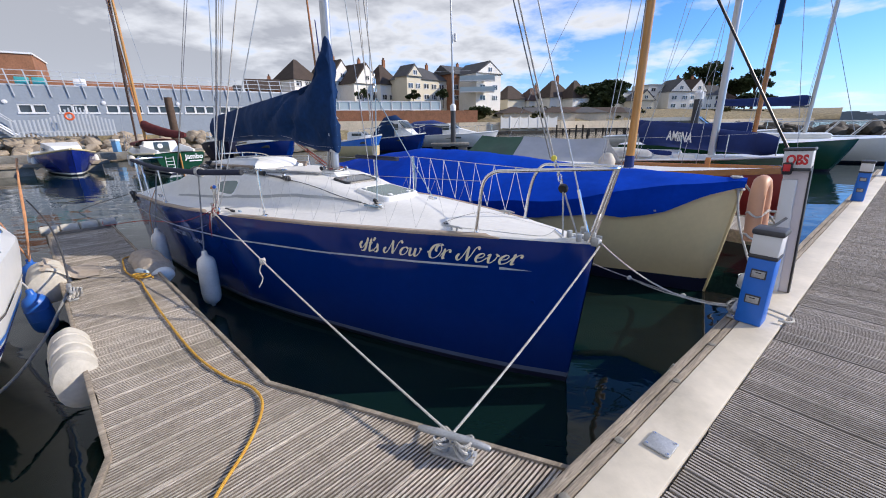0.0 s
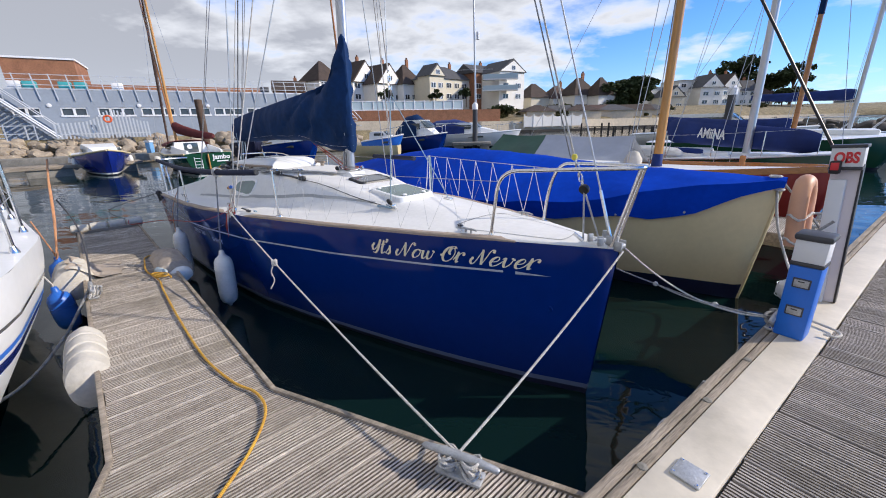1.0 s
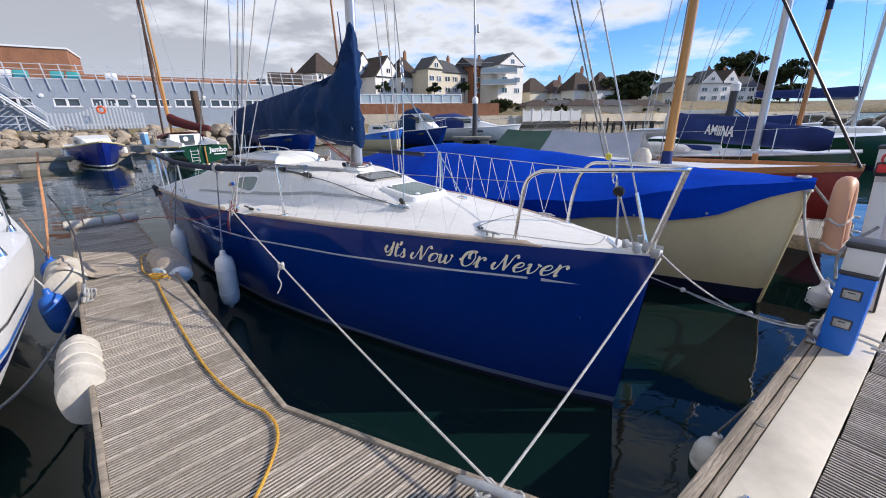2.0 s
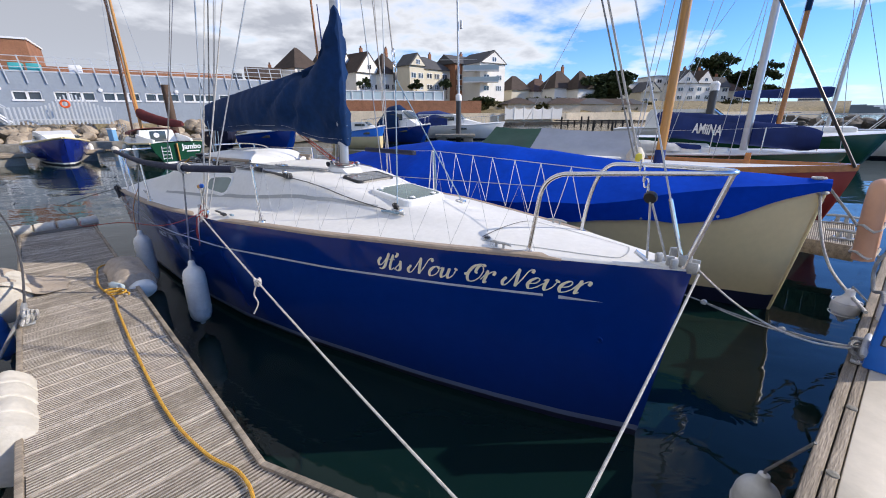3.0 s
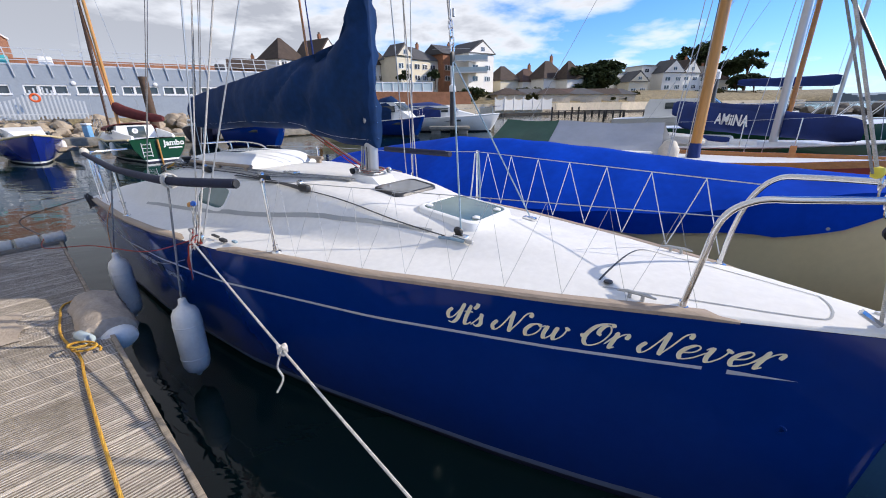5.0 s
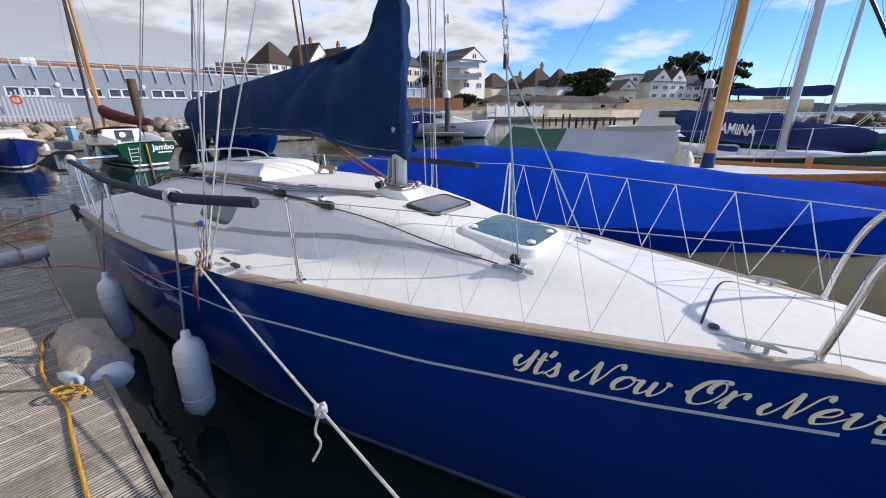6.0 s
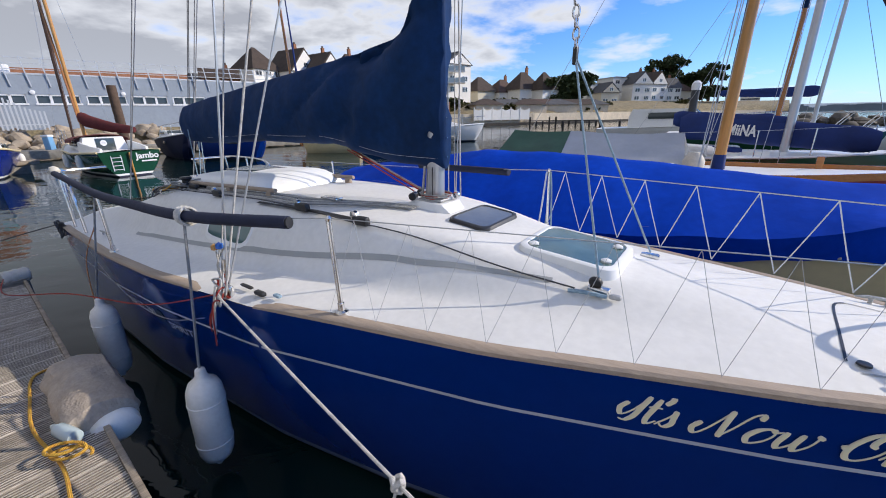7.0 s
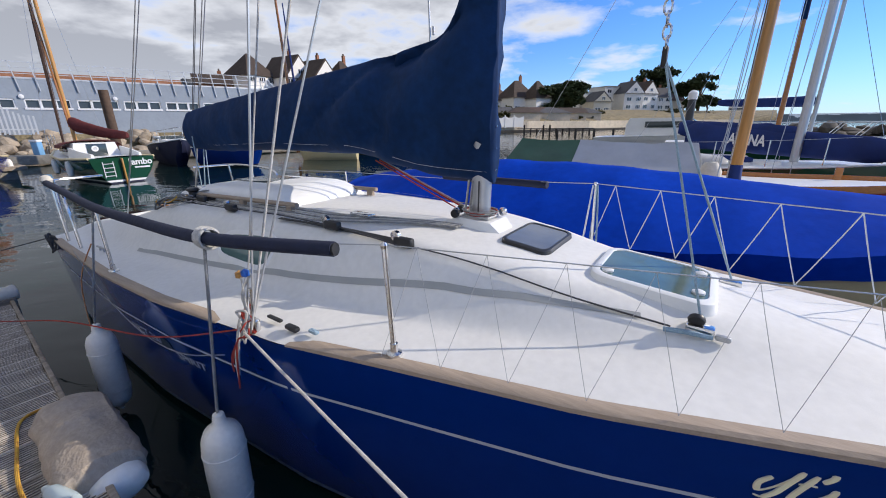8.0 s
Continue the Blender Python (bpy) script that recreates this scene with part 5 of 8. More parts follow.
rope([at(5.6, 1.05, 1.12), at(5.75, 1.14, 0.8), at(5.6, 1.2, 0.3), at(5.5, 1.25, 0.02)], 0.0045, M_ROPEORANGE, "orange rope hanging over the side")
# yellow rope on the finger
yr = [(-0.86, 1.40), (-0.90, 1.63), (-0.91, 1.92), (-0.97, 2.16), (-1.10, 2.30), (-1.30, 2.39), (-1.65, 2.63), (-2.22, 3.13), (-2.75, 3.62), (-2.98, 3.84), (-3.30, 4.06), (-3.52, 4.28), (-3.70, 4.50), (-3.62, 4.62), (-3.52, 4.60)]
rope([(x, y, FZ + 0.012) for x, y in yr], 0.0074, M_ROPEYELLOW, "yellow and orange rope trailing along the finger pontoon", "yellow_rope")
rope([(-2.98 + 0.075 * math.cos(a) - 0.02 * a / 6, 3.90 + 0.042 * math.sin(a), FZ + 0.016 + 0.004 * a) for a in [0.5 * k for k in range(26)]], 0.007, M_ROPEYELLOW, "small coil of orange rope on the finger pontoon", "rope_coil", 3)


def bolster(p, yaw, length, rx, rz, mat, label, flap=0.0, name="pontoon_fender", seedv=1.0, crumple=0.0):
    """A padded cushion bent over a pontoon's edge."""
    bm = bmesh.new()
    rings = []
    n = 22
    for i in range(n + 1):
        s = i / n
        k = min(1.0, (min(s, 1 - s) * 14 + 0.25)) ** 0.5
        ring = []
        for j in range(28):
            a = 2 * math.pi * j / 28
            r = 1 + 0.07 * noise.noise(Vector((s * 4 + seedv, math.cos(a) * 2, math.sin(a) * 2))) + crumple * noise.noise(Vector((s * 9 + seedv, math.cos(a) * 4.5, math.sin(a) * 4.5))) + 0.035 * math.sin(s * 19 + seedv) * max(0, math.sin(a))
            ring.append((length * (s - 0.5), rx * math.cos(a) * r * k, rz * math.sin(a) * r * k))
        rings.append(ring)
    loft(bm, rings)
    return bm, Matrix.Translation(p) @ Matrix.Rotation(yaw, 4, "Z")


fy = math.atan2(FA.y, FA.x)
# carpet-wrapped padding beside the yacht
bm, m = bolster((-3.27, 4.34, 0.505), fy, 0.70, 0.155, 0.125, M_CARPET, "", seedv=3.0, crumple=0.10)
cushion = thing("pontoon_fender", "rolled white fender wrapped in faded grey carpet on the pontoon edge", "fender", m=m)
part("carpet", bm, M_CARPET, cushion, "faded grey carpet wrapped over")
bm, _ = bolster((0, 0, 0), 0, 0.66, 0.105, 0.080, M_SACK, "", seedv=5.0)
bmesh.ops.translate(bm, verts=bm.verts[:], vec=(-0.085, -0.03, -0.025))
part("body", bm, M_FENDER, cushion, "white foam core showing at the end")
bm = bmesh.new()
lathe(bm, [(0.001, 0), (0.032, 0.004), (0.035, 0.03), (0.034, 0.13), (0.02, 0.16), (0.012, 0.19), (0.001, 0.19)], 14, Matrix.Translation((-3.03, 3.98, FZ + 0.036)) @ Matrix.Rotation(fy + 0.3, 4, "Z") @ Matrix.Rotation(radians(90), 4, "Y"))
solo("plastic_bottle", bm, M_CLEARGLASS, "clear crumpled plastic bottle on the pontoon", "bottle")
# ribbed white fender on the other edge
bm, m = bolster((-2.44, 2.60, 0.45), fy, 0.62, 0.115, 0.17, M_SACK, "", seedv=8.0)
big = thing("pontoon_fender", "thick ribbed off-white plastic fender fixed to the pontoon edge", "fender", m=m)
part("body", bm, M_SACK, big)
for k in range(3):
    bm = bmesh.new()
    x = -0.17 + 0.15 * k
    tube(bm, [(x + 0.02 * math.sin(a), 0.112 * math.cos(a), 0.166 * math.sin(a)) for a in [2 * math.pi * i / 24 for i in range(24)]], 0.011, 8, True)
    part("rib", bm, M_SACK, big)
bm, m = bolster((-3.98, 3.92, 0.50), fy, 0.55, 0.16, 0.16, M_SACK, "", seedv=11.0)
sack = thing("pontoon_fender", "stuffed dirty white sack fender with a torn carpet flap", "fender", m=m)
part("body", bm, M_SACK, sack)
bm = bmesh.new()
patch(bm, None, lambda s, t: (-0.28 + 0.56 * s + 0.02 * math.sin(9 * t), 0.02 - 0.40 * t + 0.02 * math.sin(13 * s), 0.175 - 0.14 * smoothstep(t * 1.6) + 0.006 * math.sin(8 * s + 5 * t)), 14, 10)
part("carpet_flap", bm, M_CARPET, sack, "pale torn carpet flap lying on the boards")
fender(Vector((-3.80, 3.63, 0.08)), 0.44, 0.095, M_FENDERBLUE, "blue cylindrical fender between pontoon and white boat", (0.05, -0.08), Vector((-4.15, 3.6, 1.0)), M_ROPEWHITE)
fender(Vector((-4.45, 4.25, 0.10)), 0.5, 0.11, M_FENDERBLUE, "faded blue fender farther along the white boat", (0.05, -0.08), Vector((-4.75, 4.3, 1.0)), M_ROPEORANGE)
cleat(Vector((-3.30, 3.48, FZ)), fy, "grey dock cleat with pale rope on the finger's edge", 0.26)
rope([Vector((-3.30, 3.48, 0.60)), Vector((-3.85, 4.0, 0.76)), Vector((-4.4, 4.45, 0.95)), Vector((-4.9, 4.75, 1.15))], 0.008, M_ROPEDARK, "dark rope from the cleat to the white boat")
rope([Vector((-3.28, 3.44, 0.60)), Vector((-3.15, 3.0, 0.34)), Vector((-2.9, 2.4, 0.30)), Vector((-2.95, 1.7, 0.42))], 0.011, M_ROPEGREY, "grey rope slack above the water beside the pontoon")
bm = bmesh.new()
for k in range(4):
    tube(bm, spline([(-3.30 + 0.03 * k, 3.46, FZ + 0.09), (-3.22 + 0.03 * k, 3.42, FZ + 0.12), (-3.20, 3.36 + 0.03 * k, FZ + 0.04), (-3.28, 3.42, FZ + 0.05)], 5), 0.010, 6)
solo("belayed_rope", bm, M_ROPEWHITE, "pale rope bunched on the finger's cleat", "rope")
# padded tube round the finger's end
for k in range(4):
    c = F0 + FA * 5.63 + FN * (0.02 + 0.21 * k) + Vector((0, 0, FZ + 0.05))
    bm, m = bolster(c, math.atan2(FN.y, FN.x) + 0.10 * (k - 1.5), 0.20, 0.072, 0.066, M_SACK, "", seedv=20.0 + k)
    solo("end_fender", bm, M_SACK, "short grubby white roll fender across the finger's end", "fender", group="end fenders", m=m)


# ---------------------------------------------------------------- other boats
def simple_hull(length, beam, bow_h, mid_h, stern_h, fullness=0.42, transom=0.8, rake=0.35, flare=0.75, draft=0.25):
    """Functions for a plain hull: half breadth at (u, z), sheer height at u, stem at z."""
    bs = lerp_table([(0, 0.02), (length * 0.06, beam * 0.12), (length * 0.18, beam * 0.30), (length * fullness, beam * 0.47), (length * 0.62, beam * 0.5), (length, beam * 0.5 * transom)])
    zs = lerp_table([(0, bow_h), (length * 0.25, mid_h + (bow_h - mid_h) * 0.42), (length * 0.6, mid_h), (length, stern_h)])

    def v(u, z):
        f = max(0.0, min(1.0, (z + draft) / (zs(u) + draft)))
        return bs(u) * (1 - (1 - f) ** (1.0 + 1.6 * flare)) ** 0.75

    def stem(z):
        return rake * (1 - max(0.0, min(1.0, (z + draft) / (bow_h + draft)))) ** 1.2
    return bs, zs, v, stem


def hull_mesh(shape, length, z0, z1, rows=8, nu=36, out=0.0):
    bs, zs, vf, stem = shape
    bm = bmesh.new()
    for side in (1, -1):
        def f(s, t):
            p = s ** 1.3
            u = length * p
            za, zb = z0(u), z1(u)
            z = za + (zb - za) * t
            uu = stem(z) + (length - stem(z)) * p
            return (uu, side * (vf(uu, z) + out if s > 0 else 0.006), z)
        patch(bm, None, f, nu, rows)
    za, zb = z0(length), z1(length)
    q = [(length, vf(length, z), z) for z in (za, (za + zb) / 2, zb)]
    bm.faces.new([bm.verts.new(p) for p in q + [(a, -b, c) for a, b, c in q[::-1]]])
    return bm


def deck_mesh(shape, length, camber=0.05, drop=0.0):
    bs, zs, vf, stem = shape
    bm = bmesh.new()
    patch(bm, None, lambda s, t: (length * s, (2 * t - 1) * bs(length * s), zs(length * s) - drop + camber * (1 - (2 * t - 1) ** 2)), 30, 8)
    return bm


def place(u, v, yaw=0.0):
    """A berth in the yacht's frame, bow towards the walkway."""
    return Matrix.Translation(at(u, v, 0)) @ Matrix.Rotation(YAW + yaw, 4, "Z")


def rub_rail(shape, length, parent, mat, r=0.03, drop=0.03):
    bs, zs, vf, stem = shape
    for side in (1, -1):
        pts = [(length * k / 30, side * (bs(length * k / 30) + 0.005), zs(length * k / 30) - drop) for k in range(31)]
        part("rub_rail", tubed(pts, r, 8), mat, parent)


# cream boat under a bright blue cover
cl_len = 7.0
cshape = simple_hull(cl_len, 2.2, 1.27, 0.92, 0.92, 0.42, 0.75, 0.20, 0.42, 0.3)
cream = thing("classic_launch", "cream wooden boat under a bright blue tarpaulin cover", "boat", m=place(-0.58, -2.62))
part("hull", hull_mesh(cshape, cl_len, lambda u: 0.17, cshape[1], 10), M_CREAMHULL, cream, "cream painted hull")
part("bottom", hull_mesh(cshape, cl_len, lambda u: -0.28, lambda u: 0.17, 3), M_BOOT, cream, "dark bottom paint")
part("deck", deck_mesh(cshape, cl_len), M_TAUPE, cream)
rub_rail(cshape, cl_len, cream, M_CREAMHULL, 0.012, 0.04)
part("stem_band", tubed([(cshape[3](z) - 0.008, 0, z) for z in (0.0, 0.3, 0.6, 0.9, 1.2, 1.29)], 0.016, 8), M_CREAMHULL, cream)
ridge = lerp_table([(0, 1.33), (0.3, 1.34), (1.5, 1.37), (3.3, 1.50), (4.6, 1.52), (6.2, 1.30), (7.1, 1.15)])
hem = lerp_table([(0, 1.24), (0.25, 1.13), (0.6, 0.96), (1.0, 0.86), (1.4, 0.88), (1.9, 0.80), (3, 0.76), (4.5, 0.74), (7.2, 0.74)])
bm = bmesh.new()


def cover_pt(s, t):
    u = -0.03 + 7.15 * s ** 1.2
    side = 2 * t - 1
    a = abs(side)
    low = smoothstep((u - 0.7) / 1.2)
    b = cshape[0](max(u, 0)) + 0.055 + 0.05 * low
    z_edge = cshape[1](max(0, min(u, 7))) + 0.05 - 0.10 * low
    if a < 0.7:
        k = a / 0.7
        y = b * k
        z = ridge(u) + (z_edge - ridge(u)) * k ** 1.35 - 0.015 * math.sin(math.pi * k) * min(1, u / 2)
    else:
        k = (a - 0.7) / 0.3
        y = b
        z = z_edge + (hem(u) + 0.035 * noise.noise(Vector((u * 2.1, side, 0))) - z_edge) * k
        y = max(0.03, cshape[2](max(u, 0.05), z) + 0.05 + 0.055 * low * (1 - k) + 0.012 * noise.noise(Vector((u * 5, z * 4, 2)))) if k > 0 else y
    z += 0.018 * noise.noise(Vector((u * 2.5, side * 2.5, 7)))
    return (u, math.copysign(y, side) if side else 0.0, z)


patch(bm, None, cover_pt, 90, 40)
cv = part("cover", bm, M_BLUETARP, cream, "bright blue tarpaulin laced over the boat", angle=60)
bm = bmesh.new()
for k in range(6):
    tube(bm, [(0.02 + 0.008 * k + 0.045 * math.cos(a), 0.05 * math.sin(a), 1.21 + 0.025 * k) for a in [2 * math.pi * i / 12 for i in range(12)]], 0.012, 6, True)
part("bow_lashing", bm, M_ROPEWHITE, cream, "white rope turns round the stem head")
for k in range(9):
    u = 0.7 + 0.6 * k
    part("lacing_eye", lathe(bmesh.new(), [(0.014, 0), (0.012, 0.006), (0.001, 0.007)], 8, Matrix.Translation((u, cshape[2](u, hem(u) + 0.03) + 0.05, hem(u) + 0.03)) @ Matrix.Rotation(radians(-90), 4, "X")), M_GALV, cv)
rope([at(-0.55, -2.60, 1.24), at(-0.62, -2.5, 0.9), at(-0.75, -2.35, 0.6), Vector((2.55, 3.62, 0.60))], 0.012, M_ROPEWHITE, "white bow rope of the cream boat down to the pontoon")
rope([at(-0.60, -2.66, 1.26), at(-0.85, -2.75, 0.95), at(-1.1, -2.85, 0.62)], 0.011, M_ROPEGREY, "grey bow rope of the cream boat to the finger cleat")

# red boat with varnished rail, wooden mast and boom tent
rl = 7.6
rshape = simple_hull(rl, 2.4, 1.06, 0.88, 0.92, 0.42, 0.7, 0.4, 0.6, 0.3)
red = thing("wooden_sailing_boat", "red wooden sailing boat with varnished rails and a boom tent", "boat", m=place(-1.15, -6.45))
part("hull", hull_mesh(rshape, rl, lambda u: 0.12, rshape[1], 8), M_REDHULL, red, "dull red painted hull")
part("bottom", hull_mesh(rshape, rl, lambda u: -0.28, lambda u: 0.12, 3), M_BOOT, red)
part("deck", deck_mesh(rshape, rl), M_WHITE, red, "pale deck")
for side in (1, -1):
    pts = [(rl * k / 40, side * (rshape[0](rl * k / 40) + 0.005), rshape[1](rl * k / 40) + 0.03) for k in range(41)]
    bm = bmesh.new()
    loft(bm, [[(x, y - 0.025 * side, z - 0.05), (x, y + 0.02 * side, z - 0.05), (x, y + 0.02 * side, z + 0.05), (x, y - 0.025 * side, z + 0.05)] for x, y, z in pts])
    part("bulwark", bm, M_VARNISH, red, "varnished wooden bulwark rail")
part("sampson_post", boxed((1.4, -0.45, 1.06), (0.09, 0.09, 0.30), 0.01), M_VARNISH, red)
part("cabin", boxed((4.1, 0, 0.98), (1.5, 1.3, 0.2), 0.05), M_WHITE, red)
wm = part("mast", tubed([(2.75, 0.0, 0.9), (2.72, 0.0, 4.5), (2.70, 0, 9.0)], [0.085, 0.078, 0.05], 16), M_PALEVARNISH, red, "varnished spruce mast")
part("boot", lathe(bmesh.new(), [(0.11, 0), (0.10, 0.12), (0.095, 0.26), (0.088, 0.28)], 14, Matrix.Translation((2.75, 0, 0.95))), M_ROYALCLOTH, wm, "blue canvas mast boot")
for v, z, mt in ((1.05, 8.6, M_WIRE), (0.95, 5.5, M_WIRE), (-1.05, 8.6, M_WIRE), (0.12, 8.8, M_ROPEDARK), (-0.1, 8.7, M_ROPEWHITE), (0.16, 7.0, M_ROPEWHITE)):
    part("shroud", tubed([(3.0 if abs(v) > 0.5 else 2.85, v, 1.0), (2.72, 0, z)], 0.007, 6), mt, red)
part("forestay", tubed([(0.05, 0.12, 1.1), (2.66, -0.02, 5.7)], 0.022, 8), M_BLACK, red, "black sleeved forestay")
for side in (1, -1):
    for k, (x0, x1, mt, lb) in enumerate(((3.35, 5.45, M_GREYTARP, "pale grey tarpaulin half of the boom tent"), (5.45, 6.75, M_GREENTARP, "dark green tarpaulin half of the boom tent"))):
        bm = bmesh.new()
        patch(bm, None, lambda s, t: (x0 + (x1 - x0) * s + (0.22 * t * s if k else 0.02 * t) - (0.18 * t * (1 - s) if not k else 0), -0.30 + side * (0.01 + 0.78 * t + 0.025 * math.sin(5 * s) * t), 1.56 + 0.05 * (x0 + (x1 - x0) * s - 3.35) / 3.4 - 0.62 * t ** 0.9 + 0.02 * noise.noise(Vector((s * 4, t * 3, k))) - 0.03 * math.sin(math.pi * s) * (1 - t)), 18, 10)
        part("tent_side", bm, mt, red, lb)
part("canvas_bag", lathe(bmesh.new(), [(0.001, 0), (0.16, 0.03), (0.17, 0.16), (0.09, 0.30), (0.001, 0.33)], 14, Matrix.Translation((3.1, 0.35, 0.98))), M_SACK, red, "white canvas bag by the mast")

# green ketch with blue sail cover
gl = 8.2
gshape = simple_hull(gl, 2.7, 1.12, 0.93, 0.95, 0.42, 0.6, 0.6, 0.6, 0.3)
ketch = thing("ketch", "dark green sailing boat with a blue named sail cover", "yacht", m=place(-1.25, -9.5))
part("hull", hull_mesh(gshape, gl, lambda u: 0.10, gshape[1], 8), M_GREENHULL, ketch, "dark green hull")
part("bottom", hull_mesh(gshape, gl, lambda u: -0.28, lambda u: 0.10, 3), M_BOOT, ketch)
part("deck", deck_mesh(gshape, gl), M_WHITE, ketch)
rub_rail(gshape, gl, ketch, M_WHITE, 0.022, 0.0)
part("coachroof", boxed((3.6, 0, 1.02), (2.2, 1.5, 0.26), 0.09), M_WHITE, ketch, "white coachroof")
part("locker", boxed((2.3, 0.35, 1.02), (0.6, 0.5, 0.2), 0.04), M_WHITE, ketch)
part("dinghy", loft(bmesh.new(), [[(3.7 + 0.8 * q, 0.75 + 0.42 * math.cos(a) * k, 1.05 + 0.22 * abs(math.sin(a)) * k) for a in [2 * math.pi * i / 14 for i in range(14)]] for q, k in ((-1, 0.3), (-0.8, 0.75), (0, 1), (0.8, 0.9), (1, 0.7))]), M_WHITE, ketch, "upturned white dinghy")
part("mast", tubed([(1.75, 0, 0.75), (1.78, 0, 6), (1.8, 0, 12)], [0.082, 0.078, 0.06], 14), M_ALU, ketch, "aluminium mast")
part("mast_collar", lathe(bmesh.new(), [(0.12, 0), (0.10, 0.06), (0.09, 0.10)], 14, Matrix.Translation((1.75, 0, 0.96))), M_STEEL, ketch)


def sail_cover(p0, p1, r0, r1, drop, parent, mat, label):
    bm = bmesh.new()
    rings = []
    for i in range(25):
        s = i / 24
        c = Vector(p0).lerp(Vector(p1), s) - Vector((0, 0, drop * 4 * s * (1 - s)))
        r = r0 + (r1 - r0) * s
        r *= min(1.0, 0.5 + 8 * min(s, 1 - s)) ** 0.5 * (1 + 0.10 * noise.noise(Vector((s * 7, r0 * 9, 1))))
        ring = []
        for k in range(18):
            a = 2 * math.pi * k / 18
            ring.append(c + Vector((0, 0.55 * r * math.cos(a) * (1 + 0.12 * noise.noise(Vector((s * 9, 3 * math.sin(a), 4)))), r * math.sin(a))))
        rings.append(ring)
    loft(bm, rings)
    return part("sail_cover", bm, mat, parent, label)


BOOM_A, BOOM_B = Vector((0.50, 0.70, 1.36)), Vector((3.95, -1.80, 1.58))
sail_cover(BOOM_A, BOOM_B, 0.24, 0.36, 0.0, ketch, M_ROYALCLOTH, "royal blue sail cover with white name")
sail_cover(BOOM_A.lerp(BOOM_B, 0.35) + Vector((0.02, 0.03, 0.25)), BOOM_A.lerp(BOOM_B, 1.06) + Vector((0, -0.05, 0.16)), 0.12, 0.22, 0.0, ketch, M_ROYALCLOTH, "folded blue canvas along the top of the cover")
sail_cover((2.5, 0.75, 1.14), (3.9, 0.6, 1.18), 0.06, 0.08, 0.0, ketch, M_ROYALCLOTH, "blue canvas over the hatch")
bm = letters("AMiiNA", 0.25, 0.12, 0.88, 0.010)
run = (BOOM_A - BOOM_B).normalized()
side_n = Vector((-run.y, run.x, 0)).normalized()
side_n = side_n if side_n.y > 0 else -side_n
start = BOOM_B.lerp(BOOM_A, 0.31) - Vector((0, 0, 0.10))
for v in bm.verts:
    v.co = start + run * v.co.x + side_n * (0.205 - 0.05 * abs(v.co.y - 0.1)) + Vector((0, 0, v.co.y))
part("lettering", bm, M_FRAMEWHITE, ketch, "white name on the sail cover", smooth=False)
for k, (a, b) in enumerate((((1.9, 1.1, 0.85), (1.8, 0, 11)), ((1.9, -1.1, 0.85), (1.8, 0, 11)), ((2.2, 1.15, 0.85), (1.79, 0, 6.0)), ((0.1, 0, 0.98), (1.8, 0, 11.5)), ((8.0, 0, 0.85), (1.8, 0, 11.8)), ((3.6, -1.5, 1.85), (1.8, 0, 11.4)), ((3.2, 1.2, 0.85), (1.8, 0, 9.0)))):
    part("stay", tubed([a, b], 0.006, 6), M_WIRE, ketch)
for k in range(6):
    u = 0.5 + 0.9 * k
    part("stanchion", tubed([(u, gshape[0](u) - 0.06, gshape[1](u)), (u, gshape[0](u) - 0.06, gshape[1](u) + 0.55)], 0.012, 6), M_STEEL, ketch)
part("lifeline", tubed([(u, gshape[0](u) - 0.06, gshape[1](u) + 0.54) for u in (0.5, 1.4, 2.3, 3.2, 4.1, 5.0)], 0.004, 5), M_WIRE, ketch)


def yacht_far(m, length, beam, hull_mat, label, mast_h=11.0, mast_mat=None, cover_mat=None, mast_u=0.4, cover_z=1.9):
    shape = simple_hull(length, beam, 1.2, 0.95, 0.9, 0.45, 0.7, 0.7, 0.6, 0.3)
    y = thing("sailing_yacht", label, "yacht", m=m)
    part("hull", hull_mesh(shape, length, lambda u: 0.1, shape[1], 6, 24), hull_mat, y)
    part("bottom", hull_mesh(shape, length, lambda u: -0.25, lambda u: 0.1, 2, 24), M_BOOT, y)
    part("deck", deck_mesh(shape, length), M_WHITE, y)
    part("coachroof", boxed((length * 0.5, 0, 1.1), (length * 0.35, beam * 0.5, 0.36), 0.1), M_WHITE, y)
    mu = length * mast_u
    part("mast", tubed([(mu, 0, 1.0), (mu, 0, mast_h * 0.6), (mu, 0, mast_h)], [0.085, 0.08, 0.05], 12), mast_mat or M_ALU, y)
    sail_cover((mu + 0.1, 0, cover_z), (mu + length * 0.38, 0, cover_z + 0.05), 0.26, 0.16, 0.03, y, cover_mat or M_ROYALCLOTH, "blue sail cover")
    for s in (1, -1):
        part("stay", tubed([(mu + 0.2, s * beam * 0.45, 1.0), (mu, 0, mast_h * 0.92)], 0.008, 5), M_WIRE, y)
    part("stay", tubed([(0.1, 0, 1.25), (mu, 0, mast_h * 0.97)], 0.009, 5), M_WIRE, y)
    part("stay", tubed([(length, 0, 0.95), (mu, 0, mast_h)], 0.008, 5), M_WIRE, y)
    return y


p = polar(39.6, 26) + Vector((0.787, -0.617, 0)) * 4.2
yacht_far(Matrix.Translation(p) @ Matrix.Rotation(YAW, 4, "Z"), 10, 3.2, M_WHITE, "white yacht with a navy sail cover on its boom", 13, M_ALU, M_ROYALCLOTH, 0.42, 2.75)


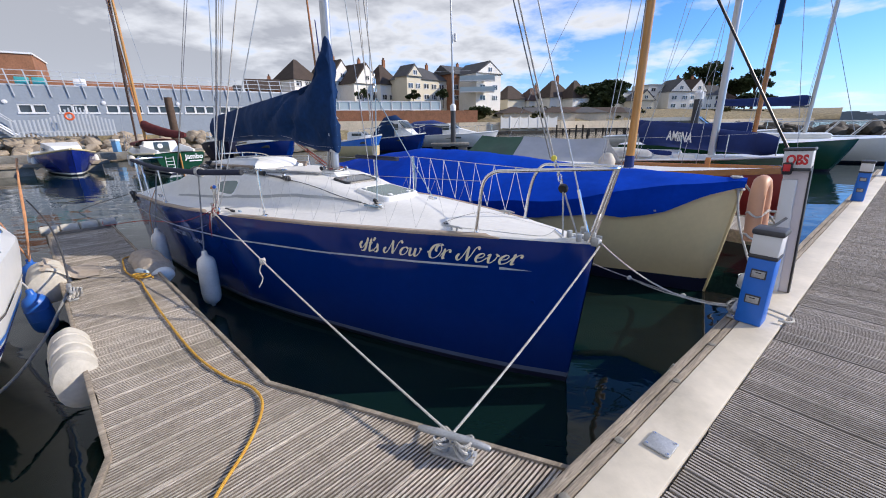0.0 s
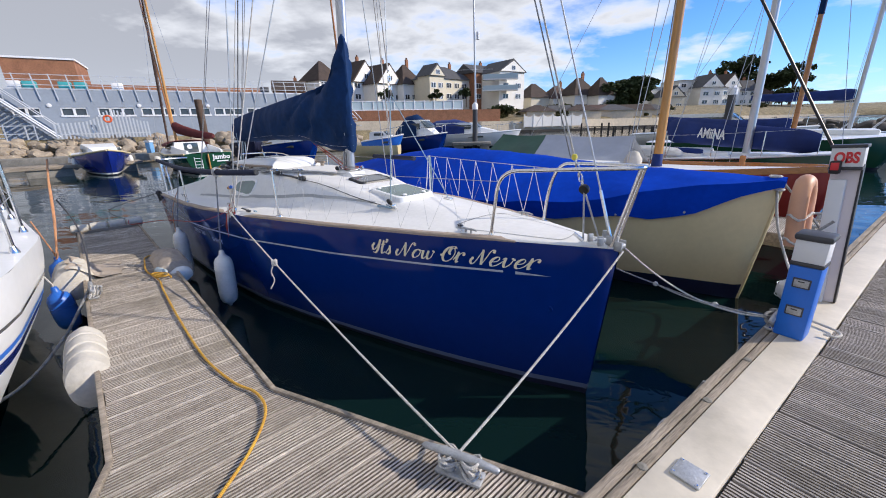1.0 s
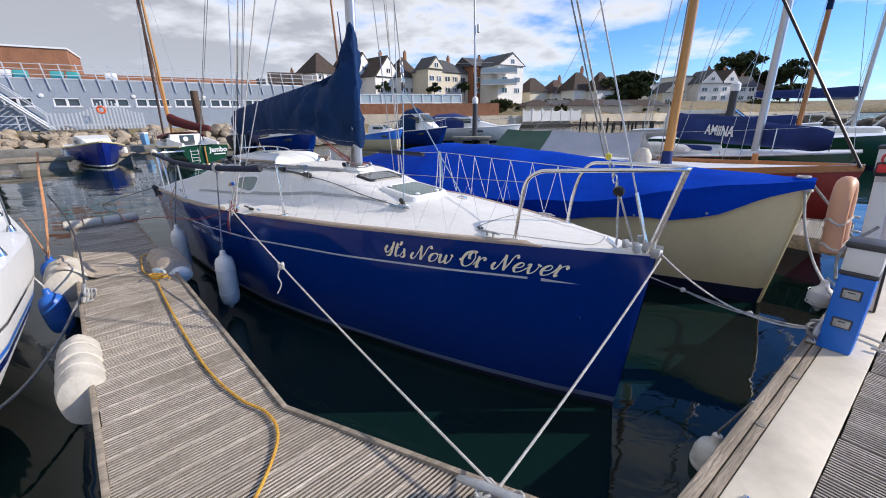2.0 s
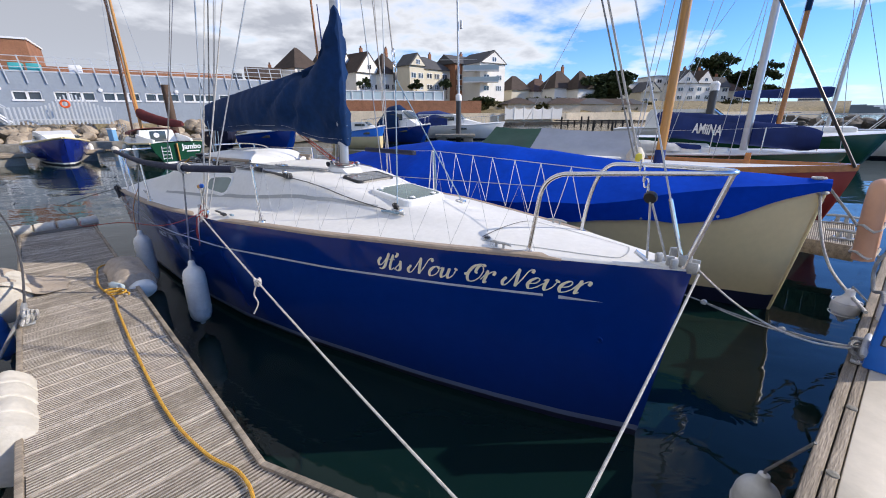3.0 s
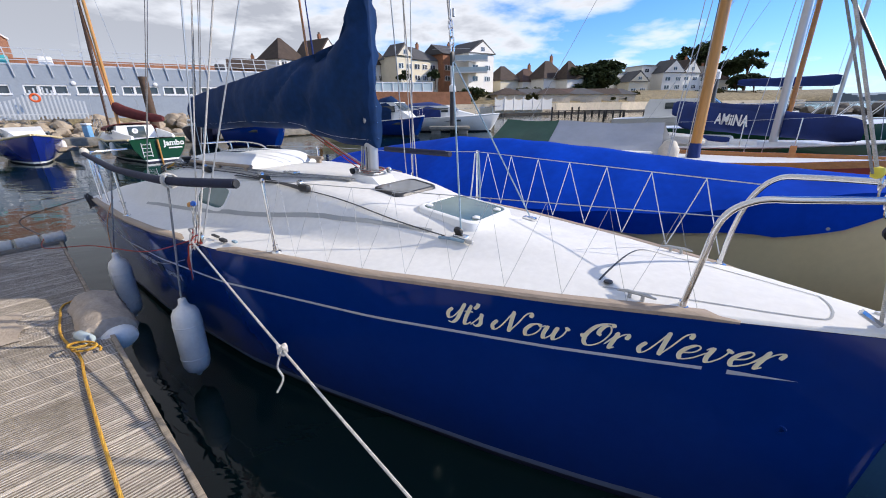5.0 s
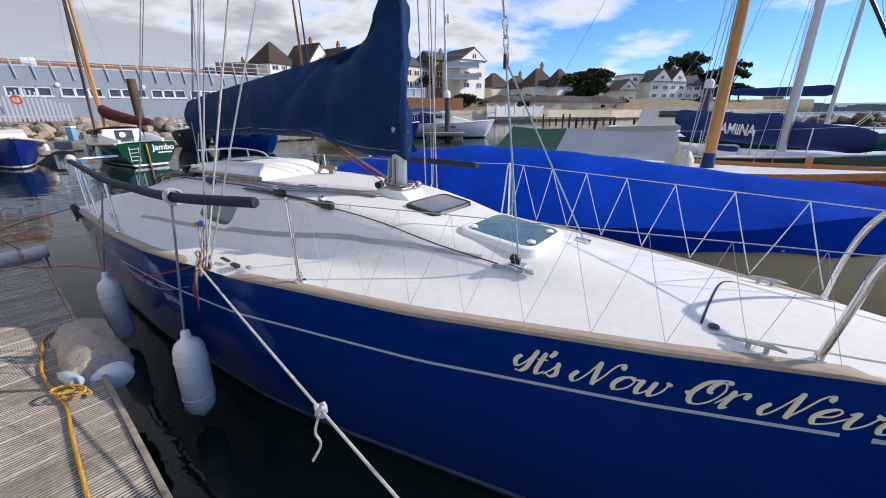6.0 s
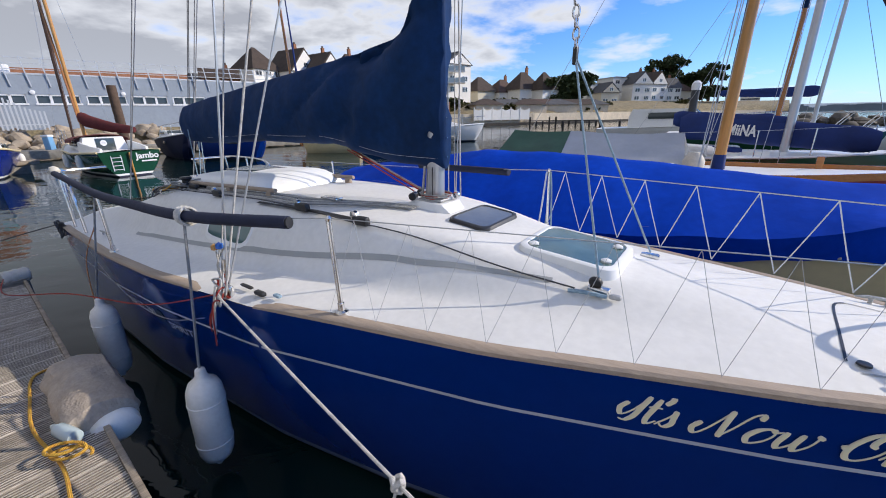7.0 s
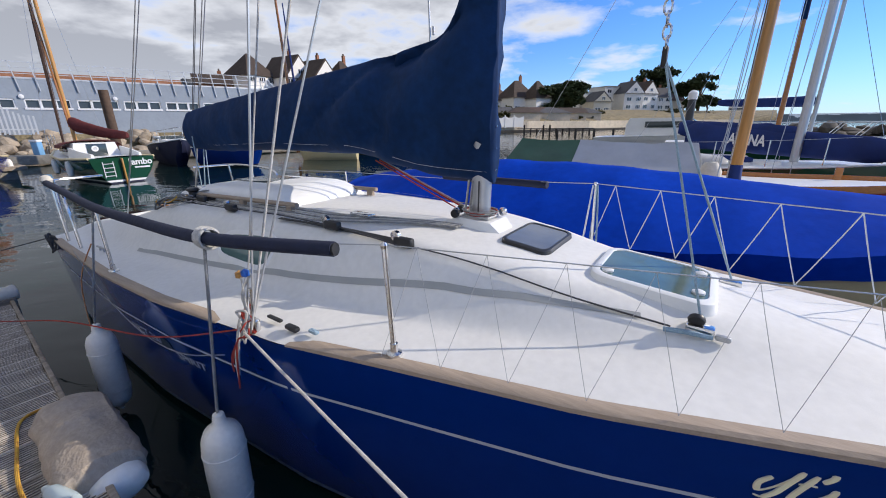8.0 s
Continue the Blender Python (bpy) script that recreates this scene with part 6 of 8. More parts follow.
def motor_cruiser(m, length, beam, hull_mat, canopy_mat, label, cabin_h=1.0):
    shape = simple_hull(length, beam, 1.35, 1.1, 0.95, 0.36, 0.9, 0.9, 0.45, 0.3)
    c = thing("motor_cruiser", label, "motor boat", m=m)
    part("hull", hull_mesh(shape, length, lambda u: 0.1, shape[1], 6, 24), hull_mat, c)
    part("bottom", hull_mesh(shape, length, lambda u: -0.25, lambda u: 0.1, 2, 24), M_BOOT, c)
    part("deck", deck_mesh(shape, length), M_WHITE, c)
    rub_rail(shape, length, c, M_WHITE, 0.03, 0.02)
    bm = bmesh.new()
    loft(bm, [[(length * s, beam * w * y, z0 + (z1 - z0) * t) for y, t in ((-1, 0), (-0.86, 1), (0.86, 1), (1, 0))] for s, w, z0, z1 in ((0.18, 0.20, 1.15, 1.22), (0.36, 0.33, 1.1, 1.1 + cabin_h * 0.55), (0.46, 0.38, 1.05, 1.1 + cabin_h), (0.78, 0.38, 1.0, 1.1 + cabin_h), (0.80, 0.38, 1.0, 1.1 + cabin_h * 0.6))])
    part("cabin", bm, M_WHITE, c, "white moulded cabin", smooth=False)
    for s in (1, -1):
        part("cabin_window", boxed((length * 0.56, s * beam * 0.365, 1.1 + cabin_h * 0.62), (length * 0.24, 0.05, cabin_h * 0.35), 0.02), M_BLACKGLASS, c)
        part("hull_window", boxed((length * 0.40, s * (shape[2](length * 0.40, 0.85) + 0.0), 0.88), (length * 0.16, 0.03, 0.14), 0.012), M_BLACKGLASS, c)
    m2 = Matrix.Translation((length * 0.395, 0, 1.1 + cabin_h * 0.78)) @ Matrix.Rotation(radians(-38), 4, "Y")
    part("windscreen", boxed((0, 0, 0), (cabin_h * 0.75, beam * 0.60, 0.03), 0.01, m2), M_BLACKGLASS, c)
    if canopy_mat:
        bm = bmesh.new()
        loft(bm, [[(length * s, beam * 0.42 * math.cos(a), 1.0 + h * max(0.0, math.sin(a)) ** 0.6) for a in [math.pi * k / 12 for k in range(13)]] for s, h in ((0.5, cabin_h * 1.15), (0.62, cabin_h * 1.45), (0.8, cabin_h * 1.35), (0.97, cabin_h * 0.6))], close=False)
        part("canopy", bm, canopy_mat, c, "dark blue canvas canopy")
    pts = [(length * s, shape[0](length * s) * 0.86, shape[1](length * s) + 0.55) for s in (0.5, 0.35, 0.2, 0.06, 0.0)]
    part("bow_rail", tubed(spline(pts + [(-0.05, 0, 1.9)] + [(a, -b, z) for a, b, z in pts[::-1]], 4), 0.016, 6), M_STEEL, c)
    for a, b, z in pts[:-1]:
        for s in (1, -1):
            part("rail_post", tubed([(a, s * b, z - 0.55), (a, s * b, z)], 0.012, 5), M_STEEL, c)
    return c


motor_cruiser(place(-0.5, -28.0), 9.5, 3.0, M_WHITE, None, "white motor cruiser with raked windscreen on a far berth", 1.05)
gaffer = yacht_far(place(-2.9, -18.2), 8.0, 2.6, M_GREENHULL, "dark green boat with a varnished mast sleeved in navy", 10.0, M_VARNISH, M_ROYALCLOTH, 0.38, 1.6)
part("mast_sleeve", tubed([(3.04, 0, 5.3), (3.04, 0, 6.9)], [0.095, 0.09], 12), M_NAVYCLOTH, gaffer, "navy canvas sleeve on the mast")
motor_cruiser(Matrix.Translation((3.4, 34.5, 0)) @ Matrix.Rotation(radians(168), 4, "Z"), 9.0, 3.0, M_WHITE, M_ROYALCLOTH, "white motor cruiser with navy canopy by the harbour pile", 0.9)
motor_cruiser(Matrix.Translation((-2.3, 29.6, 0)) @ Matrix.Rotation(radians(150), 4, "Z"), 4.4, 1.9, M_NAVYHULL, M_NAVYCLOTH, "small navy motor boat under a canvas canopy", 1.15)
motor_cruiser(Matrix.Translation((-4.9, 26.6, 0)) @ Matrix.Rotation(radians(170), 4, "Z"), 2.8, 1.2, M_PEDBLUE, None, "small bright blue fishing boat on a far berth", 0.45)
motor_cruiser(Matrix.Translation((-9.2, 23.0, 0)) @ Matrix.Rotation(radians(160), 4, "Z"), 3.8, 1.6, M_NAVYHULL, None, "small navy cabin boat on a far berth", 0.4)




def small_cruiser(m, hull_mat, label, name_text, sail_mat, mast_mat, mast_h, stern_on=False):
    L, B = 5.6, 2.3
    shape = simple_hull(L, B, 1.15, 0.82, 0.9, 0.4, 0.85, 0.55, 0.5, 0.3)
    y = thing("day_sailer", label, "sailing boat", m=m)
    part("hull", hull_mesh(shape, L, lambda u: 0.12, shape[1], 8, 28), hull_mat, y)
    part("waterline_band", hull_mesh(shape, L, lambda u: 0.05, lambda u: 0.12, 1, 28, 0.002), M_WHITE, y)
    part("bottom", hull_mesh(shape, L, lambda u: -0.25, lambda u: 0.05, 2, 28), M_BOOT, y)
    part("deck", deck_mesh(shape, L), M_WHITE, y)
    rub_rail(shape, L, y, M_CREAMHULL, 0.04, 0.0)
    bm = bmesh.new()
    loft(bm, [[(u, w * c, z) for c, z in ((-1, 0.85), (-0.82, zt), (0.82, zt), (1, 0.85))] for u, w, zt in ((1.1, 0.35, 0.98), (1.5, 0.62, 1.25), (3.2, 0.78, 1.38), (3.35, 0.78, 1.36))])
    part("cabin", bm, M_WHITE, y, smooth=False)
    for s in (1, -1):
        part("cabin_window", boxed((2.35, s * 0.70, 1.12), (0.9, 0.05, 0.16), 0.02), M_BLACKGLASS, y)
    if mast_h:
        part("mast", tubed([(1.35, 0, 1.0), (1.35, 0, mast_h * 0.6), (1.38, 0, mast_h)], [0.07, 0.062, 0.035], 12), mast_mat, y, "varnished wooden mast")
        sail_cover((1.45, 0.0, 2.10), (3.3, 1.15, 1.62), 0.30, 0.15, 0.10, y, sail_mat, "furled maroon sail bundled on the boom")
        part("furled_jib", tubed([(-0.15, 0, 1.25), (0.5, -0.02, mast_h * 0.45), (1.25, 0, mast_h * 0.93)], [0.05, 0.075, 0.03], 8), M_ROOFRED, y, "dark maroon furled headsail")
        part("companionway", boxed((3.36, 0.02, 1.10), (0.04, 0.62, 0.46), 0.01), M_BLACKGLASS, y, "dark companionway doors")
        part("porthole", lathe(bmesh.new(), [(0.11, 0), (0.11, 0.02), (0.065, 0.02), (0.06, 0.0)], 14, Matrix.Translation((3.385, -0.05, 1.15)) @ Matrix.Rotation(radians(90), 4, "Y")), M_FRAMEWHITE, y)
        for s in (1, -1):
            bm = bmesh.new()
            loft(bm, [[(u, s * (w - 0.05), 0.84), (u, s * (w + 0.06), 0.84), (u, s * (w + 0.03), zt), (u, s * (w - 0.04), zt)] for u, w, zt in ((3.3, 0.80, 1.22), (4.4, 0.80, 1.10), (5.2, 0.72, 1.02))])
            part("cockpit_coaming", bm, M_WHITE, y, "white cockpit coaming")
        for k in range(3):
            part("rail_post", tubed([(0.3 + 0.5 * k, -0.35 - 0.22 * k, 1.1), (0.3 + 0.5 * k, -0.36 - 0.22 * k, 1.65)], 0.014, 6), M_STEEL, y)
        part("spar", tubed([(1.45, -0.08, 1.95), (1.0, -0.16, mast_h * 0.85)], 0.04, 8), M_VARNISH, y)
        for s in (1, -1):
            part("stay", tubed([(1.6, s * 1.0, 0.95), (1.37, 0, mast_h * 0.9)], 0.007, 5), M_WIRE, y)
        part("stay", tubed([(0.0, 0, 1.2), (1.38, 0, mast_h * 0.95)], 0.007, 5), M_WIRE, y)
        part("lazy_bag", loft(bmesh.new(), [[(u, w * math.cos(a), 1.18 + h * max(0.0, math.sin(a)) ** 0.6) for a in [math.pi * k / 12 for k in range(13)]] for u, w, h in ((1.3, 0.5, 0.12), (1.9, 0.85, 0.24), (2.9, 0.95, 0.30), (3.05, 0.95, 0.27))], close=False), sail_mat, y, "maroon canvas cover over the cabin top")
    if name_text:
        bm = letters(name_text, 0.22, 0.0, 0.78, 0.008)
        for v in bm.verts:
            v.co = Vector((L + 0.012, 0.12 + v.co.x, 0.62 + v.co.y))
        part("lettering", bm, M_FRAMEWHITE, y, "white boat name", smooth=False)
        part("bar_lettering", boxed((L + 0.010, 0.55, 0.52), (0.008, 0.5, 0.05), 0.002), M_FRAMEWHITE, y)
        lad = part("ladder", boxed((L + 0.02, -0.62, 0.5), (0.02, 0.02, 0.55)), M_FRAMEWHITE, y)
        part("ladder_side", boxed((L + 0.02, -0.32, 0.5), (0.02, 0.02, 0.55)), M_FRAMEWHITE, lad)
        for k in range(4):
            part("rung", boxed((L + 0.02, -0.47, 0.28 + 0.14 * k), (0.02, 0.3, 0.02)), M_FRAMEWHITE, lad)
        part("rudder", boxed((L + 0.06, -0.05, 0.40), (0.10, 0.05, 0.95), 0.015), M_PALEVARNISH, y, "pale wooden rudder")
    for u, s in ((2.4, 1), (4.0, 1), (2.4, -1), (4.0, -1)):
        part("hull_fender", lathe(bmesh.new(), [(0.001, 0), (0.09, 0.06), (0.11, 0.2), (0.11, 0.42), (0.08, 0.54), (0.001, 0.58)], 12, Matrix.Translation((u, s * (shape[2](u, 0.5) + 0.1), 0.22))), M_FENDER, y, "white fender")
    return y


# the green boat turns its stern to the walk, the blue one its bow
small_cruiser(Matrix.Translation((-16.83, 21.1, 0)) @ Matrix.Rotation(radians(-36), 4, "Z"), M_GREENHULL, "dark green day sailer with maroon furled sail and wooden mast", "Jambo", M_REDCLOTH, M_PALEVARNISH, 10.5)
small_cruiser(Matrix.Translation((-16.6, 17.1, 0)) @ Matrix.Rotation(radians(141), 4, "Z"), M_BLUEHULL, "royal blue motor launch with white deck and fenders", "", None, None, 0)
motor_cruiser(Matrix.Translation((-13.4, 23.6, 0)) @ Matrix.Rotation(radians(132), 4, "Z"), 4.2, 1.7, M_BOOT, None, "small dark workboat with a white deck below the rocks", 0.35)
motor_cruiser(Matrix.Translation((-11.2, 24.4, 0)) @ Matrix.Rotation(radians(140), 4, "Z"), 3.6, 1.5, M_CREAMHULL, None, "small cream open boat among the far berths", 0.3)
yb = thing("mast_far", "tall varnished mast of a boat behind the sail cover", "mast", m=Matrix.Translation((-8.6, 26.5, 0)))
part("spar", tubed([(0, 0, 0.4), (-0.35, 0.1, 11)], [0.09, 0.05], 10), M_VARNISH, yb)
part("furled_sail", tubed([(0.35, 0, 0.5), (0.1, 0.0, 8)], [0.09, 0.03], 8), M_ROYALCLOTH, yb)
part("hull", hull_mesh(simple_hull(3.4, 1.5, 0.9, 0.7, 0.7), 3.4, lambda u: -0.2, lambda u: 0.7, 4, 16), M_CREAMHULL, yb)

# white striped boat on the near side of the finger
wl = 6.5
wshape = simple_hull(wl, 2.54, 1.34, 1.14, 1.10, 0.44, 0.72, 0.8, 0.6, 0.35)
wm_ = Matrix.Translation(F0 - FA * 1.75 - FN * 1.42) @ Matrix.Rotation(math.atan2(FA.y, FA.x), 4, "Z")
white = thing("sailing_yacht", "white yacht with blue side stripes moored beyond the finger", "yacht", m=wm_)
part("hull", hull_mesh(wshape, wl, lambda u: 0.12, wshape[1], 10), M_WHITE, white, "white hull")
part("bottom", hull_mesh(wshape, wl, lambda u: -0.3, lambda u: 0.12, 3), M_BOOT, white, "dark blue bottom paint")
part("deck", deck_mesh(wshape, wl), M_WHITE, white)
for z, h, mt in ((0.80, 0.010, M_GLASS), (0.66, 0.016, M_PEDBLUE), (0.59, 0.030, M_BLUEHULL)):
    part("stripe", hull_mesh(wshape, wl, lambda u: wshape[1](u) - 1.06 + z - h, lambda u: wshape[1](u) - 1.06 + z + h, 1, 36, 0.003), mt, white, "blue stripe")
for k in range(7):
    u = 0.7 + 0.92 * k
    for s in (1, -1):
        p = Vector((u, s * (wshape[0](u) - 0.06), wshape[1](u)))
        st = part("stanchion", tubed([p, p + Vector((0, 0, 0.58))], 0.012, 8), M_STEEL, white)
        part("socket", lathe(bmesh.new(), [(0.03, 0), (0.028, 0.015), (0.015, 0.05)], 10, Matrix.Translation(p)), M_STEEL, st)
for s in (1, -1):
    for h in (0.3, 0.57):
        part("lifeline", tubed([(0.7 + 0.92 * k, s * (wshape[0](0.7 + 0.92 * k) - 0.06), wshape[1](0.7 + 0.92 * k) + h) for k in range(7)], 0.004, 5), M_WIRE, white)
part("coachroof", boxed((3.2, 0, 1.14), (2.4, 1.3, 0.32), 0.1), M_WHITE, white)
part("sprayhood", loft(bmesh.new(), [[(4.3 + 0.4 * s, 0.7 * math.cos(a), 1.1 + h * max(0.0, math.sin(a)) ** 0.7) for a in [math.pi * k / 12 for k in range(13)]] for s, h in ((0, 0.25), (0.5, 0.6), (1.6, 0.7))], close=False), M_BLACK, white, "black sprayhood")
part("mast", tubed([(2.4, 0, 1.1), (2.4, 0, 10)], 0.08, 12), M_ALU, white)
rope([Vector((-4.45, 4.2, 0.62)), Vector((-4.62, 4.42, 0.95)), Vector((-4.75, 4.6, 1.35)), Vector((-4.85, 4.75, 1.62))], 0.010, M_ROPEORANGE, "orange rope hung from the white boat's rail")
rope([Vector((-4.40, 4.15, 0.62)), Vector((-4.66, 4.47, 0.98)), Vector((-4.83, 4.68, 1.38))], 0.008, M_ROPEORANGE, "orange rope hung from the white boat's rail")


# ---------------------------------------------------------------- fittings on the main pontoon
def on_main(s, w, z=0.0):
    return M0 + MA * s + MN * w + Vector((0, 0, MZ + 0.015 + z))


my = math.atan2(MA.y, MA.x)


def pedestal(s, w, label):
    root = thing("power_pedestal", label, "service pedestal", group="power pedestals", m=Matrix.Translation(on_main(s, w)) @ Matrix.Rotation(my, 4, "Z"))
    part("body", boxed((0, 0, 0.235), (0.145, 0.15, 0.47), 0.012), M_PEDBLUE, root, "bright blue column")
    part("band", boxed((0, 0, 0.482), (0.152, 0.158, 0.022), 0.004), M_DARKCAP, root)
    part("head", boxed((0, 0, 0.56), (0.146, 0.152, 0.135), 0.008), M_PEDWHITE, root, "white upper housing")
    part("cap", boxed((0, 0, 0.645), (0.168, 0.175, 0.042), 0.016), M_DARKCAP, root, "charcoal cap")
    for z in (0.185, 0.365):
        for face in (-1,):
            fr = part("socket_frame", boxed((face * 0.074, 0, z), (0.010, 0.085, 0.062), 0.004), M_DARKCAP, root)
            part("socket_cover", boxed((face * 0.080, 0, z), (0.008, 0.070, 0.045), 0.003), M_GALV, fr, "grey socket flap")
            part("label_bar", boxed((face * 0.0845, 0, z + 0.012), (0.002, 0.03, 0.006)), M_BLACK, fr)
    return root


pedestal(2.14, 0.135, "blue and white power pedestal on the cream duct")
pedestal(8.52, 0.14, "blue and white power pedestal farther along the walkway")
# safety board with lifebuoy
sb = thing("safety_station", "tall white safety board with red letters and a peach lifebuoy case", "safety board", m=Matrix.Translation(on_main(2.93, 0.13)) @ Matrix.Rotation(my, 4, "Z") @ Matrix.Rotation(radians(-3.5), 4, "X"))
part("back_panel", boxed((0.0, 0, 0.52), (0.045, 0.15, 1.04), 0.008), M_BOARDPINK, sb, "faded pinkish white panel")
part("edge_strip", boxed((0.0, -0.079, 0.50), (0.055, 0.012, 1.0), 0.003), M_BLACK, sb)
part("front_panel", boxed((-0.045, 0.025, 0.45), (0.04, 0.09, 0.90), 0.008), M_PEDWHITE, sb, "white front panel")
part("head", boxed((-0.02, 0, 1.05), (0.10, 0.165, 0.13), 0.008), M_PEDWHITE, sb, "white box head")
part("cap", boxed((-0.02, 0, 1.122), (0.115, 0.18, 0.022), 0.006), M_DARKCAP, sb)
part("band", boxed((-0.02, 0, 0.975), (0.106, 0.17, 0.022), 0.004), M_DARKCAP, sb)
bm = letters("OBS", 0.07, 0.0, 0.125, 0.004)
for v in bm.verts:
    v.co = Vector((-0.0725, 0.062 - v.co.x, 1.015 + v.co.y))
part("lettering", bm, M_RED, sb, "red capital letters", smooth=False)
part("lamp", boxed((-0.09, 0.045, 0.985), (0.04, 0.06, 0.09), 0.012), M_BLACK, sb, "dark red lamp housing")
part("lens", boxed((-0.112, 0.045, 0.992), (0.006, 0.042, 0.05), 0.002), M_RED, sb)
bm = bmesh.new()
tube(bm, spline([(-0.06, 0.20, 0.40), (-0.06, 0.205, 0.60), (-0.055, 0.205, 0.76), (0.0, 0.205, 0.855), (0.09, 0.205, 0.855), (0.145, 0.205, 0.76), (0.15, 0.205, 0.60), (0.15, 0.20, 0.42)], 5), 0.056, 14)
buoy = part("lifebuoy", bm, M_PEACH, sb, "faded peach horseshoe lifebuoy")
for z in (0.62, 0.44):
    bm = bmesh.new()
    tube(bm, [(0.045 + 0.175 * math.cos(a), 0.205 + 0.066 * math.sin(a), z + 0.02 * math.sin(3 * a)) for a in [2 * math.pi * k / 16 for k in range(16)]], 0.009, 6, True)
    part("strap", bm, M_ROPEWHITE, buoy)
rope([on_main(2.80, 0.10, 0.62), on_main(2.70, -0.02, 0.45), on_main(2.62, 0.0, 0.28), on_main(2.45, 0.04, 0.32), on_main(2.3, 0.06, 0.30)], 0.010, M_ROPEGREY, "grey rope looped on the safety board")
rope([on_main(2.42, 0.14, 0.02), on_main(2.36, 0.30, 0.02), on_main(2.31, 0.34, 0.018), on_main(2.25, 0.32, 0.02), on_main(2.24, 0.27, 0.02)], 0.008, M_SACK, "pale rope end lying behind the pedestal")
# cleat with many turns at the pedestal and the lines that reach it
cleat(on_main(2.18, 0.05), my, "grey dock cleat heaped with rope beside the pedestal", 0.26)
bm = bmesh.new()
for k in range(5):
    c = on_main(2.16 + 0.03 * k, 0.045, 0.05 + 0.012 * (k % 3))
    tube(bm, [c + Vector((0.055 * math.cos(a), 0.05 * math.sin(a), 0.035 * math.sin(a + k))) for a in [2 * math.pi * i / 14 for i in range(14)]], 0.011, 6, True)
solo("belayed_rope", bm, M_ROPEGREY, "heap of grey rope turns on the pedestal's cleat", "rope")
solo("mooring_rope", tubed(sag(at(-0.02, -0.04, 1.13), on_main(2.12, -0.0, 0.07), 0.10, 20), 0.0055, 7), M_ROPEWHITE, "pale mooring rope from the stem to the pedestal's cleat", "rope")
PC = on_main(2.14, 0.0, 0.06)
KN = Vector((1.553, 3.753, 0.60))
pts = sag(at(1.3, -0.66, 1.10), KN, 0.05, 12) + sag(KN, PC, 0.02, 10)[1:]
rp = solo("mooring_rope", tubed(pts, 0.0055, 7), M_ROPEGREY, "slack grey rope with knots towards the pedestal's cleat", "rope")
part("strand", tubed(sag(KN, PC + Vector((0.02, -0.02, 0.02)), 0.045, 10), 0.005, 7), M_ROPEWHITE, rp, "doubled pale strand")
for k in (12, 18):
    part("knot", lathe(bmesh.new(), [(0.001, -0.025), (0.018, -0.012), (0.020, 0.008), (0.001, 0.025)], 10, Matrix.Translation(pts[k]) @ Matrix.Rotation(1.1, 4, "X")), M_ROPEWHITE, rp)
cleat(Vector((4.15, 5.55, FZ)), fy, "small dock cleat with rope on the second finger", 0.26)
cleat(Vector((4.75, 6.25, FZ)), fy, "small dock cleat with rope on the second finger's far edge", 0.26)
fender(on_main(1.30, -0.12, -0.80), 0.42, 0.10, M_FENDER, "white and navy fender hung below the walkway edge", (0.0, 0.0), on_main(1.20, 0.0, 0.0), M_ROPEGREY)
fender(on_main(3.2, -0.10, -0.20), 0.24, 0.085, M_FENDER, "round white fender at the walkway edge", (0.0, 0.0), on_main(3.2, 0.0, 0.0), M_ROPEGREY)
hc = thing("hose_crane", "blue hose reel post at the far end of the walkway", "hose post", m=Matrix.Translation(on_main(13.2, 0.25)) @ Matrix.Rotation(my, 4, "Z"))
part("post", boxed((0, 0, 0.55), (0.18, 0.16, 1.1), 0.02), M_PEDBLUE, hc)
part("reel", lathe(bmesh.new(), [(0.001, -0.1), (0.28, -0.1), (0.28, -0.07), (0.16, -0.06), (0.16, 0.06), (0.28, 0.07), (0.28, 0.1), (0.001, 0.1)], 18, Matrix.Translation((0, -0.2, 0.75)) @ Matrix.Rotation(radians(90), 4, "X")), M_PEDBLUE, hc)


# ---------------------------------------------------------------- harbour building on the west side
B0 = Vector((-33.8, 32.1, 0))
BD = Vector((0.788, 0.616, 0)).normalized()
BN = Vector((BD.y, -BD.x, 0))                 # towards the water
SP = 2.89
BM = frame_matrix(B0, BD, -BN)                # x along the wall, -y towards the water
ZB, ZT = 1.50, 5.32
bld = thing("harbour_building", "long low grey rendered harbour building with a railed roof terrace", "building", m=BM)
wins = [(-1.0 * SP, 2), (0, 2), (0.97 * SP, 3), (2.01 * SP, 3), (3.01 * SP, 3), (4.0 * SP, 3), (5.0 * SP, 3), (6.0 * SP, 3)]
X0, X1 = -1.6 * SP, 7.6 * SP
WZ0, WZ1 = 3.26, 3.98
# the wall is built round its window openings
bm = bmesh.new()
box(bm, ((X0 + X1) / 2, 0.15, (ZB - 0.6 + WZ0) / 2), (X1 - X0, 0.3, WZ0 - ZB + 0.6))
box(bm, ((X0 + X1) / 2, 0.15, (WZ1 + ZT) / 2), (X1 - X0, 0.3, ZT - WZ1))
x = X0
for c, n in wins + [(None, 0)]:
    hw = 0.42 * n
    a = c - hw if c is not None else X1
    box(bm, ((x + a) / 2, 0.15, (WZ0 + WZ1) / 2), (a - x, 0.3, WZ1 - WZ0))
    x = c + hw if c is not None else x
part("wall", bm, M_WALLGREY, bld, "blue-grey rendered wall", smooth=False)
part("wall_end", boxed((X1 - 0.15, 5.0, (ZB + ZT) / 2 - 0.3), (0.3, 9.6, ZT - ZB + 0.6)), M_WALLGREY, bld)
